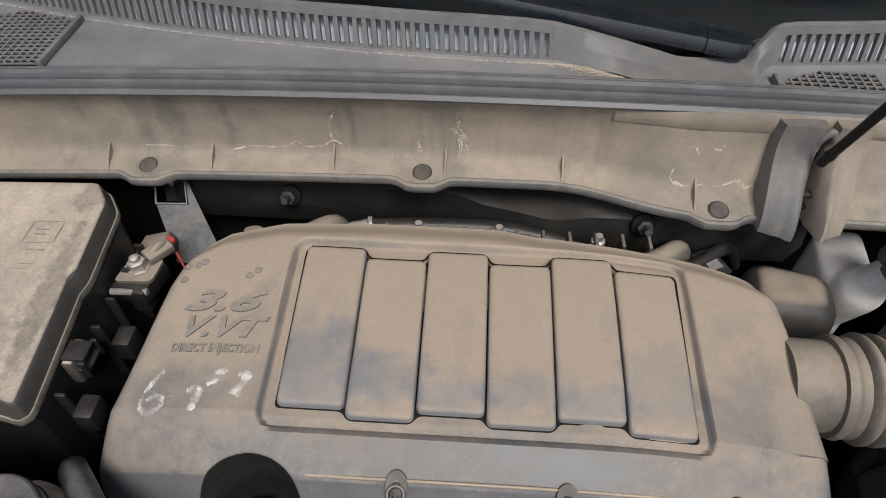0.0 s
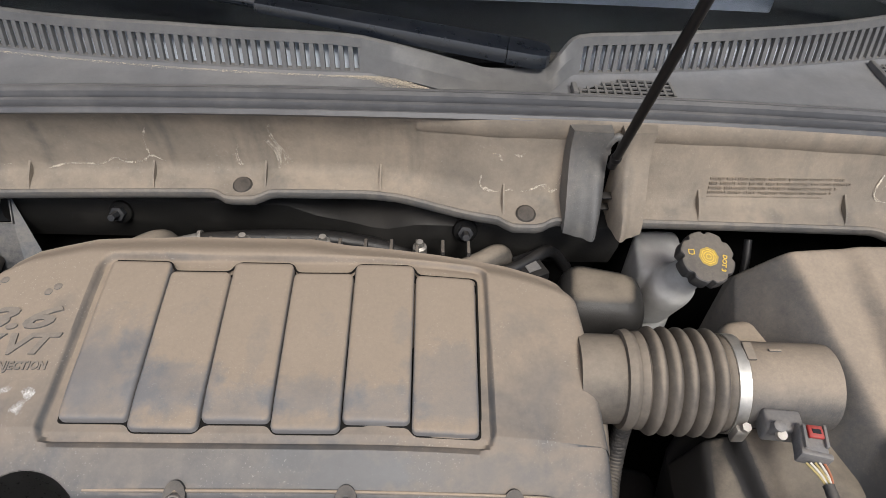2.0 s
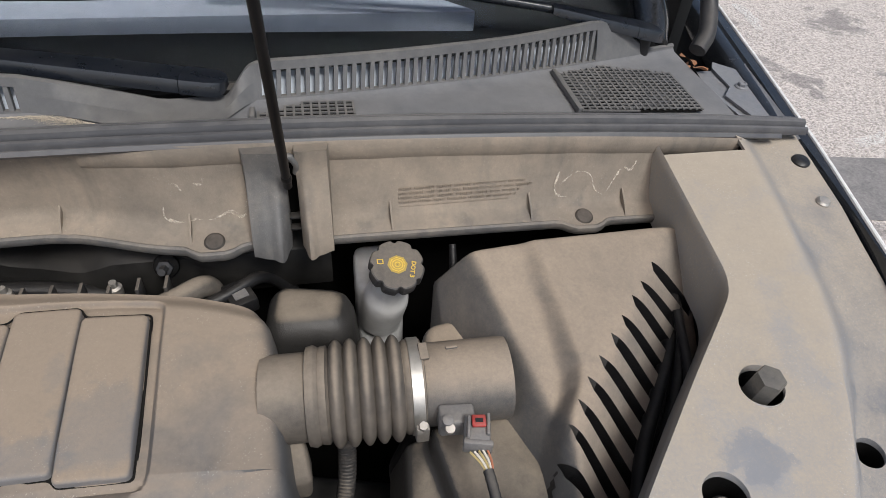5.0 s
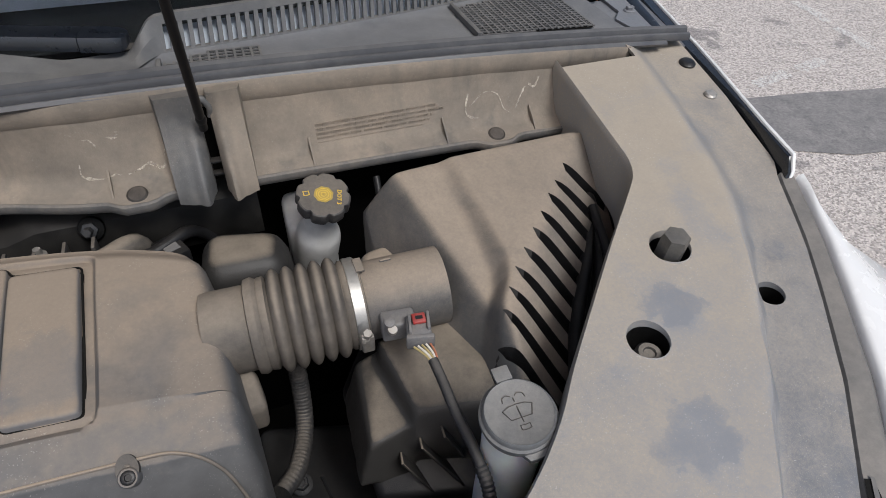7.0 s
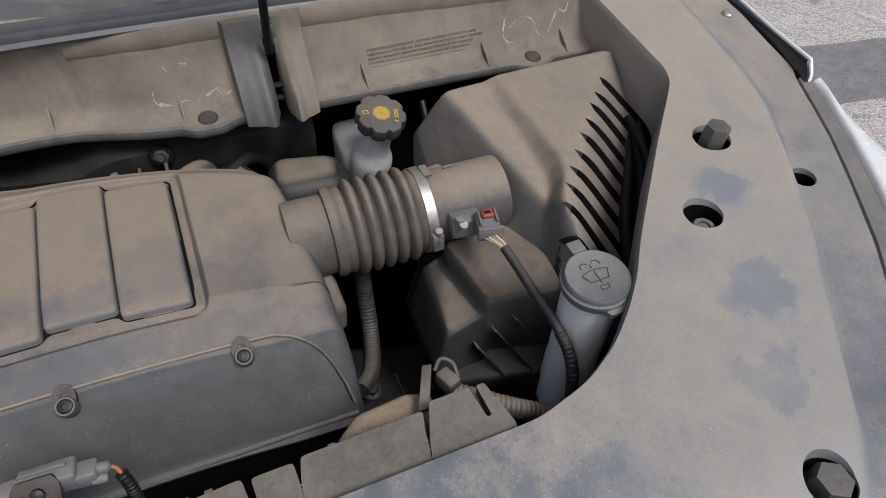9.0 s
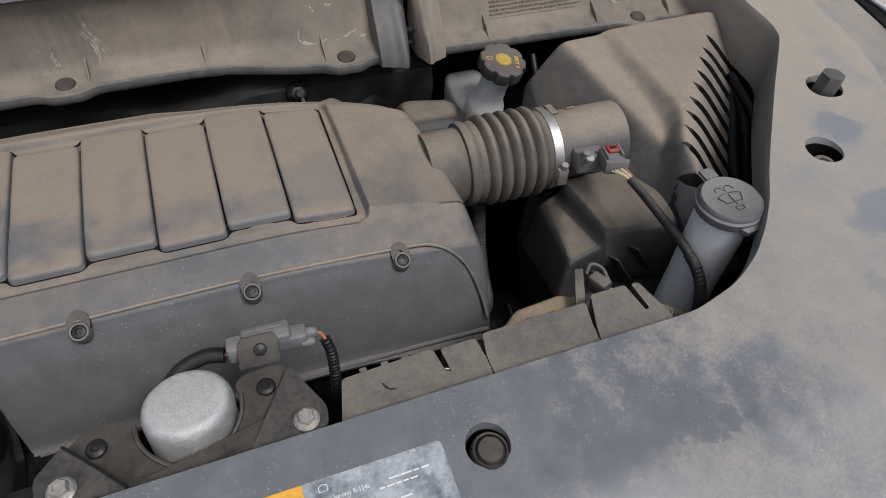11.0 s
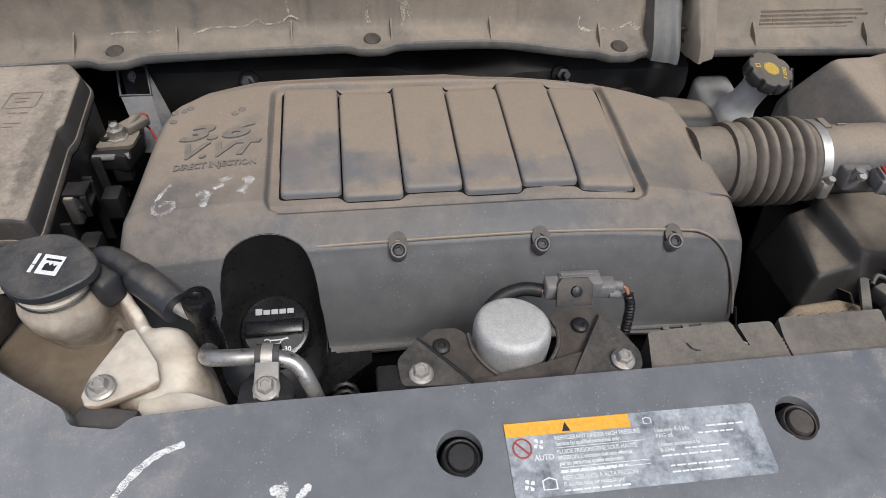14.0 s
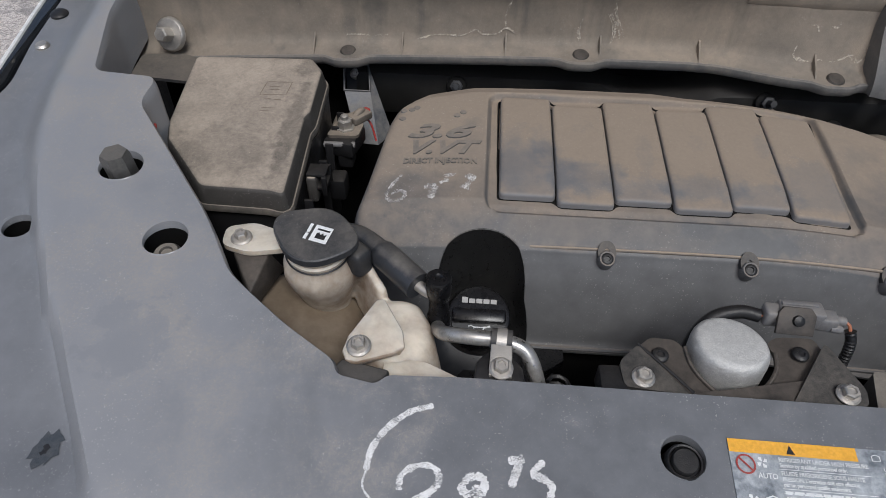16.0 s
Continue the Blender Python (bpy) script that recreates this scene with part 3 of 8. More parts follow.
def build_shield():
    us = np.linspace(-1, 1, 181)
    ys = np.linspace(-0.34, 0.56, 91)
    bm = bmesh.new()
    top, low = [], []
    for y in ys:
        r1, r2 = [], []
        for u in us:
            w = outer(u, y)
            z = shield_top(w * u, y)
            r1.append(bm.verts.new((w * u, y, z)))
            r2.append(bm.verts.new((w * u, y, z - 0.004)))
        top.append(r1), low.append(r2)
    n, m = len(us), len(ys)
    for j in range(m - 1):
        for i in range(n - 1):
            bm.faces.new((top[j][i], top[j][i + 1], top[j + 1][i + 1], top[j + 1][i]))
            bm.faces.new((low[j][i], low[j + 1][i], low[j + 1][i + 1], low[j][i + 1]))
    for j in range(m - 1):
        bm.faces.new((top[j][0], top[j + 1][0], low[j + 1][0], low[j][0]))
        bm.faces.new((top[j][-1], low[j][-1], low[j + 1][-1], top[j + 1][-1]))
    for i in range(n - 1):
        bm.faces.new((top[0][i], low[0][i], low[0][i + 1], top[0][i + 1]))
        bm.faces.new((top[-1][i], top[-1][i + 1], low[-1][i + 1], low[-1][i]))
    me = bpy.data.meshes.new("shield")
    bm.to_mesh(me)
    bm.free()
    cutters = [slab(rounded(INNER, 0.014, 5), 0.8, 1.3), slab([(-0.775, 0.505), (0.775, 0.505), (0.775, 0.7), (-0.775, 0.7)], 0.8, 1.3)]
    for x, y, r, ry in HOLES:
        cutters.append(slab([(x + r * math.cos(a * math.tau / 32), y + ry * math.sin(a * math.tau / 32)) for a in range(32)], 0.8, 1.3))
    me = cut_away(me, cutters)
    bm = bmesh.new()
    bm.from_mesh(me)
    # rounded lip that turns down along the opening
    lip = rounded(INNER, 0.014, 5)
    rows = []
    for dz, off in ((0.0, 0.0), (-0.004, 0.0022), (-0.012, 0.003), (-1.0, 0.004)):
        row = []
        for x, y in lip:
            depth = 0.018 + 0.06 * smoothstep(0.02, 0.32, y)
            cx, cy = (0.0, 0.3)
            d = Vector((cx - x, cy - y)).normalized()
            row.append((x + d.x * off, y + d.y * off, shield_top(x, y) + (dz if dz > -0.5 else -depth)))
        rows.append(row)
    lip_bm = loft(rows, True, False)
    bmesh.ops.delete(lip_bm, geom=[f for f in lip_bm.faces if f.calc_center_median().y > 0.56], context="FACES")
    # wells under the holes
    wells, floors = [], []
    for x, y, r, ry in HOLES:
        z = shield_top(x, y)
        ring = [[(x + r * f * math.cos(a * math.tau / 28), y + ry * f * math.sin(a * math.tau / 28), (shield_top(x + r * math.cos(a * math.tau / 28), y + ry * math.sin(a * math.tau / 28)) if d == 0 else z) - d) for a in range(28)] for d, f in ((0.0, 1.0), (0.002, 0.965), (0.0045, 0.955))]
        wells.append(loft(ring, True, False))
        floors.append(loft([[(x + r * f * math.cos(a * math.tau / 28), y + ry * f * math.sin(a * math.tau / 28), z - d) for a in range(28)] for d, f in ((0.0042, 0.957), (0.05, 0.92), (0.0501, 0.02))], True, False))
    shield = thing("radiator_shield", (0, -0.05, 0.99), "dusty grey plastic radiator support cover with round bolt holes", "engine cover")
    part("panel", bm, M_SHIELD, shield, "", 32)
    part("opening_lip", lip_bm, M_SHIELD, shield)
    for w in wells:
        part("hole_rim", w, M_SHIELD, shield)
    # near-black linings carry the shade inside the holes as colour
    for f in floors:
        part("hole_sleeve", f, M_GUNK_SHADE, shield, "dark sleeve of a bolt hole")
    return shield


HOLES = [(0.638, 0.215, 0.0215, 0.0205), (0.560, 0.131, 0.020, 0.0195), (0.725, 0.154, 0.0145, 0.014), (-0.639, 0.212, 0.0215, 0.0205), (-0.565, 0.128, 0.020, 0.0195),
         (-0.725, 0.154, 0.0145, 0.014), (-0.1375, -0.0345, 0.0158, 0.0158), (0.107, -0.035, 0.0158, 0.0158), (0.492, -0.106, 0.0215, 0.0205), (-0.492, -0.106, 0.0215, 0.0205)]


M_HEXB = surface("dark phosphated bolt", (0.11, 0.108, 0.104), 0.36, metal=0.4, dust=(0.20, 0.17, 0.13), top=0.3, even=0.05, patch=0.4, big=40)


def build_shield_fixings():
    for x, y, r, tall in ((0.638, 0.217, 0.0140, 0.015), (-0.639, 0.214, 0.0140, 0.015), (0.495, -0.104, 0.0155, -0.002), (-0.495, -0.104, 0.0155, -0.002)):
        z = shield_top(x, y)
        t = thing("hex_bolt", (x, y, z - 0.03), "large dusty dark hexagon bolt standing in a shield hole", "bolt", "large shield bolts")
        part("head", lathe((x, y, z - 0.03), (0, -0.12, 1), [(-0.018, r), (0.028 + tall, r), (0.0325 + tall, r * 0.9), (0.0335 + tall, 0.003), (0.033 + tall, 0.001)], 6), M_HEXB, t, "", 25)
        part("flange", lathe((x, y, z - 0.0298), (0, -0.12, 1), [(0, r * 1.15), (0.003, r * 1.1)], 24), M_DARK, t)
    for x, y in ((0.560, 0.129), (-0.565, 0.126)):
        z = shield_top(x, y)
        t = thing("shield_screw", (x, y, z - 0.03), "round dusty bolt head sunk in a shield hole", "bolt", "sunken shield screws")
        part("head", lathe((x, y - 0.003, z - 0.022), (0, -0.1, 1), [(-0.012, 0.013), (0, 0.013), (0.009, 0.0125), (0.012, 0.010), (0.012, 0.006), (0.010, 0.005)], 20), M_FAN, t)
        part("flange", lathe((x, y - 0.003, z - 0.0298), (0, -0.1, 1), [(0, 0.017), (0.002, 0.0165)], 24), M_DARK, t)
    for x, y, m in ((-0.137, -0.034, M_BLACK), (0.107, -0.035, M_BRACKET)):
        z = shield_top(x, y)
        t = thing("push_pin", (x, y, z - 0.03), "round push-in retainer sunk in the shield", "fastener", "front retainers")
        part("ring", lathe((x, y, z - 0.019), (0, -0.2, 1), [(0, 0.0140), (0.018, 0.0132), (0.020, 0.0120), (0.0195, 0.0110), (0.017, 0.0107)], 28), m, t)
        part("centre", lathe((x, y, z - 0.019), (0, -0.2, 1), [(0, 0.0096), (0.020, 0.0096), (0.0215, 0.0085), (0.0215, 0.002)], 24), m, t)
    for s in (1, -1):
        for x, y, r, m in ((0.865, 0.506, 0.0115, M_BLACK), (0.855, 0.438, 0.0085, M_STEEL)):
            if s < 0:
                x, y = x - 0.022, y - 0.008
            z = shield_top(s * x, y)
            t = thing("fender_fastener", (s * x, y, z), "round fastener through the shield's outer edge", "fastener", "fender fasteners")
            part("head", lathe((s * x, y, z - 0.001), (0, -0.15, 1), [(0, r), (0.003, r), (0.0055, r * 0.75), (0.006, r * 0.3)], 20), m, t)


# ---------------------------------------------------------------- label on the shield
def build_label():
    a, b, d = Vector((-0.105, -0.019)), Vector((0.0775, -0.0215)), Vector((-0.106, -0.0675))
    ux, uy = (b - a), (a - d)
    wx, wy = ux.length, uy.length
    ux.normalize(), uy.normalize()
    org = Vector((a.x, a.y)) - uy * wy

    def put(lift):
        def f(x, y, z):
            q = org + ux * x + uy * y
            return Vector((q.x, q.y, shield_top(q.x, q.y) + lift + z))
        return f

    def patch(x0, y0, x1, y1, lift, nx=12, ny=4, r=0.0):
        out = rounded([(x0, y0), (x1, y0), (x1, y1), (x0, y1)], max(r, 0.0002), 3)
        bm = bmesh.new()
        vs = [bm.verts.new(put(lift)(x, y, 0)) for x, y in out]
        bm.faces.new(vs)
        return bm

    lab = thing("warning_label", (org.x, org.y, 0.985), "worn silver refrigerant warning label with orange header on shield", "label")
    rows = loft([[put(0.0002)(x, y, 0) for x, y in rounded([(0, 0), (wx, 0), (wx, wy), (0, wy)], 0.004, 4)], [put(0.0009)(x, y, 0) for x, y in rounded([(0, 0), (wx, 0), (wx, wy), (0, wy)], 0.004, 4)]])
    part("backing", rows, M_LABEL, lab)
    part("header_band", patch(0.0, wy - 0.0095, 0.0885, wy - 0.0002, 0.0013), M_ORANGE, lab, "orange warning band")
    p2 = put(0.0016)
    tri = bmesh.new()
    tri.faces.new([tri.verts.new(p2(x, y, 0)) for x, y in ((0.0395, wy - 0.0085), (0.0455, wy - 0.0085), (0.0425, wy - 0.0022))])
    part("warning_triangle", tri, M_INK, lab)
    lines = [(0.033, wy - 0.0140, "REFRIGERANT UNDER HIGH PRESSURE", 0.0040, 0.95), (0.033, wy - 0.0178, "Service by qualified personnel only.", 0.0040, 0.9),
             (0.033, wy - 0.0232, "FLUIDE FRIGORIGENE SOUS HAUTE", 0.0040, 0.95), (0.033, wy - 0.0270, "PRESSION. L'entretien doit etre effectue", 0.0038, 0.9),
             (0.033, wy - 0.0306, "par un personnel qualifie seulement.", 0.0038, 0.9), (0.033, 0.0085, "REFRIGERANTE A ALTA PRESION", 0.0040, 0.95),
             (0.033, 0.0048, "El servicio debe ser realizado por", 0.0038, 0.9), (0.017, wy - 0.0262, "AUTO", 0.0052, 1.0)]
    for x, y, s, size, sp in lines:
        part("lettering", text_bm(s, size, lambda px, py, pz, X=x, Y=y: p2(X + px * 0.92, Y + py, pz), 0.0001, 0, 0.00005, sp), M_WHITE, lab)
    for x, y, s, size in ((0.104, wy - 0.0150, "Use only R-134a", 0.0040), (0.104, wy - 0.0188, "PAG oil.", 0.0040), (0.104, wy - 0.0246, "Utiliser seulement le", 0.0038), (0.104, wy - 0.0284, "R-134a", 0.0038)):
        part("lettering", text_bm(s, size, lambda px, py, pz, X=x, Y=y: p2(X + px, Y + py, pz), 0.0001, 0, 0.00004, 0.95), M_WHITE, lab)
    rnd = random.Random(4)
    for x, y, w in ((0.135, wy - 0.0188, 0.03), (0.142, wy - 0.0145, 0.028), (0.122, wy - 0.0280, 0.036), (0.104, wy - 0.0318, 0.045), (0.108, 0.010, 0.05), (0.108, 0.006, 0.042), (0.033, wy - 0.035, 0.05), (0.033, 0.0125, 0.04), (0.033, 0.0012, 0.05)):
        u, stop = x, x + w * rnd.uniform(0.85, 1.0)
        while u < stop:
            word = rnd.uniform(0.003, 0.0085)
            part("text_bar", patch(u, y + 0.0004, min(u + word, stop), y + 0.0015, 0.0016), M_WHITE, lab)
            u += word + 0.0011
    for y in (wy - 0.0193, wy - 0.0322, 0.0135):
        part("rule", patch(0.032, y, 0.095, y + 0.0004, 0.0015), M_WHITE, lab)
    ring = []
    c0 = Vector((0.010, wy - 0.0175))
    for rr in (0.0068, 0.0056):
        ring.append([p2(c0.x + rr * math.cos(k * math.tau / 28), c0.y + rr * math.sin(k * math.tau / 28), 0) for k in range(28)])
    part("prohibition_ring", loft(ring, True, False), M_RED, lab, "red prohibition ring")
    bar = bmesh.new()
    bar.faces.new([bar.verts.new(p2(c0.x + x, c0.y + y, 0.0001)) for x, y in ((-0.0045, 0.0036), (-0.0036, 0.0045), (0.0045, -0.0036), (0.0036, -0.0045))])
    part("prohibition_bar", bar, M_RED, lab)
    for cx, cy in ((0.0215, wy - 0.0155), (0.0105, 0.0075)):
        for k in range(4):
            a0 = k * math.tau / 4 + 0.4
            q = bmesh.new()
            q.faces.new([q.verts.new(p2(cx + rr * math.cos(a0 + da), cy + rr * math.sin(a0 + da), 0)) for rr, da in ((0.0005, 0), (0.0034, -0.35), (0.0042, 0.15), (0.0034, 0.55))])
            part("fan_blade_print", q, M_WHITE, lab)
    for x, y, s in ((0.098, wy - 0.0085, 0.006), (0.019, 0.0035, 0.010)):
        w = [(0, 0), (s, 0), (s, s * 0.62), (s * 0.5, s * 0.8), (0, s * 0.62)]
        o = loft([[p2(x + a_, y + b_, 0) for a_, b_ in w], [p2(x + s * 0.5 + (a_ - s * 0.5) * 0.8, y + s * 0.32 + (b_ - s * 0.32) * 0.8, 0) for a_, b_ in w]], True, False)
        part("book_print", o, M_WHITE, lab)


# ---------------------------------------------------------------- painted marks
def build_marks():
    mk = thing("shield_chalk_marks", (-0.25, -0.08, 0.98), "white hand-drawn marker number on the grey shield", "marking")
    H = shield_top
    strokes = [([(-0.315, -0.010), (-0.332, -0.016), (-0.347, -0.029), (-0.356, -0.044), (-0.358, -0.059)], 0.0042), ([(-0.358, -0.059), (-0.359, -0.069), (-0.352, -0.077), (-0.340, -0.081)], 0.0015),
               ([(-0.334, -0.070), (-0.333, -0.060), (-0.322, -0.053), (-0.311, -0.054), (-0.307, -0.062), (-0.313, -0.070), (-0.322, -0.075), (-0.334, -0.080)], 0.0042),
               ([(-0.293, -0.068), (-0.287, -0.059), (-0.278, -0.058), (-0.276, -0.064), (-0.280, -0.072), (-0.284, -0.084)], 0.0052), ([(-0.293, -0.068), (-0.286, -0.069), (-0.279, -0.064)], 0.005),
               ([(-0.260, -0.046), (-0.249, -0.043)], 0.0048), ([(-0.251, -0.044), (-0.254, -0.052), (-0.258, -0.063)], 0.0055), ([(-0.235, -0.044), (-0.243, -0.053), (-0.236, -0.056), (-0.230, -0.061), (-0.232, -0.069)], 0.0052)]
    for k, (pts, w) in enumerate(strokes):
        part("stroke", ribbon(pts, w, H, 0.0008, 0.35, 10, k), M_CHALK, mk)
    # dark stain around the dimple
    st = thing("shield_stain", (-0.598, -0.05, 0.985), "dark damp stain with a small chip on shield", "stain")
    rnd = random.Random(8)
    pts = [(-0.598 + (0.011 + rnd.uniform(-0.003, 0.003)) * math.cos(k * math.tau / 26), -0.05 + (0.014 + rnd.uniform(-0.004, 0.004)) * math.sin(k * math.tau / 26)) for k in range(26)]
    bm = bmesh.new()
    c = bm.verts.new((-0.598, -0.05, H(-0.598, -0.05) + 0.0007))
    vs = [bm.verts.new((x, y, H(x, y) + 0.0007)) for x, y in pts]
    for k in range(26):
        bm.faces.new((c, vs[k], vs[(k + 1) % 26]))
    part("spot", bm, M_STAIN, st)
    part("chip", ribbon([(-0.600, -0.047), (-0.597, -0.051), (-0.600, -0.055)], 0.004, H, 0.0011, 0.5, 5, 3), M_INK, st)


M_STAIN = surface("damp plastic", (0.050, 0.058, 0.068), 0.4, dust=(0.13, 0.13, 0.13), top=0.15, even=0.0, patch=0.5, big=60)


# ---------------------------------------------------------------- fenders, headlamps and hood
def build_body():
    for s in (1, -1):
        fen = thing("fender", (s * 0.9, 0.5, 0.7), "white painted fender with a dark glossy inner flange", "fender")
        top = [(0.276, 0.856, 1.010), (0.283, 0.862, 1.035), (0.296, 0.868, 1.048), (0.36, 0.882, 1.050), (0.42, 0.897, 1.052), (0.50, 0.916, 1.056), (0.56, 0.929, 1.059), (0.65, 0.948, 1.062), (0.75, 0.971, 1.064), (0.90, 1.004, 1.066), (1.05, 1.036, 1.07)]
        rings = []
        for y, x, z in top:
            x -= 0.027 * smoothstep(0.27, 0.37, y) if s < 0 else 0.0
            xo = outer(s, min(y, 0.6)) - 0.004 + 0.22 * max(0.0, y - 0.58)
            zs = min(shield_top(xo, y), z + 0.004)
            w = x - xo
            rings.append([(s * px, y, pz) for px, pz in ((xo - 0.004, zs - 0.055), (xo, zs - 0.022), (xo + 0.18 * w, zs - 0.013), (xo + 0.40 * w, zs - 0.011), (xo + 0.48 * w, z - 0.008), (xo + 0.56 * w, z - 0.0045), (x - 0.007, z - 0.0035))])
        part("inner_flange", loft(rings, False, False), M_FLANGE, fen, "dark glossy inner flange")
        rings = []
        for y, x, z in top:
            x -= 0.027 * smoothstep(0.27, 0.37, y) if s < 0 else 0.0
            rings.append([(s * px, y, pz) for px, pz in ((x - 0.007, z - 0.0035), (x - 0.0062, z - 0.0012), (x - 0.0045, z - 0.0002), (x - 0.002, z - 0.001), (x - 0.0005, z - 0.005), (x, z - 0.03), (x + 0.006, z - 0.12), (x + 0.025, z - 0.30), (x + 0.02, z - 0.55))])
        part("outer_skin", loft(rings, False, False), M_PAINT, fen)
        lamp = thing("headlamp_surround", (s * 0.75, 0.1, 0.95), "dusty grey headlamp surround against white bodywork", "headlamp")
        edge = [(y_, interp(OUTER, y_) + 0.014) for y_ in (-0.30, -0.24, -0.18, -0.12, -0.06, -0.013, 0.054, 0.10, 0.15, 0.20, 0.245, 0.275, 0.292)]
        rings, skin = [], []
        for y, x in edge:
            z = shield_top(s * (x - 0.015), y)
            w = (0.008 + 0.014 * smoothstep(0.28, -0.1, y)) * (0.55 + 0.45 * smoothstep(0.295, 0.275, y))
            rings.append([(s * (x - 0.020), y, z - 0.018), (s * (x - 0.017), y, z - 0.007), (s * (x - 0.0125), y, z - 0.002), (s * (x - 0.010), y, z + 0.001), (s * (x + w * 0.6), y - 0.004, z + 0.002), (s * (x + w), y - 0.006, z - 0.003), (s * (x + w + 0.003), y - 0.007, z - 0.010)])
            b = w + 0.004
            bulge = 0.125 * smoothstep(0.32, 0.10, y) + 0.010
            skin.append([(s * (x + b), y - 0.008, z - 0.010), (s * (x + b + 0.002), y - 0.008, z - 0.002), (s * (x + b + 0.007), y - 0.010, z + 0.001), (s * (x + b + 0.3 * bulge), y - 0.014, z - 0.006), (s * (x + b + bulge), y - 0.03, z - 0.045), (s * (x + b + bulge * 1.5), y - 0.05, z - 0.14), (s * (x + b + bulge * 1.7), y - 0.06, z - 0.40)])
        part("surround", loft(rings, False, False), M_SURR, lamp)
        slot = [y_ for y_ in (-0.30, -0.24, -0.18, -0.12, -0.06, -0.02)]
        # slot_gap is a black strip on the surface; the gap's shade is its colour
        for name_, m_, k0, k1, lift in (("slot_gap", M_GUNK_SHADE, 0.000, 0.020, 0.0030), ("lamp_edge", M_GRILLE, 0.006, 0.011, 0.0042)):
            rows_ = []
            for y_ in slot:
                x_ = interp(OUTER, y_) + 0.004
                z_ = shield_top(s * x_, y_) + lift
                grow_ = 0.35 if y_ == slot[-1] else 1.0
                rows_.append([(s * (x_ + k0), y_, z_), (s * (x_ + k0 + (k1 - k0) * grow_), y_ - 0.003, z_)])
            part(name_, loft(rows_, False, False), m_, lamp, "")
        part("body_panel", loft(skin, False, False), M_PAINT, lamp, "white painted body panel", 80)
        part("apron", loft([[(s * px, y, z) for px, z in ((0.775, 1.020), (0.812, 1.040), (0.84, 1.046), (xo_, 1.048), (xo_ + 0.016, 1.058))] for y, xo_ in ((0.560, 0.888), (0.62, 0.902), (0.70, 0.918), (0.765, 0.931), (0.775, 0.934))], False, False), M_HINGE, fen, "grey painted inner apron")
        # recess sheet has the shade below the hinge put into its colour
        part("dark_recess", loft([[(s * px, y, z) for px, z in ((0.76, 1.03), (0.80, 0.99), (0.93, 0.99), (0.962 + 0.22 * (y - 0.775), 1.056))] for y in (0.772, 0.90, 1.04)], False, False), M_GUNK_SHADE, fen, "black recess under the hinge")
        hinge = thing("hinge_bracket", (s * 0.86, 0.66, 1.07), "dark painted hood hinge bracket with a bolt", "hinge")
        part("plate", soften(slab([(s * 0.880, 0.610), (s * 0.912, 0.625), (s * 0.934, 0.765), (s * 0.905, 0.795), (s * 0.893, 0.775), (s * 0.890, 0.715), (s * 0.868, 0.690)], 1.048, 1.052), 0.0015), M_HINGE, hinge)
        part("upright", soften(slab([(s * 0.846, 0.600), (s * 0.852, 0.598), (s * 0.842, 0.70), (s * 0.836, 0.70)], 1.03, 1.062), 0.001), M_HINGE, hinge)
        bolt_parts(hinge, (s * 0.908, 0.712, 1.052), (0, 0, 1), 0.012, 0.02, 0.006, M_HINGE)
        part("arm", tube([(s * 0.83, 0.74, 1.10), (s * 0.85, 0.76, 1.12), (s * 0.86, 0.80, 1.16), (s * 0.84, 0.82, 1.24)], 0.013, 14, 6), M_RUBBER, hinge, "black rubber hinge gaiter")
        for k, (lx, ly, lz, a) in enumerate(((0.868, 0.785, 1.052, 20), (0.880, 0.765, 1.052, 75), (0.842, 0.775, 1.062, 140))):
            leaf = bmesh.new()
            rows = []
            for i in range(6):
                u = i / 5
                w = 0.009 * math.sin(math.pi * (0.08 + 0.84 * u))
                rows.append([(-w, 0.034 * u, 0.004 * math.sin(5 * u)), (0, 0.034 * u, 0.0), (w, 0.034 * u, 0.005 * math.sin(4 * u + 1))])
            leaf = loft(rows, False, False)
            bmesh.ops.transform(leaf, matrix=pose(s * lx, ly, lz, 12, 20, a), verts=leaf.verts)
            single("fallen_leaf", leaf, M_LEAF, "curled dry brown leaf beside the cowl", "leaf", "dry leaves")
    hood = thing("hood", (0, 0.7, 1.2), "open car hood held up on its prop rod", "car hood")
    a, b = Vector((0, 0.80, 1.22)), Vector((0, 0.22, 2.05))
    d = (b - a).normalized()
    nrm = Vector((0, d.z, -d.y))
    rings = []
    for k in range(9):
        u = k / 8
        q = a.lerp(b, u) + nrm * (-0.05 * math.sin(math.pi * u))
        w = 0.80 - 0.22 * u * u
        rings.append([q + Vector((x, 0, 0)) - nrm * h for x, h in ((-w, 0.0), (-w * 0.9, 0.03), (-w * 0.5, 0.045), (0, 0.05), (w * 0.5, 0.045), (w * 0.9, 0.03), (w, 0.0), (w, 0.008), (w * 0.5, 0.06), (0, 0.066), (-w * 0.5, 0.06), (-w, 0.008))])
    part("panel", loft(rings), M_HOOD, hood)


# ---------------------------------------------------------------- cowl
def base_y(x):
    return 0.594 + 0.252 * x * x


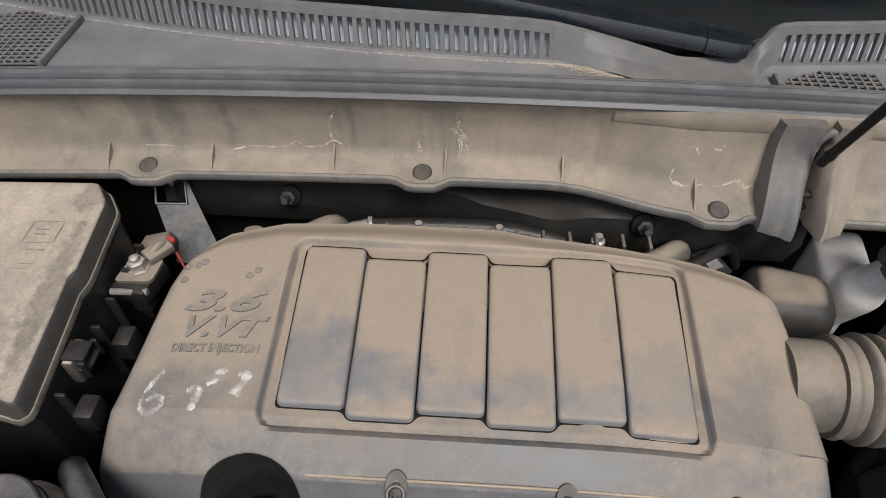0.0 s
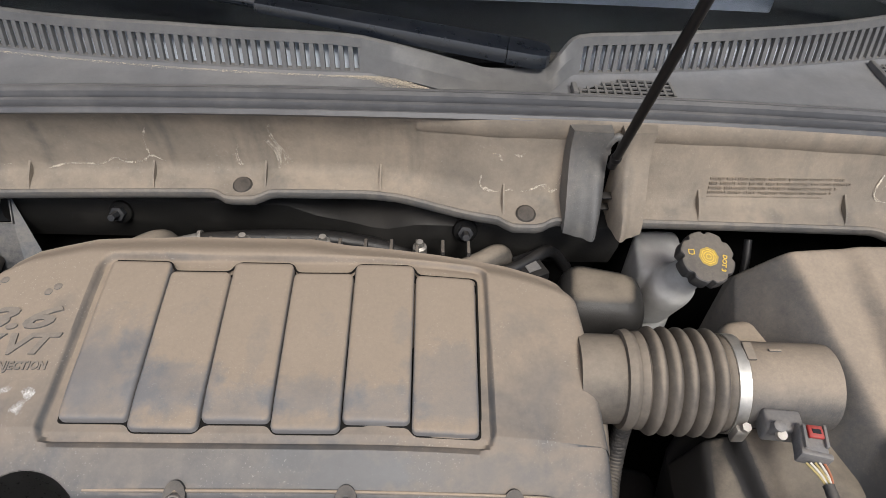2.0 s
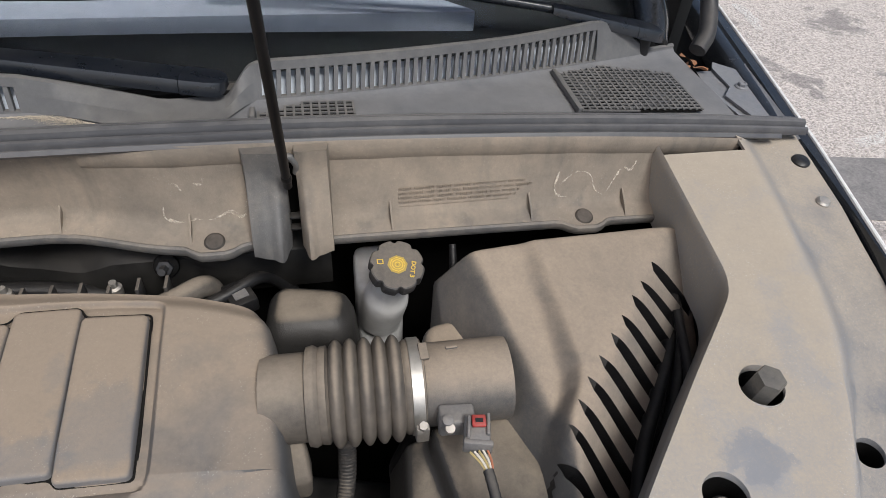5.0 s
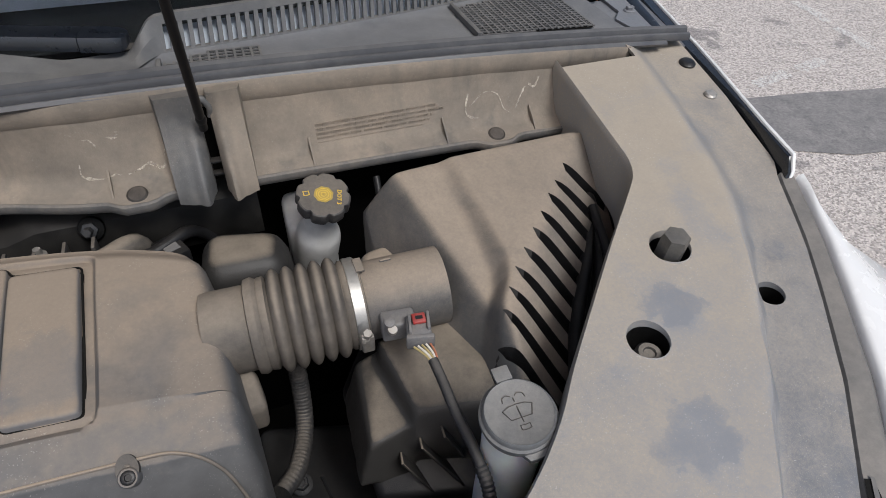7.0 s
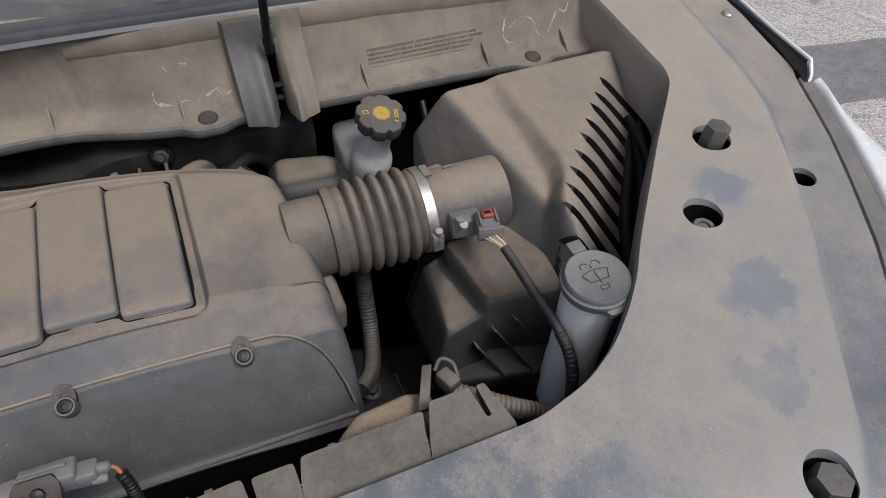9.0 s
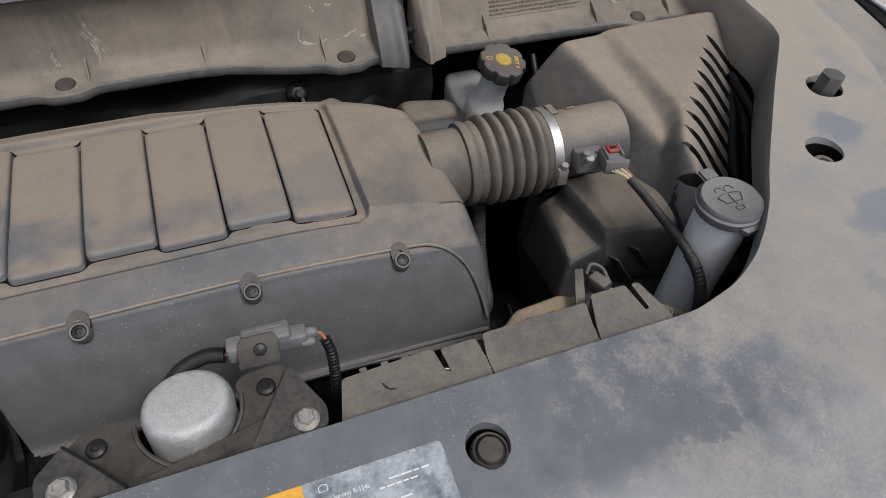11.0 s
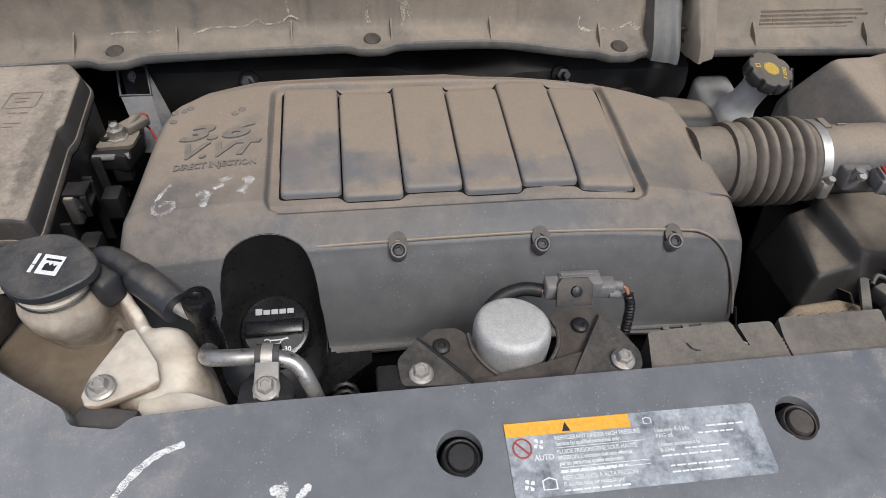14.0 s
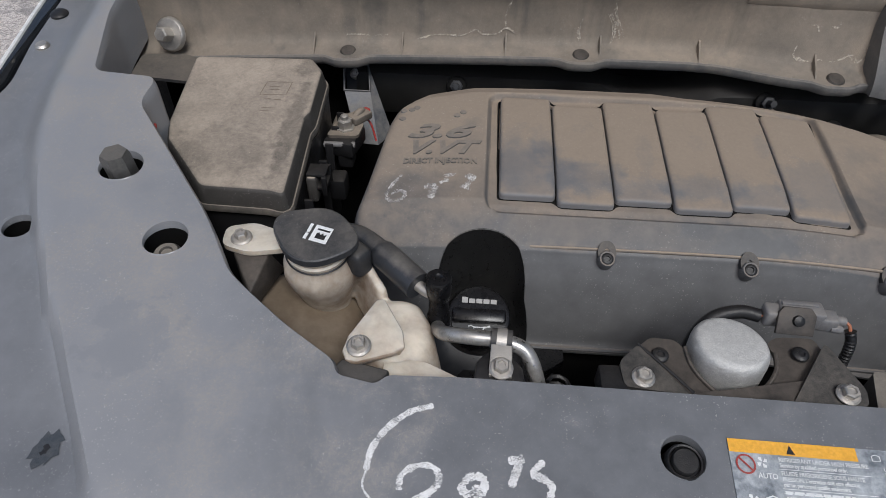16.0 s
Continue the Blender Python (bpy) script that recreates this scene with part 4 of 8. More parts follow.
CREST = [(-0.80, 1.116), (-0.765, 1.131), (-0.70, 1.152), (-0.38, 1.156), (-0.235, 1.1605), (-0.11, 1.1615), (-0.06, 1.1610), (-0.03, 1.1590), (0.006, 1.1525), (0.046, 1.1438), (0.087, 1.1340), (0.108, 1.1285), (0.128, 1.1225), (0.144, 1.1195), (0.152, 1.1200), (0.160, 1.1222), (0.174, 1.1315), (0.185, 1.1442), (0.1935, 1.1540), (0.198, 1.1575), (0.205, 1.1602), (0.222, 1.1615), (0.30, 1.160), (0.396, 1.158), (0.518, 1.155), (0.64, 1.155), (0.665, 1.1525), (0.68, 1.148), (0.715, 1.126), (0.745, 1.107), (0.79, 1.090)]


def foot_y(x):
    """Foot of the grille wall, which comes forward to the seal at the scoop."""
    k = smoothstep(-0.03, 0.10, x) * (1 - smoothstep(0.155, 0.205, x))
    return base_y(x) - (base_y(x) - 0.536 - 0.020) * k


def shelf_z(x):
    return 1.122 - 0.045 * x * x


def seal_y(x):
    return 0.536 + 0.022 * abs(x) ** 1.5


def seal_z(x):
    return 1.133 - 0.062 * x * x


def wall_y(x):
    return 0.539 - 0.038 * smoothstep(-0.03, 0.13, x)


def flange_z(x):
    return 1.026 - 0.05 * x * x if x < 0 else 1.027 - 0.022 * x * x


def build_cowl():
    cowl = thing("cowl_panel", (0, 0.6, 1.1), "grey plastic cowl panel with slotted grilles and mesh below windshield", "cowl", kind="structure")
    xs = np.linspace(-0.80, 0.80, 161)
    # shelf with mesh openings left free
    rows = []
    for x in xs:
        z = shelf_z(x)
        y0, y1 = seal_y(x) + 0.004, base_y(x)
        rows.append([(x, y0, z - 0.004), (x, y0 + 0.3 * (y1 - y0), z), (x, y0 + 0.75 * (y1 - y0), z), (x, y1 - 0.004, z + 0.001), (x, y1, z + 0.004)])
    sh = loft(rows, False, False)

    part("shelf", sh, M_SHELF, cowl)
    # standing wall behind the shelf, with slot openings between two rails
    lo_rail, hi_rail = [], []
    for x in sorted(list(xs) + list(np.linspace(0.1212, 0.2187, 40)) + [e + d for e in (-0.70, -0.031, 0.206, 0.652) for d in (-0.0006, 0.0006)]):
        y, z0, z1 = foot_y(x), shelf_z(x) + 0.003, max(interp(CREST, x), shelf_z(x) + 0.008)
        slot = (-0.70 < x < -0.031) or (0.206 < x < 0.652)
        h = max(0.002, z1 - z0)
        lo = z0 + (0.0025 if slot else h * 0.5)
        hi = z1 - (0.0090 if slot else h * 0.5)
        f = lambda z, y=y, z0=z0, h=h, top=base_y(x) + 0.42 * h: y + (z - z0) / h * (top - y)
        lo_rail.append([(x, y, z0), (x, f(lo), lo), (x, f(lo) + 0.006, lo)])
        hi_rail.append([(x, f(hi) + 0.006, hi), (x, f(hi), hi), (x, f(z1) - 0.001, z1), (x, f(z1) + 0.003, z1 + 0.0015), (x, f(z1) + 0.007, z1), (x, f(z1) + 0.008, z1 - 0.012)])
    part("lower_rail", loft(lo_rail, False, False), M_GRILLE, cowl)
    part("upper_rail", loft(hi_rail, False, False), M_GRILLE, cowl)
    # backing far behind the slots
    for xa_, xb_ in ((-0.712, -0.022), (0.196, 0.664)):
        part("backing", loft([[(x, base_y(x) + 0.009, shelf_z(x) - 0.004), (x, base_y(x) + 0.020, shelf_z(x) + 0.012), (x, base_y(x) + 0.030, min(shelf_z(x) + 0.022, interp(CREST, x) - 0.018)), (x, base_y(x) + 0.05, interp(CREST, x) - 0.032)] for x in np.linspace(xa_, xb_, 50)], False, False), M_SLATE, cowl)
    # slats
    n = 0
    proto = {}
    for a, b in ((-0.70, -0.031), (0.206, 0.652)):
        k = int((b - a) / 0.0104)
        for i in range(k + 1):
            x = a + (b - a) * i / k
            z0, z1 = shelf_z(x) + 0.003, interp(CREST, x) - 0.006
            h = round((z1 - z0) / 0.002) * 0.002
            if h not in proto:
                q = bmesh.new()
                bmesh.ops.create_cube(q, size=1, matrix=Matrix.Translation((0, 0, h / 2)) @ Matrix.Diagonal((0.0050, 0.005, h, 1)))
                proto[h] = finish(q, M_GRILLE)
            ob = new("slat", proto[h])
            ob.matrix_basis = Matrix.Translation(Vector((x, base_y(x) + 0.0035, z0)) - Vector(cowl.location)) @ pose(0, 0, 0, 0, 0, math.degrees(math.atan(0.504 * x))) @ pose(0, 0, 0, -22.8) @ pose(0, 0, 0, 0, math.degrees(math.copysign(0.05 + 0.33 * abs(x), x)), 0)
            ob.parent = cowl
    # meshes
    for x0, x1, deep in ((0.585, 0.752, True), (-0.752, -0.585, True), (0.205, 0.309, False)):
        g = bmesh.new()
        nx = int((x1 - x0) / 0.0088)
        xa = [x0 + (x1 - x0) * i / nx for i in range(nx + 1)]
        bits = []

        def lim(x):
            lo = seal_y(x) + (0.027 if deep else 0.030)
            if deep:
                hi = base_y(x) - 0.012 if abs(x) < 0.66 else base_y(x) - 0.014 - 0.5 * (abs(x) - 0.66)
            else:
                hi = lo + 0.012 + 0.018 * smoothstep(0.205, 0.26, x)
            return lo, hi
        for x in xa:
            lo, hi = lim(x)
            bits.append(box((x, (lo + hi) / 2, shelf_z(x) + 0.0035), (0.0026, hi - lo, 0.0018)))
        ya = np.arange(min(lim(x)[0] for x in xa), max(lim(x)[1] for x in xa), 0.0078)
        for y in ya:
            ok = [x for x in xa if lim(x)[0] - 0.002 <= y <= lim(x)[1] + 0.002]
            if len(ok) > 1:
                bits.append(box(((ok[0] + ok[-1]) / 2, y, shelf_z((ok[0] + ok[-1]) / 2) + 0.003), (ok[-1] - ok[0] + 0.003, 0.0024, 0.0018), turn=0, m=pose((ok[0] + ok[-1]) / 2, y, shelf_z((ok[0] + ok[-1]) / 2) + 0.003, 0, math.degrees(math.atan(0.09 * (ok[0] + ok[-1]) / 2)), 0)))
        part("mesh_grid", join(*bits), M_GRILLE, cowl, "rectangular plastic mesh", kind="stuff")
        # black sheet on the whole shelf, painted as shade below the mesh
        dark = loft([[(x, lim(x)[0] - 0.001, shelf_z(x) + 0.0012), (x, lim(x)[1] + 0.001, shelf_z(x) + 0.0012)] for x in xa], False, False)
        part("mesh_shadow", dark, M_GUNK_SHADE, cowl, "dark hollow under the mesh")
        xe = xa[0] - 0.006 if x0 > 0 else xa[-1] + 0.006
        lo, hi = lim(xa[0] if x0 > 0 else xa[-1])
        part("mesh_rib", box((xe, (lo + hi) / 2, shelf_z(xe) + 0.004), (0.006, hi - lo + 0.008, 0.009), 0.0015), M_GRILLE, cowl)
    # sand and grit caught along the grille's foot
    rnd = random.Random(31)
    bits = bmesh.new()
    for k in range(4200):
        x = rnd.uniform(-0.76, 0.02) if k < 2200 else rnd.gauss(0.012, 0.030)
        heap = math.exp(-((x - 0.01) / 0.03) ** 2)
        y = foot_y(x) - 0.003 - abs(rnd.gauss(0, 0.0022 + 0.006 * heap))
        r = rnd.uniform(0.00012, 0.00042)
        z = shelf_z(x) + 0.0022 + 0.003 * heap * rnd.random()
        vs = [bits.verts.new((x + r * rnd.uniform(0.6, 1.8) * a, y + r * rnd.uniform(0.6, 1.3) * b, z + r * c)) for a, b, c in ((-1, -1, 0), (1, -0.8, 0), (0.9, 1, 0), (-1, 0.8, 0), (0, 0, 1.3))]
        for a, b in ((0, 1), (1, 2), (2, 3), (3, 0)):
            bits.faces.new((vs[a], vs[b], vs[4]))
    part("sand_grains", bits, M_GRAIN, cowl, "pale sand and grit along the grille", kind="stuff")
    # hood seal
    seal = thing("hood_seal", (0, 0.54, 1.13), "black rubber hood seal strip running along the cowl", "rubber seal")
    xs2 = np.linspace(-0.885, 0.885, 90)
    prof = [(-0.017, -0.006), (-0.018, 0.000), (-0.0165, 0.0035), (-0.0135, 0.0045), (-0.0120, 0.0010), (-0.0112, -0.0030), (-0.0100, 0.0020), (-0.0080, 0.0085), (-0.004, 0.0108), (0.000, 0.0090), (0.0025, 0.0040), (0.006, 0.0030), (0.010, 0.0050), (0.014, 0.003), (0.014, -0.006)]
    part("strip", loft([[(x, seal_y(x) + a, seal_z(x) + b) for a, b in prof] for x in xs2]), M_SEAL, seal)
    part("lower_lip", loft([[(x, seal_y(x) - 0.019 + a, seal_z(x) - 0.006 + b) for a, b in ((0, -0.006), (-0.003, -0.002), (0, 0.002), (0.006, 0.002), (0.006, -0.006))] for x in xs2 if abs(x) < 0.86]), M_SEAL, seal)


M_SURR = surface("dusty headlamp surround", (0.12, 0.117, 0.112), 0.5, dust=(0.30, 0.265, 0.225), top=0.45, even=-0.05, patch=0.4, big=14)
M_HINGE = surface("grey painted hinge", (0.17, 0.18, 0.20), 0.35, dust=(0.3, 0.28, 0.25), top=0.2, even=0.05, patch=0.3, big=20)
M_SLATE = surface("pale inner cowl", (0.46, 0.51, 0.58), 0.6, dust=(0.35, 0.35, 0.35), top=0.1, even=0.0, patch=0.3, big=12)


M_SHELF = surface("smooth cowl plastic", (0.125, 0.132, 0.146), 0.58, dust=(0.28, 0.26, 0.235), top=0.15, even=0.05, patch=0.35, big=5, grit=0.3)
M_GRAIN = surface("pale sand grains", (0.50, 0.44, 0.35), 0.9, dust=(0.35, 0.28, 0.2), top=0.2, even=0.1, patch=0.5, big=200)


def wall_point(x, z):
    """The dusty face of the cowl wall; a shallow bow between foot and seal."""
    y = wall_y(x)
    top = seal_y(x) - 0.012
    u = smoothstep(flange_z(x), seal_z(x), z)
    return y + (top - y) * u * 0.7 + 0.004 * math.sin(math.pi * u)


M_CHANNEL = surface("worn channel plastic", (0.100, 0.100, 0.100), 0.5, dust=(0.25, 0.205, 0.155), top=0.2, even=0.08, patch=0.6, big=12, grit=0.3, speck=0.1)

BOLTS = [(-0.473, 0.524), (-0.163, 0.522), (0.149, 0.482), (0.570, 0.482)]


def build_cowl_wall():
    wall = thing("cowl_wall", (0, 0.52, 1.02), "dust-covered plastic bulkhead wall below the cowl", "bulkhead", kind="structure")
    for x0, x1, name in ((-0.790, 0.192, "sheet"), (0.272, 0.664, "sheet")):
        xs = np.linspace(x0, x1, int((x1 - x0) / 0.008))
        rows, lip = [], []
        for x in xs:
            zf, zt = flange_z(x), seal_z(x) - 0.008
            ear = max([0.0] + [0.012 * smoothstep(0.034, 0.012, abs(x - bx)) for bx, _ in BOLTS])
            yb = wall_y(x)
            front = yb - 0.027 - ear
            wob = 0.0005 * math.sin(x * 37) + 0.0003 * math.sin(x * 91)
            lip.append([(x, front + 0.003, zf - 0.013), (x, front + 0.0005, zf - 0.0105), (x, front - 0.001, zf - 0.004), (x, front - 0.0005, zf - 0.0012), (x, front + 0.0022, zf + 0.0004), (x, front + 0.005, zf - 0.0006)])
            row = [(x, front + 0.003, zf - 0.001), (x, yb - 0.016, zf + 0.0035), (x, yb - 0.006, zf + 0.007), (x, yb - 0.001, zf + 0.012)]
            for k in range(1, 11):
                z = zf + 0.013 + (zt - zf - 0.013) * k / 10
                row.append((x, wall_point(x, z) + wob * math.sin(k * 0.6), z))
            rows.append(row)
        sheet = loft(rows, False, False)
        part("wall_sheet", sheet, M_COWL, wall, "", 45)
        part("flange_lip", loft(lip, False, False), M_LIP, wall, "worn grey flange lip")
    # band under the seal
    part("top_flange", loft([[(x, wall_point(x, seal_z(x) - 0.02) - a, seal_z(x) - b) for a, b in ((0.0, 0.032), (0.0022, 0.028), (0.0035, 0.020), (0.0035, 0.010), (0.001, 0.006))] for x in np.linspace(0.03, 0.78, 70)], False, False), M_COWL, wall)
    # gussets
    for x in (-0.52, -0.400, -0.262, -0.138, -0.01, 0.125, 0.34, 0.505, 0.625):
        y, z = wall_y(x), flange_z(x)
        g = loft([[(x + q, y - 0.023, z), (x + q, y - 0.015, z + 0.010), (x + q, y + 0.003, z + 0.023), (x + q, y + 0.003, z)] for q in (-0.0011, 0.0011)])
        part("gusset", g, M_COWL, wall)
    for x, y in BOLTS:
        z = flange_z(x)
        p = part("plug", lathe((x, y - 0.002, z - 0.001), (0, -0.35, 1), [(0, 0.011), (0.004, 0.011), (0.006, 0.009), (0.0065, 0.005), (0.0062, 0.002)], 20), M_BRACKET, wall, "dusty push-in plug")
    # prop rod channel: two standing ribs with a dark gap
    for x0, x1, lean in ((0.186, 0.2290, 1), (0.2405, 0.276, -1)):
        rings = []
        for k in range(25):
            u = k / 24
            z = 1.016 + (1.121 - 1.016) * u
            out = 0.013 + 0.046 * (1 - smoothstep(0.0, 0.85, u)) + 0.004 * (1 - u)
            w = x1 - x0
            ring = []
            for j in range(15):
                v = j / 14
                # a flat outer face, a rounded crest, and an edge that rolls back into the gap
                lift = 0.80 * smoothstep(0.0, 0.05, v) + 0.10 * smoothstep(0.05, 0.5, v) + 0.10 * smoothstep(0.5, 0.72, v) - 0.34 * smoothstep(0.80, 1.0, v) * smoothstep(1.0, 0.55, u) - 0.05 * smoothstep(0.8, 1.0, v)
                x = x0 + w * v if lean > 0 else x1 - w * v
                ring.append((x, 0.514 - out * lift, z))
            ring.append((ring[-1][0], 0.516, z))
            ring.append((ring[0][0], 0.516, z))
            rings.append(ring)
        part("rod_channel_rib", loft(rings), M_CHANNEL if lean > 0 else M_COWL, wall, "", 50)
    part("channel_arch", tube([(0.2285, 0.507, 1.092), (0.2270, 0.5045, 1.104), (0.2345, 0.504, 1.1145), (0.2420, 0.5045, 1.104), (0.2410, 0.507, 1.092)], 0.0042, 12, 8), M_CHANNEL, wall)
    # near-black back plate paints the shade within the rib gap
    part("channel_back", box((0.236, 0.535, 1.06), (0.05, 0.006, 0.13)), M_GUNK_SHADE, wall)
    for q in (1.046, 1.030):
        part("channel_bridge", box((0.2355, 0.492, q), (0.016, 0.010, 0.003), 0.001), M_BLACK, wall)
    # pale scuffs and moulded writing
    def on_wall(x, z):
        return wall_point(x, z)

    def scuff(pts, w, seed):
        rs = random.Random(seed)
        strands = []
        for k in range(1 + int(w / 0.0024)):
            off = 0.0 if k == 0 else rs.uniform(-0.55, 0.55) * w
            a, b = (0, len(pts)) if k == 0 or len(pts) < 4 else (rs.randint(0, 1), len(pts) - rs.randint(0, 1))
            strand = ribbon([(x + off + rs.uniform(-0.0006, 0.0006), z + off * 0.6 + rs.uniform(-0.0006, 0.0006)) for x, z in pts[a:b]], rs.uniform(0.0010, 0.0019), lambda x, z: 0.0, 0.0, 0.75, 12, seed + k)
            for v in strand.verts:
                v.co = Vector((v.co.x, on_wall(v.co.x, v.co.y) - 0.0014 - 0.0002 * k, v.co.y))
            strands.append(strand)
        return join(*strands)
    marks = [([(-0.477, 1.032), (-0.459, 1.034), (-0.440, 1.033), (-0.420, 1.035)], 0.0022), ([(-0.381, 1.031), (-0.359, 1.037), (-0.340, 1.038), (-0.320, 1.039), (-0.303, 1.047), (-0.294, 1.041), (-0.276, 1.043), (-0.262, 1.051), (-0.249, 1.044)], 0.0034), ([(-0.257, 1.091), (-0.264, 1.072), (-0.264, 1.053)], 0.0018),
             ([(-0.164, 1.068), (-0.167, 1.053), (-0.164, 1.040)], 0.006), ([(-0.125, 1.100), (-0.125, 1.082), (-0.118, 1.063), (-0.113, 1.044)], 0.006), ([(-0.134, 1.076), (-0.126, 1.063), (-0.123, 1.050), (-0.124, 1.037)], 0.007), ([(-0.122, 1.066), (-0.116, 1.052), (-0.113, 1.044)], 0.008),
             ([(0.111, 1.083), (0.118, 1.081), (0.122, 1.074)], 0.0035), ([(0.135, 1.083), (0.142, 1.081), (0.146, 1.088)], 0.003), ([(0.101, 1.058), (0.100, 1.046), (0.110, 1.038), (0.126, 1.041), (0.133, 1.044)], 0.004), ([(0.133, 1.044), (0.142, 1.040), (0.155, 1.044), (0.166, 1.049), (0.178, 1.042), (0.184, 1.053), (0.188, 1.070)], 0.0028), ([(0.104, 1.044), (0.112, 1.040), (0.12, 1.041)], 0.008),
             ([(0.542, 1.065), (0.537, 1.047), (0.544, 1.037), (0.576, 1.029)], 0.0030), ([(0.542, 1.049), (0.565, 1.063), (0.582, 1.058), (0.589, 1.041), (0.600, 1.034)], 0.0020), ([(0.626, 1.064), (0.634, 1.060), (0.642, 1.070)], 0.006), ([(0.622, 1.062), (0.613, 1.050), (0.606, 1.040)], 0.003)]
    for k, (pts, w) in enumerate(marks):
        part("scuff", scuff(pts, w, 40 + k), M_SCUFF, wall, "pale scuff")
    rnd = random.Random(12)
    for r in range(6):
        z, x, end = 1.059 - r * 0.0050, 0.350, (0.500, 0.508, 0.494, 0.488, 0.478, 0.43)[r]
        bits, word = [], rnd.randint(3, 9)
        while x < end:
            w = rnd.choice((0.0012, 0.0018, 0.0022))
            h = rnd.choice((0.0026, 0.0026, 0.0020))
            bits.append(box((x + w / 2, on_wall(x + w / 2, z) - 0.0004, z + (0.0026 - h) / 2), (w, 0.0022, h)))
            x += w + 0.0009
            word -= 1
            if not word:
                x, word = x + 0.0022, rnd.randint(3, 9)
        part("moulded_text_bars", join(*bits), M_COWL, wall)


# ---------------------------------------------------------------- windshield and wipers
M_DASH = surface("black dashboard", (0.004, 0.005, 0.006), 0.7, dust=(0.012, 0.013, 0.014), top=0.2, even=0.0, patch=0.2, big=8)
M_REFLECTION = surface("pale grey pad", (0.26, 0.28, 0.33), 0.7, dust=(0.15, 0.15, 0.15), top=0.1, even=0.0, patch=0.2, big=10)


def build_windshield():
    ws = thing("windshield", (0, 0.75, 1.2), "dark car windshield above the cowl", "windshield", kind="structure")
    xs = np.linspace(-0.76, 0.76, 40)
    rows = []
    for x in xs:
        y = base_y(x) + 0.052
        low = [(x, y, 1.095), (x, y + 0.15, 1.170), (x, y + 0.5, 1.40), (x, y + 0.95, 1.72)]
        rows.append(low + [(a, b - 0.002, c + 0.004) for a, b, c in reversed(low)])
    pane = part("glass", loft(rows), M_GLASS, ws, "clear curved glass")
    pane.visible_shadow = False
    cab = thing("dashboard", (0, 1.1, 1.08), "dark dashboard with a pale pad seen through the windshield", "dashboard")
    part("top", loft([[(x, base_y(x) + 0.048, 1.085), (x, base_y(x) + 0.12, 1.112), (x, base_y(x) + 0.35, 1.135), (x, 1.45, 1.13), (x, 1.50, 0.95)] for x in np.linspace(-0.80, 0.80, 30)], False, False), M_DASH, cab)
    part("cabin_back", box((0, 1.62, 1.35), (1.8, 0.02, 0.9)), M_DASH, cab)
    part("cabin_roof", hull([(-0.9, 1.75, 1.75), (0.9, 1.75, 1.75), (-0.9, 1.62, 1.74), (0.9, 1.62, 1.74), (-0.9, 1.75, 1.72), (0.9, 1.75, 1.72)]), M_DASH, cab)
    for s in (1, -1):
        part("cabin_side", box((s * 0.86, 1.25, 1.35), (0.02, 0.8, 0.8)), M_DASH, cab)
    # pale plate added on the dash in place of a reflection in the glass
    part("pale_pad", soften(slab(rounded([(-0.30, 0.792), (0.502, 0.792), (0.46, 0.835), (0.36, 0.862), (0.0, 0.868), (-0.30, 0.862)], 0.01), 1.100, 1.142), 0.003), M_REFLECTION, cab, "pale grey dash pad")
    part("lower_trim", loft([[(x, base_y(x) + a, b) for a, b in ((0.040, 1.085), (0.040, 1.118), (0.048, 1.122), (0.072, 1.112))] for x in xs], False, False), M_RUBBER, ws, "black lower trim")
    for s in (1, -1):
        part("pillar_trim", tube([(s * 0.765, 0.76, 1.10), (s * 0.78, 0.85, 1.16), (s * 0.77, 1.2, 1.42), (s * 0.74, 1.6, 1.70)], 0.024, 12, 6), M_FLANGE, ws)


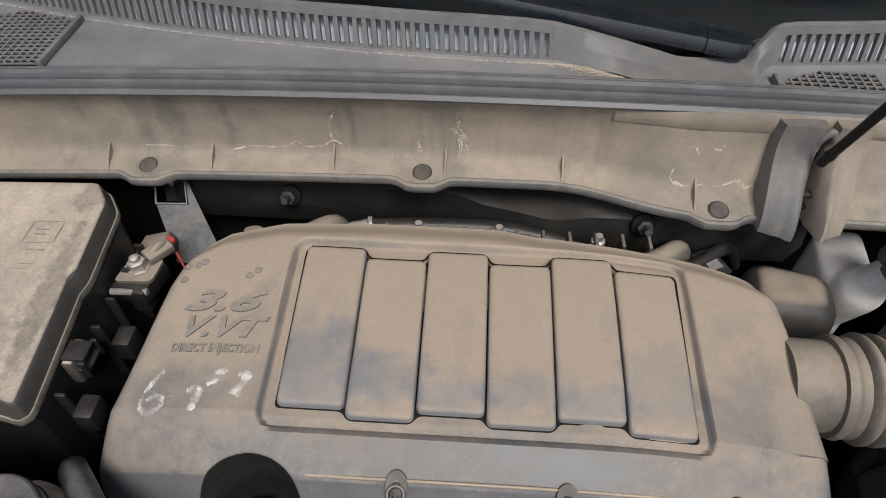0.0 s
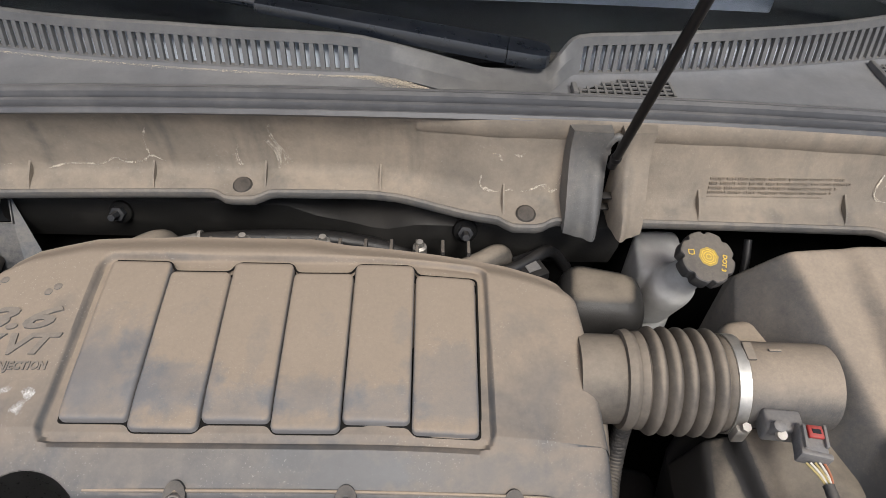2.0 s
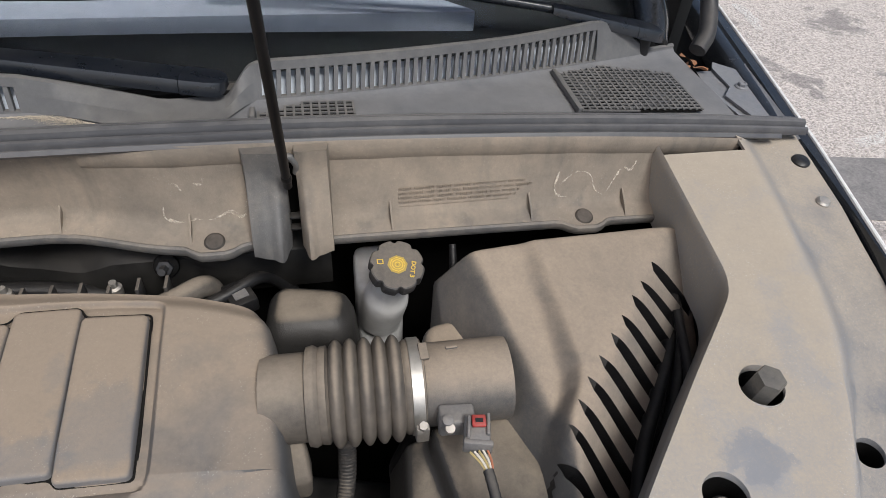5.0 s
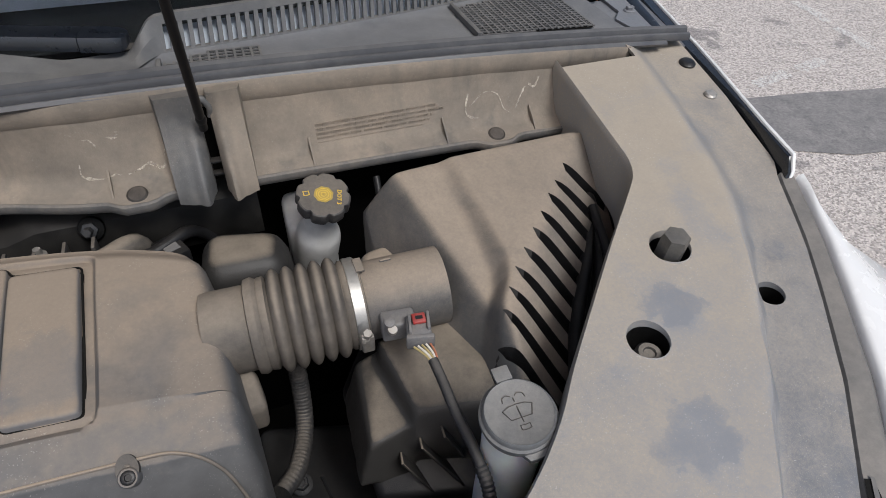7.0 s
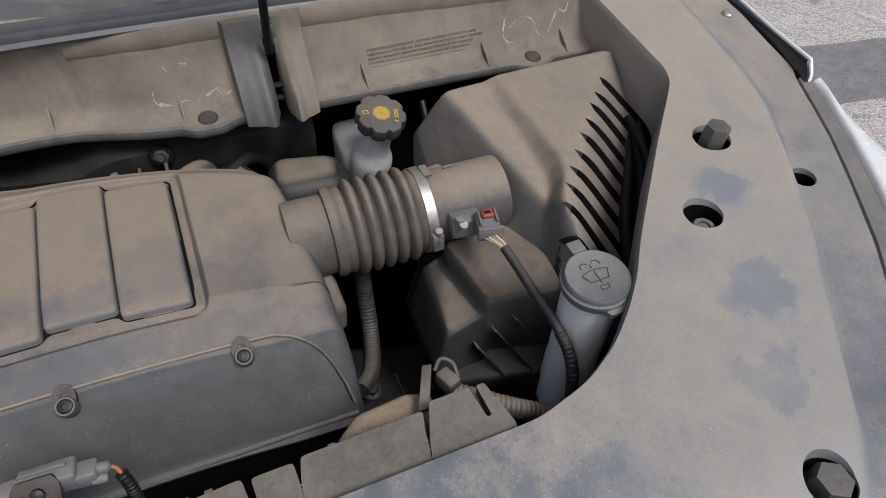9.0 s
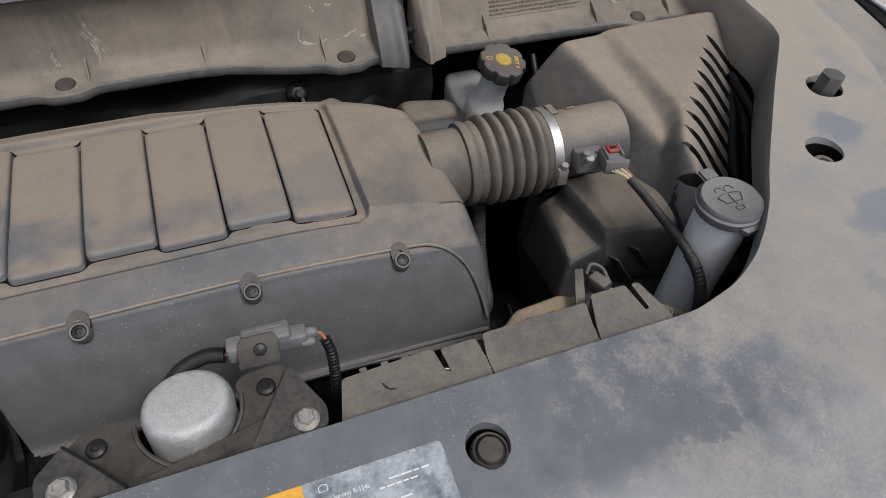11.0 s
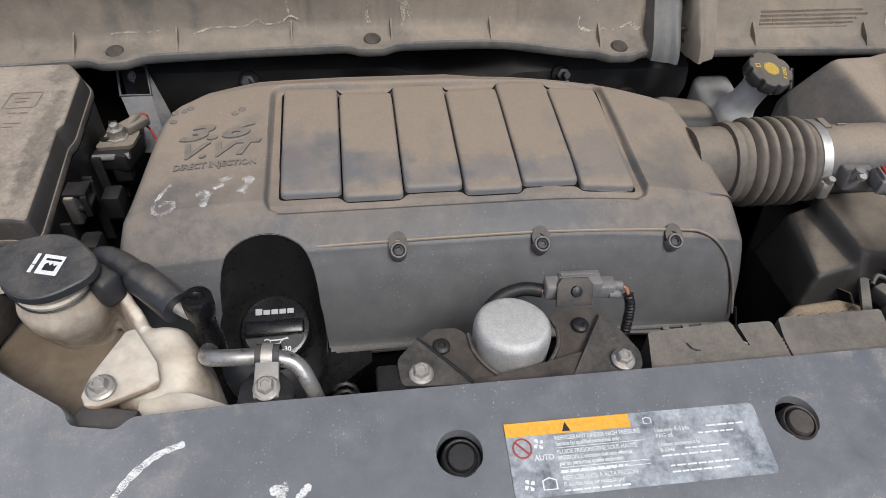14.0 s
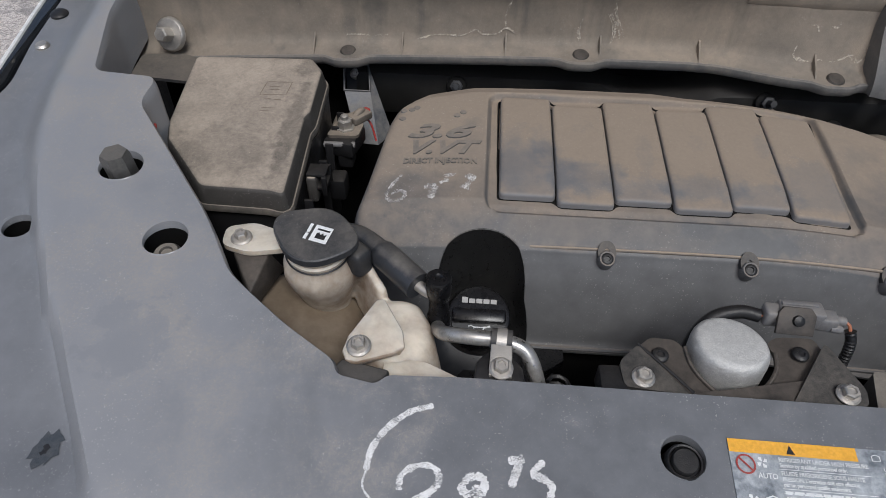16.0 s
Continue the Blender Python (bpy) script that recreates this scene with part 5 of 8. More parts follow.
def wiper(pivot, elbow, tip, nm):
    w = thing("wiper", pivot, "black wiper arm parked along the windshield base", "wiper", "wipers")
    p, e, t = Vector(pivot), Vector(elbow), Vector(tip)
    d = (e - p).normalized()
    s = Vector((0, 0, 1)).cross(d).normalized()
    rings = []
    for u, wd, h in ((0.075, 0.0180, 0.0155), (0.10, 0.0185, 0.016), (0.5, 0.017, 0.015), (0.92, 0.013, 0.012), (1.0, 0.012, 0.010)):
        q = p + d * u * (e - p).length if u > 0 else p + d * u
        rings.append([q + s * (wd * a) + Vector((0, 0, h * b)) for a, b in ((-1, -0.5), (-1, 0.12), (-0.88, 0.36), (-0.6, 0.42), (0.5, 0.50), (0.84, 0.40), (0.96, 0.12), (1, -0.5))])
    part("arm", loft(rings), M_WIPER, w, "", 30)
    ends = []
    for u, k in ((-0.0240, 0.30), (-0.0232, 0.55), (-0.0205, 0.80), (-0.0150, 0.96), (-0.006, 1.04), (0.010, 1.06), (0.0215, 1.06), (0.0222, 1.02)):
        ends.append([p + d * u + s * (0.0182 * k * a) + Vector((0, 0, 0.0160 * min(1.04, 0.5 + 0.55 * k) * b)) for a, b in ((-1, -0.5), (-1, 0.12), (-0.88, 0.36), (-0.6, 0.42), (0.5, 0.50), (0.84, 0.40), (0.96, 0.12), (1, -0.5))])
    part("pivot_cap", loft(ends), M_WIPER, w, "", 30)
    part("pivot", lathe(p - Vector((0, -0.002, 0.045)), (0, 0.1, 1), [(0, 0.012), (0.03, 0.012), (0.04, 0.016)], 20), M_BLACK, w)
    d2 = (t - e).normalized()
    part("link", tube([e - d * 0.02, e + d2 * 0.06, e.lerp(t, 0.6), t], 0.0065, 10, 4), M_WIPER, w)
    part("blade", hull([e + d2 * k + Vector((0, a, b)) for k in (0.05, (t - e).length) for a, b in ((0.016, -0.004), (0.030, -0.004), (0.020, 0.012), (0.026, 0.012))], 0.001), M_RUBBER, w)
    part("blade_rubber", hull([e + d2 * k + Vector((0, a, b)) for k in (0.05, (t - e).length) for a, b in ((0.021, -0.014), (0.025, -0.014), (0.021, -0.003), (0.025, -0.003))]), M_INK, w)
    return w


M_WIPER = surface("satin black wiper paint", (0.010, 0.013, 0.019), 0.30, dust=(0.10, 0.10, 0.105), top=0.06, even=-0.03, patch=0.2, big=16, grit=0.1, bump=0.06, spec=0.8)


def build_wipers():
    wiper((0.150, 0.612, 1.146), (-0.150, 0.666, 1.168), (-0.72, 0.80, 1.185), 1)
    wiper((0.738, 0.738, 1.134), (0.590, 0.744, 1.166), (0.15, 0.800, 1.215), 2)


M_ROD = surface("black painted rod", (0.006, 0.006, 0.007), 0.4, dust=(0.02, 0.02, 0.02), top=0.1, even=0.0, patch=0.1, big=30, grit=0.0, bump=0.05, spec=0.3)


def build_rod():
    r = thing("prop_rod", (0.2312, 0.490, 1.088), "thin black hood prop rod rising from the cowl channel", "prop rod")
    a = Vector((0.2312, 0.490, 1.088))
    d = Vector((-0.001, -0.123, 0.300)).normalized()
    part("rod", lathe(a, d, [(0, 0.0047), (0.93, 0.0044), (0.932, 0.003)], 16), M_ROD, r)
    part("grommet", lathe(a + d * 0.012, d, [(0, 0.0054), (0.002, 0.0058), (0.006, 0.0056), (0.008, 0.005)], 20), M_ROD, r)
    part("grip", lathe(a + d * 0.262, d, [(0, 0.005), (0.003, 0.0075), (0.03, 0.008), (0.034, 0.006)], 20), M_RUBBER, r)


# ---------------------------------------------------------------- engine cover
COVER_BACK = [(-0.42, 0.395), (-0.39, 0.405), (-0.355, 0.432), (-0.30, 0.447), (-0.20, 0.452), (-0.08, 0.452), (-0.04, 0.444), (0.126, 0.428), (0.165, 0.420), (0.20, 0.408)]
COVER_LEFT = [(0.13, -0.402), (0.20, -0.419), (0.235, -0.418), (0.30, -0.408), (0.36, -0.399), (0.405, -0.386), (0.43, -0.362), (0.455, -0.335)]
COVER_RIGHT = [(0.13, 0.213), (0.20, 0.214), (0.30, 0.209), (0.36, 0.204), (0.395, 0.200), (0.415, 0.186), (0.43, 0.160), (0.46, 0.140)]
FRONT = [(0.240, 0.9975), (0.230, 0.9935), (0.218, 0.987), (0.206, 0.980), (0.1975, 0.9745), (0.1945, 0.9715), (0.1925, 0.9675), (0.188, 0.960), (0.180, 0.943), (0.171, 0.918), (0.164, 0.893), (0.160, 0.872), (0.156, 0.868), (0.154, 0.866), (0.155, 0.862)]
PANEL_X0, PITCH = -0.2682, 0.0600


def crown(x):
    return -0.55 * max(0.0, abs(x + 0.14) - 0.12) ** 2


def cover_top(x, y):
    """Height of the engine cover's dusty top."""
    b = interp(COVER_BACK, x)
    u = (y - 0.24) / max(0.05, b - 0.24)
    return 0.9975 + 0.024 * smoothstep(-0.15, 0.95, u) - 0.010 * smoothstep(0.86, 1.0, u) + crown(x)


def panel_ends(i):
    return (0.2485, 0.408) if i % 2 == 0 else (0.2405, 0.3965)


def tray_outlines():
    """The stepped opening round the six panels, and the rounded outer edge of the tray."""
    g = 0.0014
    low, high = [], []
    for i in range(6):
        x0, x1 = PANEL_X0 + PITCH * i, PANEL_X0 + PITCH * (i + 1)
        a = x0 - g if i == 0 else x0 + 0.003
        b = x1 + g if i == 5 else x1 - 0.003
        y0, y1 = panel_ends(i)
        low += [(a, y0 - g), (b, y0 - g)]
        high += [(a, y1 + g), (b, y1 + g)]
    x0, x1 = PANEL_X0 - 0.016, PANEL_X0 + PITCH * 6 + 0.015
    outer = rounded([(x0, 0.2270), (x1, 0.2270), (x1 - 0.001, 0.4215), (x0 + 0.001, 0.4215)], 0.020, 8)
    return rounded(low + high[::-1], 0.0055, 4), outer


def sink_tray(bm):
    """Presses the soft tray into the cover's top."""
    inner, outer = tray_outlines()
    vs = [v for v in bm.verts if v.co.y > 0.222 and v.co.z > 0.97]
    p = np.array([(v.co.x, v.co.y) for v in vs])

    def gap(poly):
        a = np.array(poly)
        b = np.roll(a, -1, 0)
        d = b - a
        best = np.full(len(p), 9.0)
        inside = np.zeros(len(p), bool)
        for q, w in zip(a, d):
            t = np.clip(((p - q) @ w) / max(1e-12, w @ w), 0, 1)
            best = np.minimum(best, np.hypot(*(p - q - t[:, None] * w).T))
            y1 = q[1] + w[1]
            if abs(w[1]) > 1e-9:
                inside ^= ((q[1] > p[:, 1]) != (y1 > p[:, 1])) & (p[:, 0] < w[0] * (p[:, 1] - q[1]) / w[1] + q[0])
        return best, inside
    di, ii = gap(inner)
    do, io = gap(outer)
    f = np.where(ii, 1.0, np.where(io, np.clip(do / 0.0065, 0, 1), 0.0))
    for v, k in zip(vs, f):
        v.co.z -= 0.0082 * k * k * (3 - 2 * k)


def build_engine_cover():
    cov = thing("engine_cover", (-0.1, 0.3, 0.9), "dusty plastic engine cover with six raised panels and marker number", "engine cover")
    us = np.concatenate([np.linspace(0, 0.06, 9)[:-1], np.linspace(0.06, 0.94, 400), np.linspace(0.94, 1, 9)[1:]])
    ts = np.linspace(1, 0, 170)
    bm = bmesh.new()
    rows = []

    def column(u, l, r):
        return float(np.interp(u, [0, 0.18, 0.86, 1], [l, -0.30, 0.118, r]))

    def side_drop(d):
        r = 0.016
        return 0.0 if d >= r else r - math.sqrt(max(0.0, r * r - (r - d) ** 2))

    def row_at(y_of, z_of):
        vs = []
        for u in us:
            xg = column(u, -0.41, 0.21)
            y = y_of(xg)
            l, r = interp(COVER_LEFT, y), interp(COVER_RIGHT, y)
            x = column(u, l, r)
            y = y_of(x)
            d = min(x - l, r - x)
            z = z_of(x, y) - side_drop(d)
            vs.append((x, y, z))
        l, r = vs[0], vs[-1]
        pre = [(l[0] - 0.004, l[1], l[2] - 0.075), (l[0] - 0.002, l[1], l[2] - 0.03)]
        post = [(r[0] + 0.003, r[1], r[2] - 0.03), (r[0] + 0.006, r[1], r[2] - 0.09)]
        return [bm.verts.new(p) for p in pre + vs + post]

    rows.append(row_at(lambda x: interp(COVER_BACK, x) + 0.010, lambda x, y: 0.93 + crown(x)))
    rows.append(row_at(lambda x: interp(COVER_BACK, x) + 0.007, lambda x, y: 0.988 + crown(x)))
    rows.append(row_at(lambda x: interp(COVER_BACK, x) + 0.004, lambda x, y: 1.003 + crown(x)))
    for t in ts:
        rows.append(row_at(lambda x, t=t: 0.24 + (interp(COVER_BACK, x) - 0.24) * t, lambda x, y: cover_top(x, y)))
    dense = []
    for (y0, z0), (y1, z1) in zip(FRONT, FRONT[1:]):
        for k in range(1, 4):
            dense.append((y0 + (y1 - y0) * k / 3, z0 + (z1 - z0) * k / 3))
    for y, z in dense:
        rows.append(row_at(lambda x, y=y: y + 0.014 * max(0.0, (x - 0.13) / 0.08) ** 2 * 0.4, lambda x, yy, z=z, y=y: z + crown(x)))
    n = len(rows[0])
    for a, b in zip(rows, rows[1:]):
        for i in range(n - 1):
            bm.faces.new((a[i], a[i + 1], b[i + 1], b[i]))
    # openings for the tray and the oil filler
    kill = []
    sink_tray(bm)
    inner, outer = tray_outlines()
    for f in bm.faces:
        c = f.calc_center_median()
        if c.y < 0.215 and well_inside(c.x, c.y, c.z):
            kill.append(f)
    bmesh.ops.delete(bm, geom=kill, context="FACES")
    for v in bm.verts:
        if v.is_boundary and 0.160 < v.co.y < 0.222 and abs(v.co.x + 0.2815) < 0.06:
            y = v.co.y
            if y > 0.176:
                du, dv = (v.co.x + 0.2815) / 0.0455, (y - 0.172) / 0.038
                k = 1 / max(0.3, math.hypot(du, dv))
                v.co.x, ny = -0.2815 + 0.0455 * du * k, 0.172 + 0.038 * dv * k
                v.co.z = interp(FRONT[::-1], ny) + crown(v.co.x)
                v.co.y = ny
            else:
                v.co.x = -0.2815 + math.copysign(0.0455 * (1 + 0.25 * max(0, 0.172 - y) / 0.03), v.co.x + 0.2815)
    part("shell", bm, M_COVER, cov, "", 40)
    # near-black sheet and line paint the shade in the gaps round the panels
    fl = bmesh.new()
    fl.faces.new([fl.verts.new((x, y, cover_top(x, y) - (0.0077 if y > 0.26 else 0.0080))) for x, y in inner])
    part("tray_seam", fl, M_GUNK_SHADE, cov, "dark seam under the panels")
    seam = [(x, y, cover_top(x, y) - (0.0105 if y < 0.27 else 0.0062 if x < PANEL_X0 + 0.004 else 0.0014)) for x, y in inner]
    part("panel_seam", tube(seam + seam[:1], 0.0011, 6, 1), M_GUNK_SHADE, cov, "dark seam round the panels")
    # the six raised panels
    for i in range(6):
        x0, x1 = PANEL_X0 + PITCH * i + 0.0007, PANEL_X0 + PITCH * (i + 1) - 0.0007
        y0, y1 = panel_ends(i)
        pb = bmesh.new()
        nx, ny = 16, 40
        grid = []
        for b_ in range(ny + 1):
            row = []
            for a_ in range(nx + 1):
                ua, ub = 0.5 - 0.5 * math.cos(math.pi * a_ / nx), 0.5 - 0.5 * math.cos(math.pi * b_ / ny)
                x, y = x0 + (x1 - x0) * ua, y0 + (y1 - y0) * ub
                # rounded corners in plan
                r = 0.0055
                cx, cy = min(max(x, x0 + r), x1 - r), min(max(y, y0 + r), y1 - r)
                dx, dy = x - cx, y - cy
                if dx and dy:
                    q = max(abs(dx), abs(dy))
                    s = q / math.hypot(dx, dy)
                    x, y = cx + dx * s, cy + dy * s
                d = min(x - x0, x1 - x, y - y0, y1 - y)
                if dx and dy:
                    d = r - math.hypot(x - cx, y - cy)
                rr = 0.0042
                drop = 0.0 if d >= rr else (rr - math.sqrt(max(0, rr * rr - (rr - max(0, d)) ** 2)))
                z = cover_top(x, y) + 0.0030 - drop * 0.95 - 0.0032 * smoothstep(y0 + 0.034, y0, y) * smoothstep(-1, 0.5, 1 - (i % 2) * 0.2)
                row.append(pb.verts.new((x, y, z)))
            grid.append(row)
        for a_, b_ in zip(grid, grid[1:]):
            for k in range(nx):
                pb.faces.new((a_[k], a_[k + 1], b_[k + 1], b_[k]))
        rim = [e for e in pb.edges if len(e.link_faces) == 1]
        ret = bmesh.ops.extrude_edge_only(pb, edges=rim)
        for v in [g for g in ret["geom"] if isinstance(g, bmesh.types.BMVert)]:
            v.co.z -= 0.012
        part("cover_panel", pb, M_PANEL, cov)
    # screws
    for x, y, z in ((-0.159, 0.194, 0.974), (-0.020, 0.192, 0.972), (0.120, 0.193, 0.963)):
        ax = (0, -0.55, 0.83)
        away = Vector(ax).normalized()
        slope = Vector((0, away.z, -away.y))
        # dark ellipse laid over the shell, painted as the shade of a recess
        cup = [Vector((x, y, z)) + Vector((1, 0, 0)) * (0.0090 * math.cos(k * math.tau / 28)) + slope * (0.0122 * math.sin(k * math.tau / 28)) for k in range(28)]
        part("screw_recess", loft([[q - away * 0.004 for q in cup], [q + away * 0.0022 for q in cup], [q * 0.35 + Vector((x, y, z)) * 0.65 + away * 0.0016 for q in cup]], True, False), M_CAPD, cov, "dark screw recess")
        boss = part("screw_boss", lathe((x, y, z - 0.012), ax, [(0, 0.0088), (0.013, 0.0082), (0.0142, 0.0074), (0.014, 0.0060), (0.0105, 0.0057)], 28), M_COVER, cov)
        part("screw", lathe((x, y, z - 0.012), ax, [(0.004, 0.0060), (0.0135, 0.0058), (0.0142, 0.0048), (0.0142, 0.0030), (0.0125, 0.0026)], 16), M_BLACK, boss, "dark cover screw")
    # step line that runs along the screws
    line = [(-0.235, 0.198, 0.9735), (-0.159, 0.1975, 0.9752), (-0.02, 0.1975, 0.9752), (0.12, 0.198, 0.9725 - 0.006), (0.160, 0.197, 0.958), (0.186, 0.188, 0.935), (0.200, 0.175, 0.900), (0.207, 0.165, 0.866)]
    part("trim_bead", tube([(x, y, z - 0.0002) for x, y, z in line], 0.0016, 10, 8), M_TRAY, cov)
    part("trim_bead", tube([(-0.3275, 0.1905, 0.9545), (-0.338, 0.1935, 0.951), (-0.352, 0.190, 0.940), (-0.362, 0.181, 0.920), (-0.366, 0.172, 0.90)], 0.0013, 8, 8), M_TRAY, cov)
    part("bottom_lip", tube([(-0.225, 0.156, 0.868), (-0.10, 0.1565, 0.868), (0.10, 0.158, 0.862), (0.208, 0.163, 0.850)], 0.0026, 8, 8), M_COVER, cov)
    # moulded letters
    def on_top(X, Y, rot=0.0):
        def f(px, py, pz):
            c, s = math.cos(rot), math.sin(rot)
            x, y = X + px * c - py * s, Y + px * s + py * c
            return Vector((x, y, cover_top(x, y) + pz - 0.0004))
        return f
    part("lettering", text_bm("3.6", 0.030, lambda x, y, z: on_top(-0.3735, 0.3330)(x * 1.86, y, z), 0.0022, 0.42, 0.0010), M_EMBOSS, cov, "moulded letters")
    part("lettering", text_bm("V.VT", 0.030, lambda x, y, z: on_top(-0.3725, 0.3075)(x * 1.22, y * 0.92, z), 0.0022, 0.36, 0.0010), M_EMBOSS, cov, "moulded letters")
    part("lettering", text_bm("DIRECT INJECTION", 0.0112, lambda x, y, z: on_top(-0.373, 0.2925)(x * 0.84, y * 0.95, z), 0.0016, 0.0, 0.0004), M_EMBOSS, cov, "moulded letters")
    for k, (x, y) in enumerate(((-0.366, 0.387), (-0.381, 0.381), (-0.381, 0.366), (-0.311, 0.378), (-0.318, 0.372), (-0.372, 0.383))):
        part("dimple", lathe((x, y, cover_top(x, y) - 0.001), (0, 0, 1), [(0, 0.0045), (0.0014, 0.0038), (0.0018, 0.002), (0.0018, 0.001)], 12), M_EMBOSS, cov)
    # marker number
    strokes = [([(-0.372, 0.274), (-0.380, 0.261), (-0.385, 0.245), (-0.379, 0.2355), (-0.371, 0.236), (-0.365, 0.245), (-0.372, 0.251), (-0.380, 0.246)], 0.0034), ([(-0.346, 0.254), (-0.334, 0.259)], 0.0055), ([(-0.335, 0.257), (-0.336, 0.249), (-0.339, 0.238)], 0.0065),
               ([(-0.327, 0.271), (-0.314, 0.275)], 0.0045), ([(-0.330, 0.261), (-0.321, 0.267)], 0.004), ([(-0.304, 0.272), (-0.296, 0.270), (-0.302, 0.258)], 0.006), ([(-0.308, 0.257), (-0.298, 0.253)], 0.005)]
    for k, (pts, w) in enumerate(strokes):
        part("marker_stroke", ribbon(pts, w * 1.15, cover_top, 0.0012, 0.4, 8, 70 + k), M_CHALKF, cov, "white marker stroke")
    return cov


WELL = Vector((-0.2835, 0.165, 0.90))


def well_inside(x, y, z):
    u = (x + 0.2815) / 0.0455
    v = (y - 0.172) / 0.038
    if y > 0.172:
        return u * u + v * v < 1
    return abs(u) < 1 + 0.25 * (0.172 - y) / 0.03


def build_oil_filler():
    well = thing("oil_filler", (-0.283, 0.165, 0.87), "glossy black oil filler neck with a ribbed twist cap", "oil filler cap")
    ax = Vector((0, -0.42, 0.91)).normalized()
    c = Vector((-0.281, 0.170, 0.893))
    a, s, t = frame_of(ax)
    s = Vector((1, 0, 0))
    t = a.cross(s)
    outer, mid, inner, floor = [], [], [], []
    n = 48
    for k in range(n):
        th = k * math.tau / n
        co, si = math.cos(th), math.sin(th)
        inner.append(c + s * 0.041 * co + t * 0.041 * si)
        floor.append(c + s * 0.036 * co + t * 0.036 * si - a * 0.012)
        if si >= 0:
            y = 0.172 + 0.0385 * si
            x = -0.2815 + 0.0462 * co
            z = interp([(q, w) for q, w in reversed(FRONT)], y) + crown(x) + 0.0006
        else:
            y = 0.172 + 0.075 * si
            x = -0.2815 + (0.0462 + 0.020 * (-si)) * co
            z = 0.920 + 0.055 * si + crown(x)
        outer.append(Vector((x, y, z)))
        mid.append(outer[-1].lerp(inner[-1], 0.55) - a * 0.004)
    part("well", loft([[o + Vector((0, 0, -0.02)) for o in outer], outer, mid, inner, floor, [c - a * 0.02 + (f - c) * 0.2 for f in floor]], True, False), M_WELL, well, "", 60)
    part("flange", slab([(-0.335, 0.105), (-0.235, 0.105), (-0.19, 0.14), (-0.19, 0.17), (-0.36, 0.17), (-0.36, 0.12)], 0.855, 0.868), M_GLOSS, well)
    cap = part("cap", lathe(c - a * 0.012, ax, [(0, 0.0335), (0.016, 0.0335), (0.0185, 0.032), (0.0195, 0.029), (0.0195, 0.002)], 48), M_GLOSS, well, "black twist cap")
    top = c + a * 0.0078
    part("cap_grip", box((0, 0, 0), (0.056, 0.015, 0.008), 0.003, m=Matrix.Translation(top + t * -0.001 + a * 0.003) @ Matrix(((s.x, t.x, a.x), (s.y, t.y, a.y), (s.z, t.z, a.z))).to_4x4()), M_GLOSS, cap)

    half = [top + s * 0.0275 * math.cos(k * math.pi / 20) - t * (0.0095 + 0.0165 * math.sin(k * math.pi / 20)) + a * 0.0003 for k in range(21)]
    hb = bmesh.new()
    hb.faces.new([hb.verts.new(q) for q in half])
    part("cap_face", hb, M_CAPF, cap, "dull grey lower face")

    def put(u, v, h):
        return lambda x, y, z: top + s * (u + x) + t * (v + y) + a * (h + z)
    blocks = [(0.0062 * k, 0.0, 0.0062 * k + 0.0052, 0.0068 if k else 0.0088) for k in range(5)]
    part("print_bars", bars_bm(blocks, lambda x, y, z: put(-0.0185, 0.0130, 0.0006)(x * 1.22, y * 0.72, z)), M_RESERV, cap, "pale printed bars")
    part("lettering", text_bm("SAE 5W-30", 0.0066, put(-0.0165, -0.0245, 0.0006), 0.0003, 0, 0.0002), M_WHITE, cap, "white lettering")
    can = [(-0.0105, -0.0125), (-0.0075, -0.0115), (-0.0045, -0.0130), (-0.0045, -0.0165), (0.0045, -0.0165), (0.0055, -0.0140), (0.0115, -0.0110), (0.0125, -0.0120), (0.0065, -0.0125), (0.0030, -0.0130), (-0.0045, -0.0130)]
    bm = tube([top + s * x + t * y + a * 0.0008 for x, y in can], 0.0007, 6, 1)
    part("oil_can_print", bm, M_WHITE, cap)


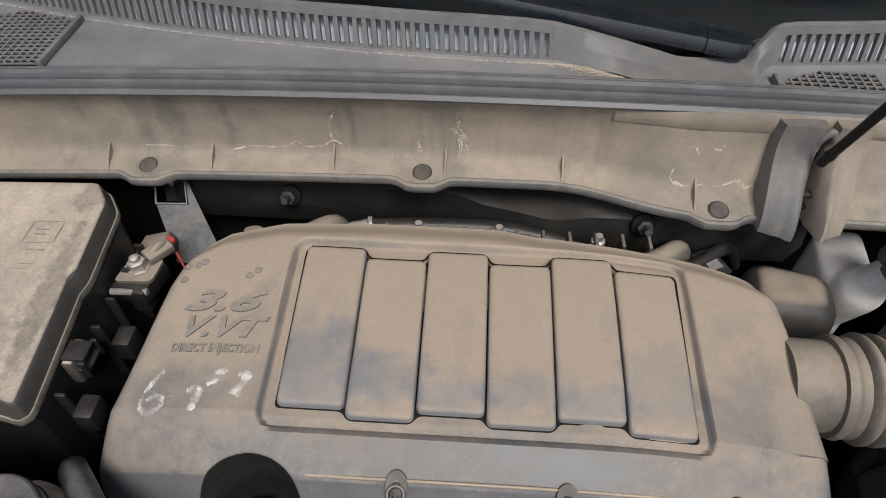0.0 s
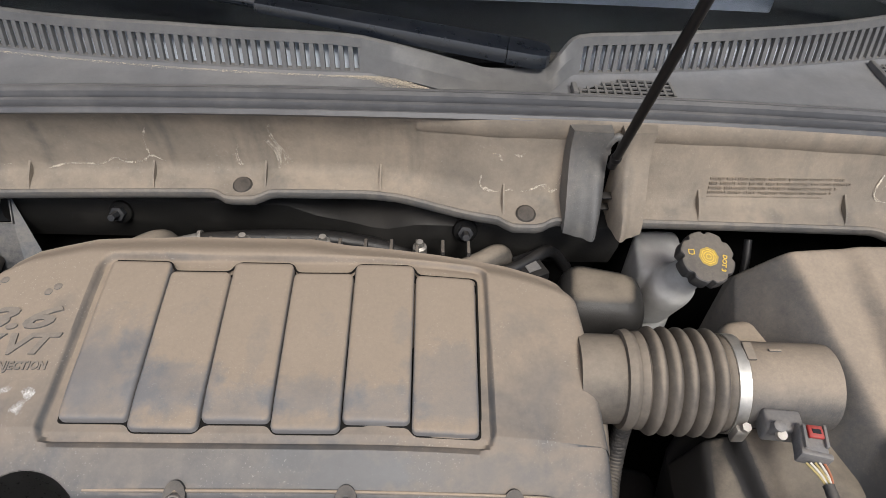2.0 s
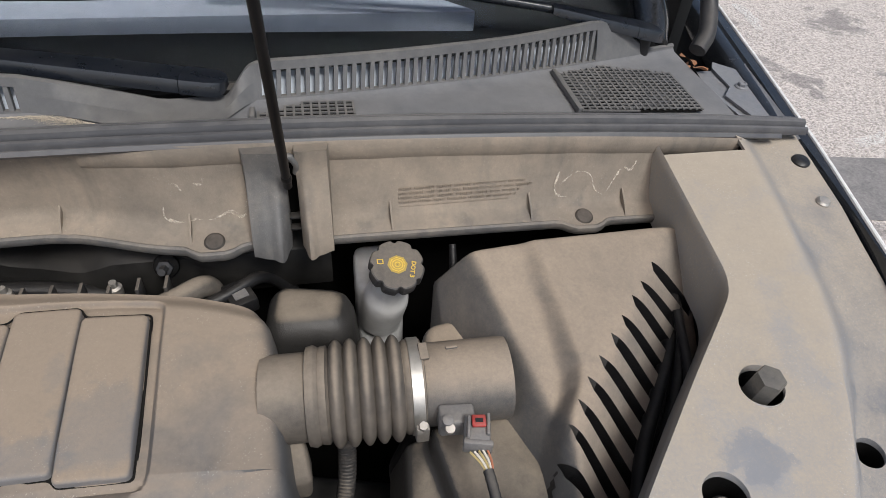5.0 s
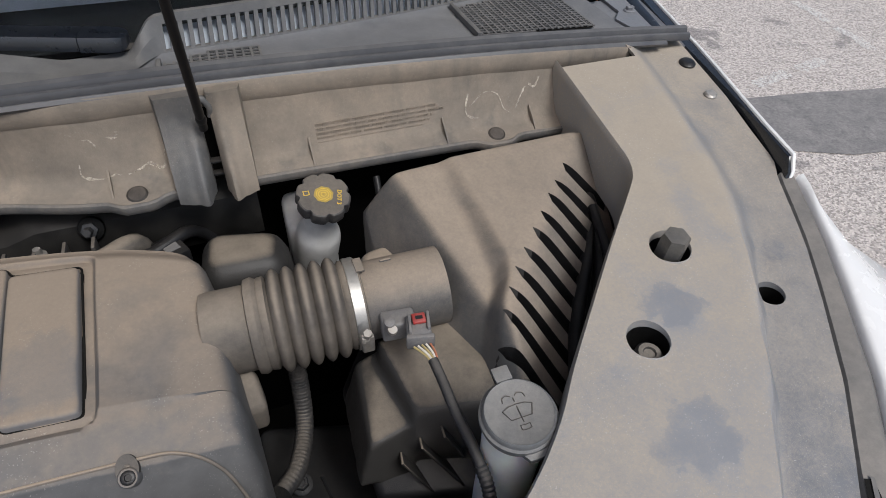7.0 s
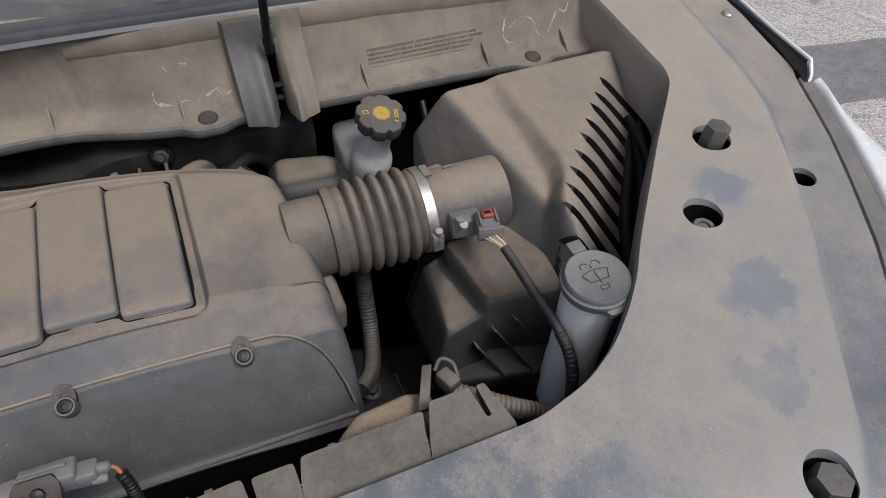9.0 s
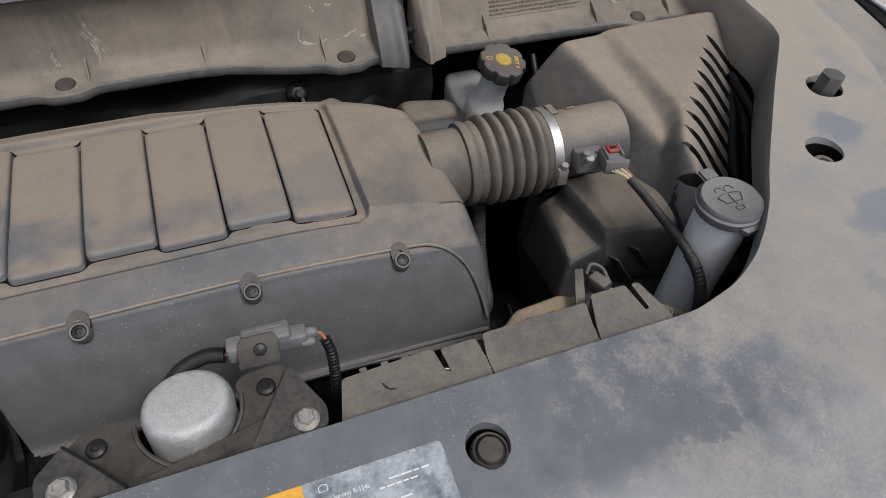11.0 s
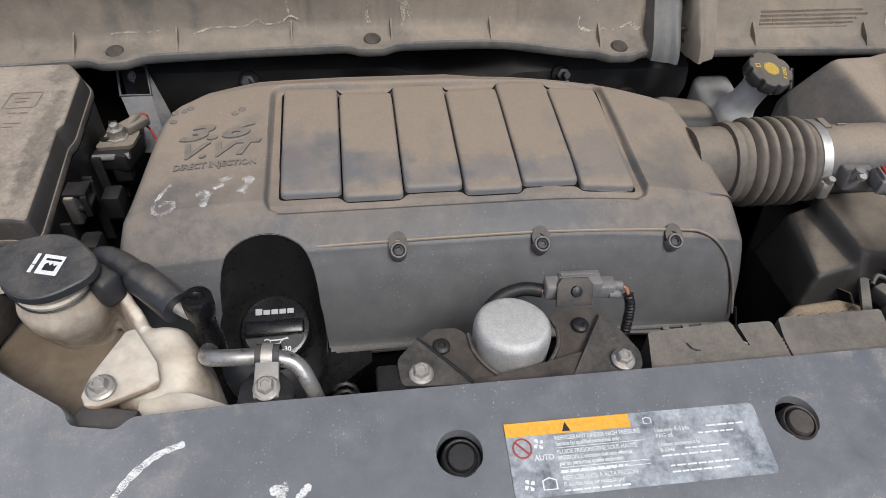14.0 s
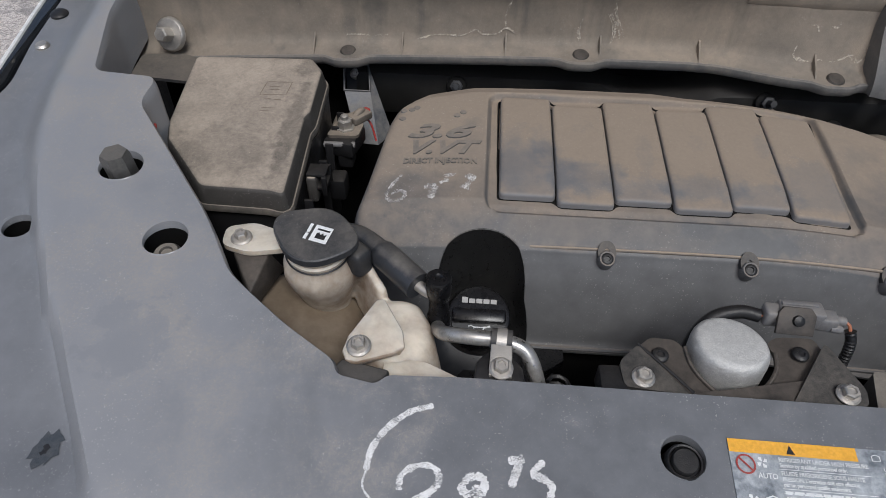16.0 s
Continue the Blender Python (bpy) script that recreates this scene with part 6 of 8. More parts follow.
# ---------------------------------------------------------------- intake: neck, boot, duct
def build_intake():
    t = thing("intake_boot", (0.29, 0.318, 0.90), "dusty ribbed rubber intake boot with a steel hose clamp", "air intake hose")
    p0, p1 = Vector((0.196, 0.3235, 0.953)), Vector((0.352, 0.3165, 0.956))
    ax = (p1 - p0).normalized()
    L = (p1 - p0).length
    part("throttle_neck", lathe(p0 - ax * 0.004, ax, [(0, 0.044), (0.046, 0.0440), (0.048, 0.043)], 40), M_BOOT, t)
    prof = [(0.038, 0.044), (0.039, 0.0485), (0.0455, 0.0500), (0.0475, 0.0490), (0.0505, 0.0470), (0.052, 0.0480), (0.058, 0.0485), (0.0595, 0.0460)]
    x = 0.0605
    for k in range(5):
        w = 0.0143
        for j in range(9):
            u = j / 8
            prof.append((x + w * u, 0.0450 + 0.0085 * math.sin(math.pi * u) ** 0.8))
        x += w
    prof += [(x + 0.001, 0.0455), (x + 0.003, 0.0475), (x + 0.020, 0.0470), (x + 0.021, 0.042)]
    part("bellows", lathe(p0, ax, prof, 56), M_BOOT, t, "", 50)
    q = p0 + ax * (x + 0.0065)
    clamp = part("hose_clamp", lathe(q, ax, [(0, 0.0478), (0.0005, 0.0490), (0.0115, 0.0490), (0.012, 0.0478)], 48, False), M_BRIGHT, t, "bright steel hose clamp")
    sc = q + ax * 0.006 + Vector((0, -math.cos(radians(-6)), math.sin(radians(-6)))) * 0.0515
    part("clamp_housing", box(sc, (0.013, 0.008, 0.022), 0.002), M_STEEL, clamp)
    part("clamp_screw", lathe(sc + Vector((0, -0.003, 0.018)), (0, 0.3, -1), [(0, 0.0045), (0.006, 0.0045), (0.0062, 0.0025), (0.03, 0.0025)], 6), M_STEEL, clamp)
    part("clamp_tail", box(q + ax * 0.014 + Vector((0, 0.005, 0.0487)), (0.009, 0.02, 0.003), 0.001), M_BOOT, clamp)
    duct = thing("intake_duct", (0.40, 0.314, 0.90), "dusty round plastic air duct with flow sensor", "air duct")
    part("pipe", lathe(p0 + ax * (x + 0.012), ax, [(0, 0.0405), (0.010, 0.0412), (0.012, 0.0420), (0.095, 0.0424)], 48, False), M_AIRBOX, duct)
    for k, (dy, dz) in enumerate(((0.012, 0.0412),)):
        part("rib", box((0.378, 0.3155 + dy, 0.956 + dz), (0.022 if k else 0.012, 0.003, 0.004), 0.0008), M_AIRBOX, duct)
    sens = part("flow_sensor", soften(box((0.372, 0.266, 0.966), (0.034, 0.022, 0.024), 0.003, -6), 0.001), M_CONN, duct, "dark flow sensor housing")
    part("sensor_post", lathe((0.361, 0.258, 0.972), (0, -0.2, 1), [(0, 0.0055), (0.014, 0.0055), (0.015, 0.004)], 14), M_CONN, sens)
    part("sensor_screw", lathe((0.362, 0.250, 0.978), (0, -0.4, 1), [(0, 0.005), (0.004, 0.0045), (0.004, 0.002)], 12), M_STEEL, sens)
    plug = part("plug", soften(box((0.386, 0.243, 0.977), (0.024, 0.030, 0.018), 0.003, -14), 0.0008), M_CONN, duct, "grey connector plug")
    part("locking_tab", soften(box((0.388, 0.248, 0.9885), (0.013, 0.012, 0.004), 0.001, -8), 0.0006), M_RED, plug, "red locking tab")
    part("tab_slot", box((0.388, 0.2475, 0.9908), (0.007, 0.004, 0.001), 0, -8), M_INK, plug)
    for q in (-1, 1):
        part("plug_rail", box((0.387 + q * 0.0092, 0.244, 0.987), (0.003, 0.022, 0.005), 0.001, -14), M_CONN, plug)
    part("plug_collar", box((0.3835, 0.229, 0.978), (0.027, 0.006, 0.017), 0.002, -14), M_CONN, plug)
    for k, m in enumerate((M_WIRE_Y, M_WIRE_W, M_WIRE_Y, M_WIRE_W, M_WIRE_O)):
        x = 0.3755 + 0.0040 * k
        part("wire", tube([(x, 0.225, 0.977), (0.383 + 0.0025 * k, 0.213, 0.976), (0.3875 + 0.0008 * k, 0.200, 0.974)], 0.0011, 6, 4), m, plug)
    har = thing("sensor_harness", (0.39, 0.14, 0.95), "taped black wiring harness running from the flow sensor", "wiring harness")
    part("sleeve", tube([(0.388, 0.206, 0.975), (0.389, 0.185, 0.972), (0.390, 0.150, 0.966), (0.394, 0.118, 0.957), (0.395, 0.090, 0.944), (0.392, 0.072, 0.925), (0.388, 0.06, 0.89)], 0.0049, 12, 10, 0.03, 0.007), M_RUBBER, har)
    part("corrugated_sleeve", tube([(0.3947, 0.105, 0.9520), (0.3955, 0.090, 0.944), (0.3935, 0.075, 0.930), (0.390, 0.065, 0.905)], 0.0058, 12, 8, 0.07, 0.004), M_RUBBER, har)
    # resonator behind the neck
    res = thing("resonator", (0.235, 0.42, 0.92), "dusty rounded plastic resonator chamber behind intake neck", "resonator")
    cham = hull([(0.190, 0.402, 0.966), (0.284, 0.398, 0.960), (0.290, 0.460, 0.966), (0.200, 0.474, 0.972), (0.186, 0.392, 0.86), (0.296, 0.388, 0.86), (0.300, 0.468, 0.86), (0.190, 0.48, 0.86)], 0.024, 6, 15)
    part("chamber", cham, M_AIRLOW, res, "", 70)
    part("lower_tab", hull([(0.205, 0.300, 0.925), (0.228, 0.295, 0.925), (0.232, 0.262, 0.895), (0.205, 0.262, 0.895), (0.205, 0.30, 0.87), (0.23, 0.30, 0.87), (0.23, 0.262, 0.86), (0.205, 0.262, 0.86)], 0.006, 3, 15), M_BOOT, res)


# ---------------------------------------------------------------- air filter box
TIPS = [(0.6152, 0.3884, 1.0268), (0.5935, 0.3660, 1.0235), (0.5775, 0.3500, 1.0190), (0.5580, 0.3290, 1.0160), (0.5399, 0.3105, 1.0123), (0.5195, 0.2890, 1.0110), (0.5010, 0.2695, 1.0085), (0.4850, 0.2495, 1.0020), (0.4704, 0.2302, 0.9917), (0.4592, 0.2101, 0.9795)]


def soft_min(values, k):
    """The least of some heights, with rounded meeting edges."""
    low = min(values)
    return low - k * math.log(sum(math.exp((low - v) / k) for v in values))


def airbox_top(x, y):
    """Height of the moulded air box lid: plateau, lower shelf beside it, and the faces that fall away."""
    plateau = 1.0115 + 0.03 * (x - 0.53) + 0.20 * (y - 0.32)
    shelf = 0.977 - 0.08 * (x - 0.47) + 0.285 * (y - 0.263)
    step = smoothstep(-0.013, 0.013, x - interp([(0.19, 0.443), (0.21, 0.450), (0.24, 0.466), (0.265, 0.482), (0.285, 0.4885), (0.32, 0.4875), (0.43, 0.481)], y))
    top = shelf + (plateau - shelf) * step
    edge = 0.428 + 0.25 * (0.40 - y)
    beyond = ((x - 0.461) * 0.176 - (y - 0.209) * 0.151) / 0.2319
    back = 0.436 - 0.12 * max(0.0, 0.468 - x)
    faces = [top + 0.003, top + 2.2 * (x - edge) + 0.008, plateau - 1.05 * beyond + 0.006, 0.996 + 1.5 * (y - 0.205) + 0.30 * (x - 0.46), 1.034 + 3.0 * (back - y)]
    return max(0.872, soft_min(faces, 0.0065))


def build_airbox():
    ab = thing("air_filter_box", (0.5, 0.28, 0.86), "dusty wedge-shaped air filter housing with a row of ribs", "air filter box")
    tips = TIPS
    r0, r1 = Vector((0.655, 0.375, 0.985)), Vector((0.500, 0.150, 0.932))
    n = len(tips)
    xs, ys = np.linspace(0.385, 0.672, 116), np.linspace(0.120, 0.452, 134)
    bm = bmesh.new()
    top = [[bm.verts.new((x, y, airbox_top(x, y))) for x in xs] for y in ys]
    low = [[bm.verts.new((x, y, 0.862)) for x in xs] for y in ys]
    nx, ny = len(xs), len(ys)
    for j in range(ny - 1):
        for i in range(nx - 1):
            bm.faces.new((top[j][i], top[j][i + 1], top[j + 1][i + 1], top[j + 1][i]))
            bm.faces.new((low[j][i], low[j + 1][i], low[j + 1][i + 1], low[j][i + 1]))
    for j in range(ny - 1):
        bm.faces.new((top[j][0], top[j + 1][0], low[j + 1][0], low[j][0]))
        bm.faces.new((top[j][-1], low[j][-1], low[j + 1][-1], top[j + 1][-1]))
    for i in range(nx - 1):
        bm.faces.new((top[0][i], low[0][i], low[0][i + 1], top[0][i + 1]))
        bm.faces.new((top[-1][i], top[-1][i + 1], low[-1][i + 1], low[-1][i]))
    me = bpy.data.meshes.new("lid")
    bm.to_mesh(me)
    bm.free()
    # slots that run from a pointed tip down to the rim
    prisms = []
    for k in range(n):
        T = Vector(tips[k])
        T2 = Vector(tips[k + 1]) if k < n - 1 else T + (T - Vector(tips[k - 1])) * 0.8
        R = r0.lerp(r1, k / (n - 1)) + Vector((0.012, -0.006, 0))
        R2 = r0.lerp(r1, (k + 1) / (n - 1)) + Vector((0.012, -0.006, 0))
        side = []
        for v, w in ((-0.02, 0.03), (0.10, 0.34), (0.25, 0.44), (0.50, 0.48), (0.80, 0.48), (1.1, 0.48)):
            p = T.lerp(R, v)
            side.append((p, p + (T2.lerp(R2, v) - p) * w))
        outline = [a for a, _ in side] + [b for _, b in reversed(side)]
        prisms.append(loft([[(p.x, p.y, p.z - 0.060) for p in outline], [(p.x, p.y, p.z + 0.05) for p in outline]]))
    me = cut_away(me, [join(*prisms)])
    bm = bmesh.new()
    bm.from_mesh(me)
    # what lies outside the lid's own foot falls away
    bmesh.ops.delete(bm, geom=[f for f in bm.faces if f.calc_center_median().z < 0.8735], context="FACES")
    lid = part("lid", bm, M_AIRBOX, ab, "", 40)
    # steep faces past the rib tips go black to paint the slots' shade
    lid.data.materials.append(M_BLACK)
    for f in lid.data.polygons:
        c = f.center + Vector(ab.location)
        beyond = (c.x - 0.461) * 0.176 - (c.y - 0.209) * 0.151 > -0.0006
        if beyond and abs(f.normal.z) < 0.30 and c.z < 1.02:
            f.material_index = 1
    main = hull([(0.352, 0.285, 0.930), (0.47, 0.285, 0.934), (0.47, 0.20, 0.928), (0.445, 0.180, 0.916), (0.368, 0.200, 0.910), (0.348, 0.275, 0.84), (0.345, 0.185, 0.85), (0.46, 0.150, 0.85), (0.47, 0.28, 0.84), (0.36, 0.178, 0.878), (0.45, 0.158, 0.880)])
    step = hull([(0.328, 0.285, 0.900), (0.355, 0.285, 0.912), (0.362, 0.195, 0.895), (0.318, 0.190, 0.886), (0.31, 0.29, 0.83), (0.36, 0.29, 0.83), (0.36, 0.172, 0.84), (0.30, 0.175, 0.84)])
    low_bm = fuse([main, step], 0.0030, 14)
    part("front_housing", low_bm, M_AIRLOW, ab, "", 80)
    back_lobe = hull([(0.352, 0.345, 0.948), (0.42, 0.36, 0.952), (0.42, 0.405, 0.956), (0.366, 0.40, 0.952), (0.348, 0.35, 0.86), (0.42, 0.35, 0.86), (0.42, 0.41, 0.86), (0.36, 0.41, 0.86)], 0.014, 5, 15)
    part("back_lobe", back_lobe, M_AIRBOX, ab, "", 60)
    base = hull([(0.31, 0.30, 0.838), (0.315, 0.16, 0.838), (0.45, 0.125, 0.838), (0.66, 0.40, 0.93), (0.41, 0.42, 0.90), (0.33, 0.29, 0.70), (0.33, 0.17, 0.70), (0.46, 0.14, 0.70), (0.65, 0.40, 0.70), (0.42, 0.42, 0.70)], 0.008, 2, 16)
    part("lower_box", base, M_BLACK, ab, "black lower half")
    part("rim", tube([r0 + Vector((0.004, 0.02, -0.008)), r0.lerp(r1, 0.3) + Vector((0.006, 0, -0.010)), r0.lerp(r1, 0.7) + Vector((0.006, 0, -0.010)), r1 + Vector((0.006, -0.03, -0.014))], 0.008, 10, 6), M_BLACK, ab)
    for t_, b_ in (((0.343, 0.165, 0.880), (0.389, 0.138, 0.801)), ((0.363, 0.165, 0.897), (0.412, 0.138, 0.819)), ((0.385, 0.163, 0.908), (0.402, 0.150, 0.880))):
        q = [Vector(t_), Vector(b_)]
        d, up, dn = Vector((0.0014, 0, 0)), Vector((0, 0.0, 0.003)), Vector((0.01, 0.05, -0.03))
        part("front_fin", hull([p + e + w for p in q for e in (d, -d) for w in (up, dn)], 0.0006, 1), M_RIB, ab)


M_CAPF = surface("dull cap face", (0.035, 0.037, 0.039), 0.4, dust=(0.14, 0.13, 0.11), top=0.1, even=0.0, patch=0.3, big=50)
M_TRAY = surface("tan dusty tray", (0.12, 0.11, 0.10), 0.6, dust=(0.37, 0.28, 0.19), top=0.6, even=0.25, patch=0.3, big=14)
M_AIRLOW = surface("airbox front plastic", (0.026, 0.025, 0.024), 0.5, dust=(0.30, 0.24, 0.17), top=0.66, even=-0.12, patch=0.35, big=9, flat=0.80)
M_RIB = surface("dusty rib plastic", (0.022, 0.021, 0.020), 0.6, dust=(0.325, 0.255, 0.18), top=0.95, even=-0.10, flat=0.62, patch=0.3, big=14)


# ---------------------------------------------------------------- brake reservoir and washer neck
def scallop(at, axis, r, h, lobes, depth, m, parent, name, seg=96, label=""):
    a, s, t = frame_of(axis)
    at = Vector(at)
    rings = []
    for d, f, dp in ((0.0, 0.985, 1.0), (h * 0.1, 1.0, 1.0), (h * 0.82, 1.0, 1.0), (h * 0.95, 0.975, 0.9), (h, 0.93, 0.7), (h, 0.05, 0.0)):
        ring = []
        for k in range(seg):
            th = k * math.tau / seg
            w = max(0.0, math.cos(lobes * th)) ** 3
            rr = r * f * (1 - depth * dp * w)
            ring.append(at + a * d + (s * math.cos(th) + t * math.sin(th)) * rr)
        rings.append(ring)
    return part(name, loft(rings), m, parent, label, 30)


def build_brake_reservoir():
    br = thing("brake_fluid_reservoir", (0.325, 0.45, 0.86), "frosted white brake fluid reservoir with dark scalloped cap", "fluid reservoir")
    ax = Vector((0.10, -0.33, 0.94)).normalized()
    c = Vector((0.3385, 0.431, 1.0175))
    t1 = hull([(0.296, 0.470, 0.946), (0.296, 0.535, 0.960), (0.354, 0.535, 0.960), (0.354, 0.470, 0.946), (0.296, 0.46, 0.80), (0.354, 0.46, 0.80), (0.354, 0.53, 0.80), (0.296, 0.53, 0.80)], 0.012, 4, 16)
    t2 = lathe(c - ax * 0.150, ax, [(0, 0.0275), (0.060, 0.0275), (0.072, 0.0262), (0.080, 0.0225), (0.088, 0.0198), (0.100, 0.0190), (0.130, 0.0190), (0.137, 0.0190)], 36)
    part("tank", fuse([t1, t2], 0.0030, 6), M_RESERV, br, "", 80)
    part("neck", lathe(c - ax * 0.024, ax, [(0, 0.0205), (0.001, 0.0235), (0.005, 0.0240), (0.010, 0.0240)], 36), M_RESERV, br)
    cap = scallop(c - ax * 0.016, ax, 0.0305, 0.016, 8, 0.125, M_CAPD, br, "cap", label="dark scalloped screw cap")
    a = ax
    s = (Vector((1, 0, 0)) - a * a.x).normalized()
    t = a.cross(s)
    for rr in ((0.0088, 0.0078), (0.0062, 0.0050), (0.0034, 0.0022)):
        n = 8 if rr[0] > 0.008 else 24
        part("ring_print", loft([[c + a * 0.0005 + (s * math.cos(k * math.tau / n) + t * math.sin(k * math.tau / n)) * q for k in range(n)] for q in rr], True, False), M_YELLOW, cap)
    part("octagon_print", loft([[c + a * 0.0003 + (s * math.cos(k * math.tau / 8) + t * math.sin(k * math.tau / 8)) * q for k in range(8)] for q in (0.0112, 0.0002)], True, False), M_YELLOWD, cap)
    rot = radians(-105)
    u, v = s * math.cos(rot) + t * math.sin(rot), -s * math.sin(rot) + t * math.cos(rot)
    part("lettering", text_bm("DOT 3", 0.0068, lambda x, y, z: c + a * (0.0004 + z) + s * 0.0165 + t * 0.0035 + u * x + v * y, 0.0003, 0, 0.0002), M_YELLOW, cap, "yellow lettering")
    o = c - s * 0.0185 + t * 0.0045 + a * 0.0006
    part("book_print", loft([[o + s * x * q + t * y * q for x, y in ((-0.0035, -0.003), (0, -0.0035), (0.0035, -0.003), (0.0035, 0.003), (0, 0.0025), (-0.0035, 0.003))] for q in (1, 0.7)], True, False), M_YELLOW, cap)


M_YELLOWD = surface("dull yellow print", (0.38, 0.27, 0.06), 0.6, dust=(0.2, 0.16, 0.11), top=0.0, even=0.1, patch=0.3, big=60)


def build_washer():
    w = thing("washer_bottle", (0.44, 0.125, 0.78), "bluish washer fluid filler neck with a grey hinged cap", "washer reservoir")
    ax = Vector((-0.04, -0.10, 0.99)).normalized()
    c = Vector((0.4255, 0.108, 1.014))
    part("neck", lathe(c - ax * 0.22, ax, [(0, 0.0275), (0.075, 0.0270), (0.085, 0.0268), (0.095, 0.0262), (0.17, 0.0272), (0.198, 0.0275), (0.203, 0.0285), (0.207, 0.027), (0.21, 0.025)], 40), M_WASHER, w)
    cap = part("cap", lathe(c - ax * 0.013, ax, [(0, 0.0300), (0.002, 0.0325), (0.006, 0.0325), (0.0075, 0.0305), (0.0115, 0.0298), (0.0128, 0.0285), (0.0115, 0.0268), (0.0112, 0.001)], 48), M_CAP, w, "grey flip cap")
    a = ax
    s = (Vector((1, 0, 0)) - a * a.x).normalized()
    t = a.cross(s)
    part("cap_tab", box((0, 0, 0), (0.015, 0.014, 0.004), 0.0012, m=Matrix.Translation(c + t * 0.036 - a * 0.002) @ Matrix(((s.x, t.x, a.x), (s.y, t.y, a.y), (s.z, t.z, a.z))).to_4x4()), M_CAP, cap)
    part("cap_skirt", loft([[c - a * d + (s * math.cos(k * math.tau / 40) + t * math.sin(k * math.tau / 40)) * (0.031 + (0.006 if math.sin(k * math.tau / 40) < -0.2 and math.cos(k * math.tau / 40) > -0.3 else 0) * f) for k in range(40)] for d, f in ((0.016, 1.0), (0.011, 1.0), (0.009, 0.0))], True, False), M_CAP, cap)
    top = c - a * 0.0010

    def stroke(pts, r=0.00045):
        return tube([top + s * x + t * y for x, y in pts], r, 6, 1)
    part("symbol", stroke([(-0.013, 0.004), (-0.009, -0.005), (0.009, -0.005), (0.013, 0.004), (0.007, 0.0065), (0, 0.0072), (-0.007, 0.0065), (-0.013, 0.004)]), M_CAPD, cap)
    part("symbol", stroke([(0, 0.013), (0, 0.0095)]), M_CAPD, cap)
    part("symbol", stroke([(0, 0.0055), (0, -0.009)]), M_CAPD, cap)
    for q in (-1, 1):
        part("symbol", stroke([(q * 0.002, 0.0145), (q * 0.005, 0.0165), (q * 0.009, 0.015), (q * 0.010, 0.011)]), M_CAPD, cap)
    part("symbol", stroke([(-0.004, -0.015), (-0.004, -0.011), (0, -0.0115), (0.004, -0.011), (0.004, -0.015), (0, -0.0155), (-0.004, -0.015)]), M_CAPD, cap)


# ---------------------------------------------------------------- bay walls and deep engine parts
# mid-grey metal taken down to near-black: shade behind the cover as colour
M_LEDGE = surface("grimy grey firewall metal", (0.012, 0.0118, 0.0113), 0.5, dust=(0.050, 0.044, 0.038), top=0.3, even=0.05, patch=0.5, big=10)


def build_bay():
    bay = thing("engine_bay", (0, 0.3, 0.5), "dark grimy engine bay walls below the parts", "engine bay", kind="structure")
    # bay walls are near-black: the deep shade of the bay is in their colour
    part("bay_floor", box((0, 0.25, 0.42), (1.66, 1.1, 0.02)), M_GUNK_SHADE, bay)
    part("bay_rear", box((0, 0.60, 0.75), (1.56, 0.02, 0.64)), M_GUNK_SHADE, bay)
    part("bay_front", box((0, -0.10, 0.68), (1.3, 0.02, 0.5)), M_GUNK_SHADE, bay)
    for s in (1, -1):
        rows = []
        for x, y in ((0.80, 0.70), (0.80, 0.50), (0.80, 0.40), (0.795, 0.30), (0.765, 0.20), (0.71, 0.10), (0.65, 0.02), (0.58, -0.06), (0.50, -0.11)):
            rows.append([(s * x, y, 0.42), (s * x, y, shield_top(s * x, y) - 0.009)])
        part("bay_side", loft(rows, False, False), M_GUNK_SHADE, bay)
    rows = []
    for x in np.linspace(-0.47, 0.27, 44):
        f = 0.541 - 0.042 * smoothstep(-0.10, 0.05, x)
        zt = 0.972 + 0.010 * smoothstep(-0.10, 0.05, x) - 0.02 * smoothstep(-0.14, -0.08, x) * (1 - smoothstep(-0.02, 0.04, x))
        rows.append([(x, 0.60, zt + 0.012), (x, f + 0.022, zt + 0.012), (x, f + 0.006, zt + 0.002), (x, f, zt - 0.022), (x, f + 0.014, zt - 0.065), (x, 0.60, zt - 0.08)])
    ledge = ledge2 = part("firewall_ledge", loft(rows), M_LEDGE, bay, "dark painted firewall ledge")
    for x, y, z, p in ((-0.326, 0.541, 0.962, ledge), (0.087, 0.501, 0.980, ledge2)):
        # washer and stud are darkened in colour for the shadow they stand in
        part("stud_washer", lathe((x, y, z), (0, -0.9, 0.45), [(0, 0.0145), (0.003, 0.0135), (0.005, 0.009)], 24), M_GUNK_SHADE, p)
        part("stud", lathe((x, y, z), (0, -0.9, 0.45), [(0, 0.009), (0.012, 0.009), (0.013, 0.005), (0.026, 0.0045)], 6), M_DARK, p)


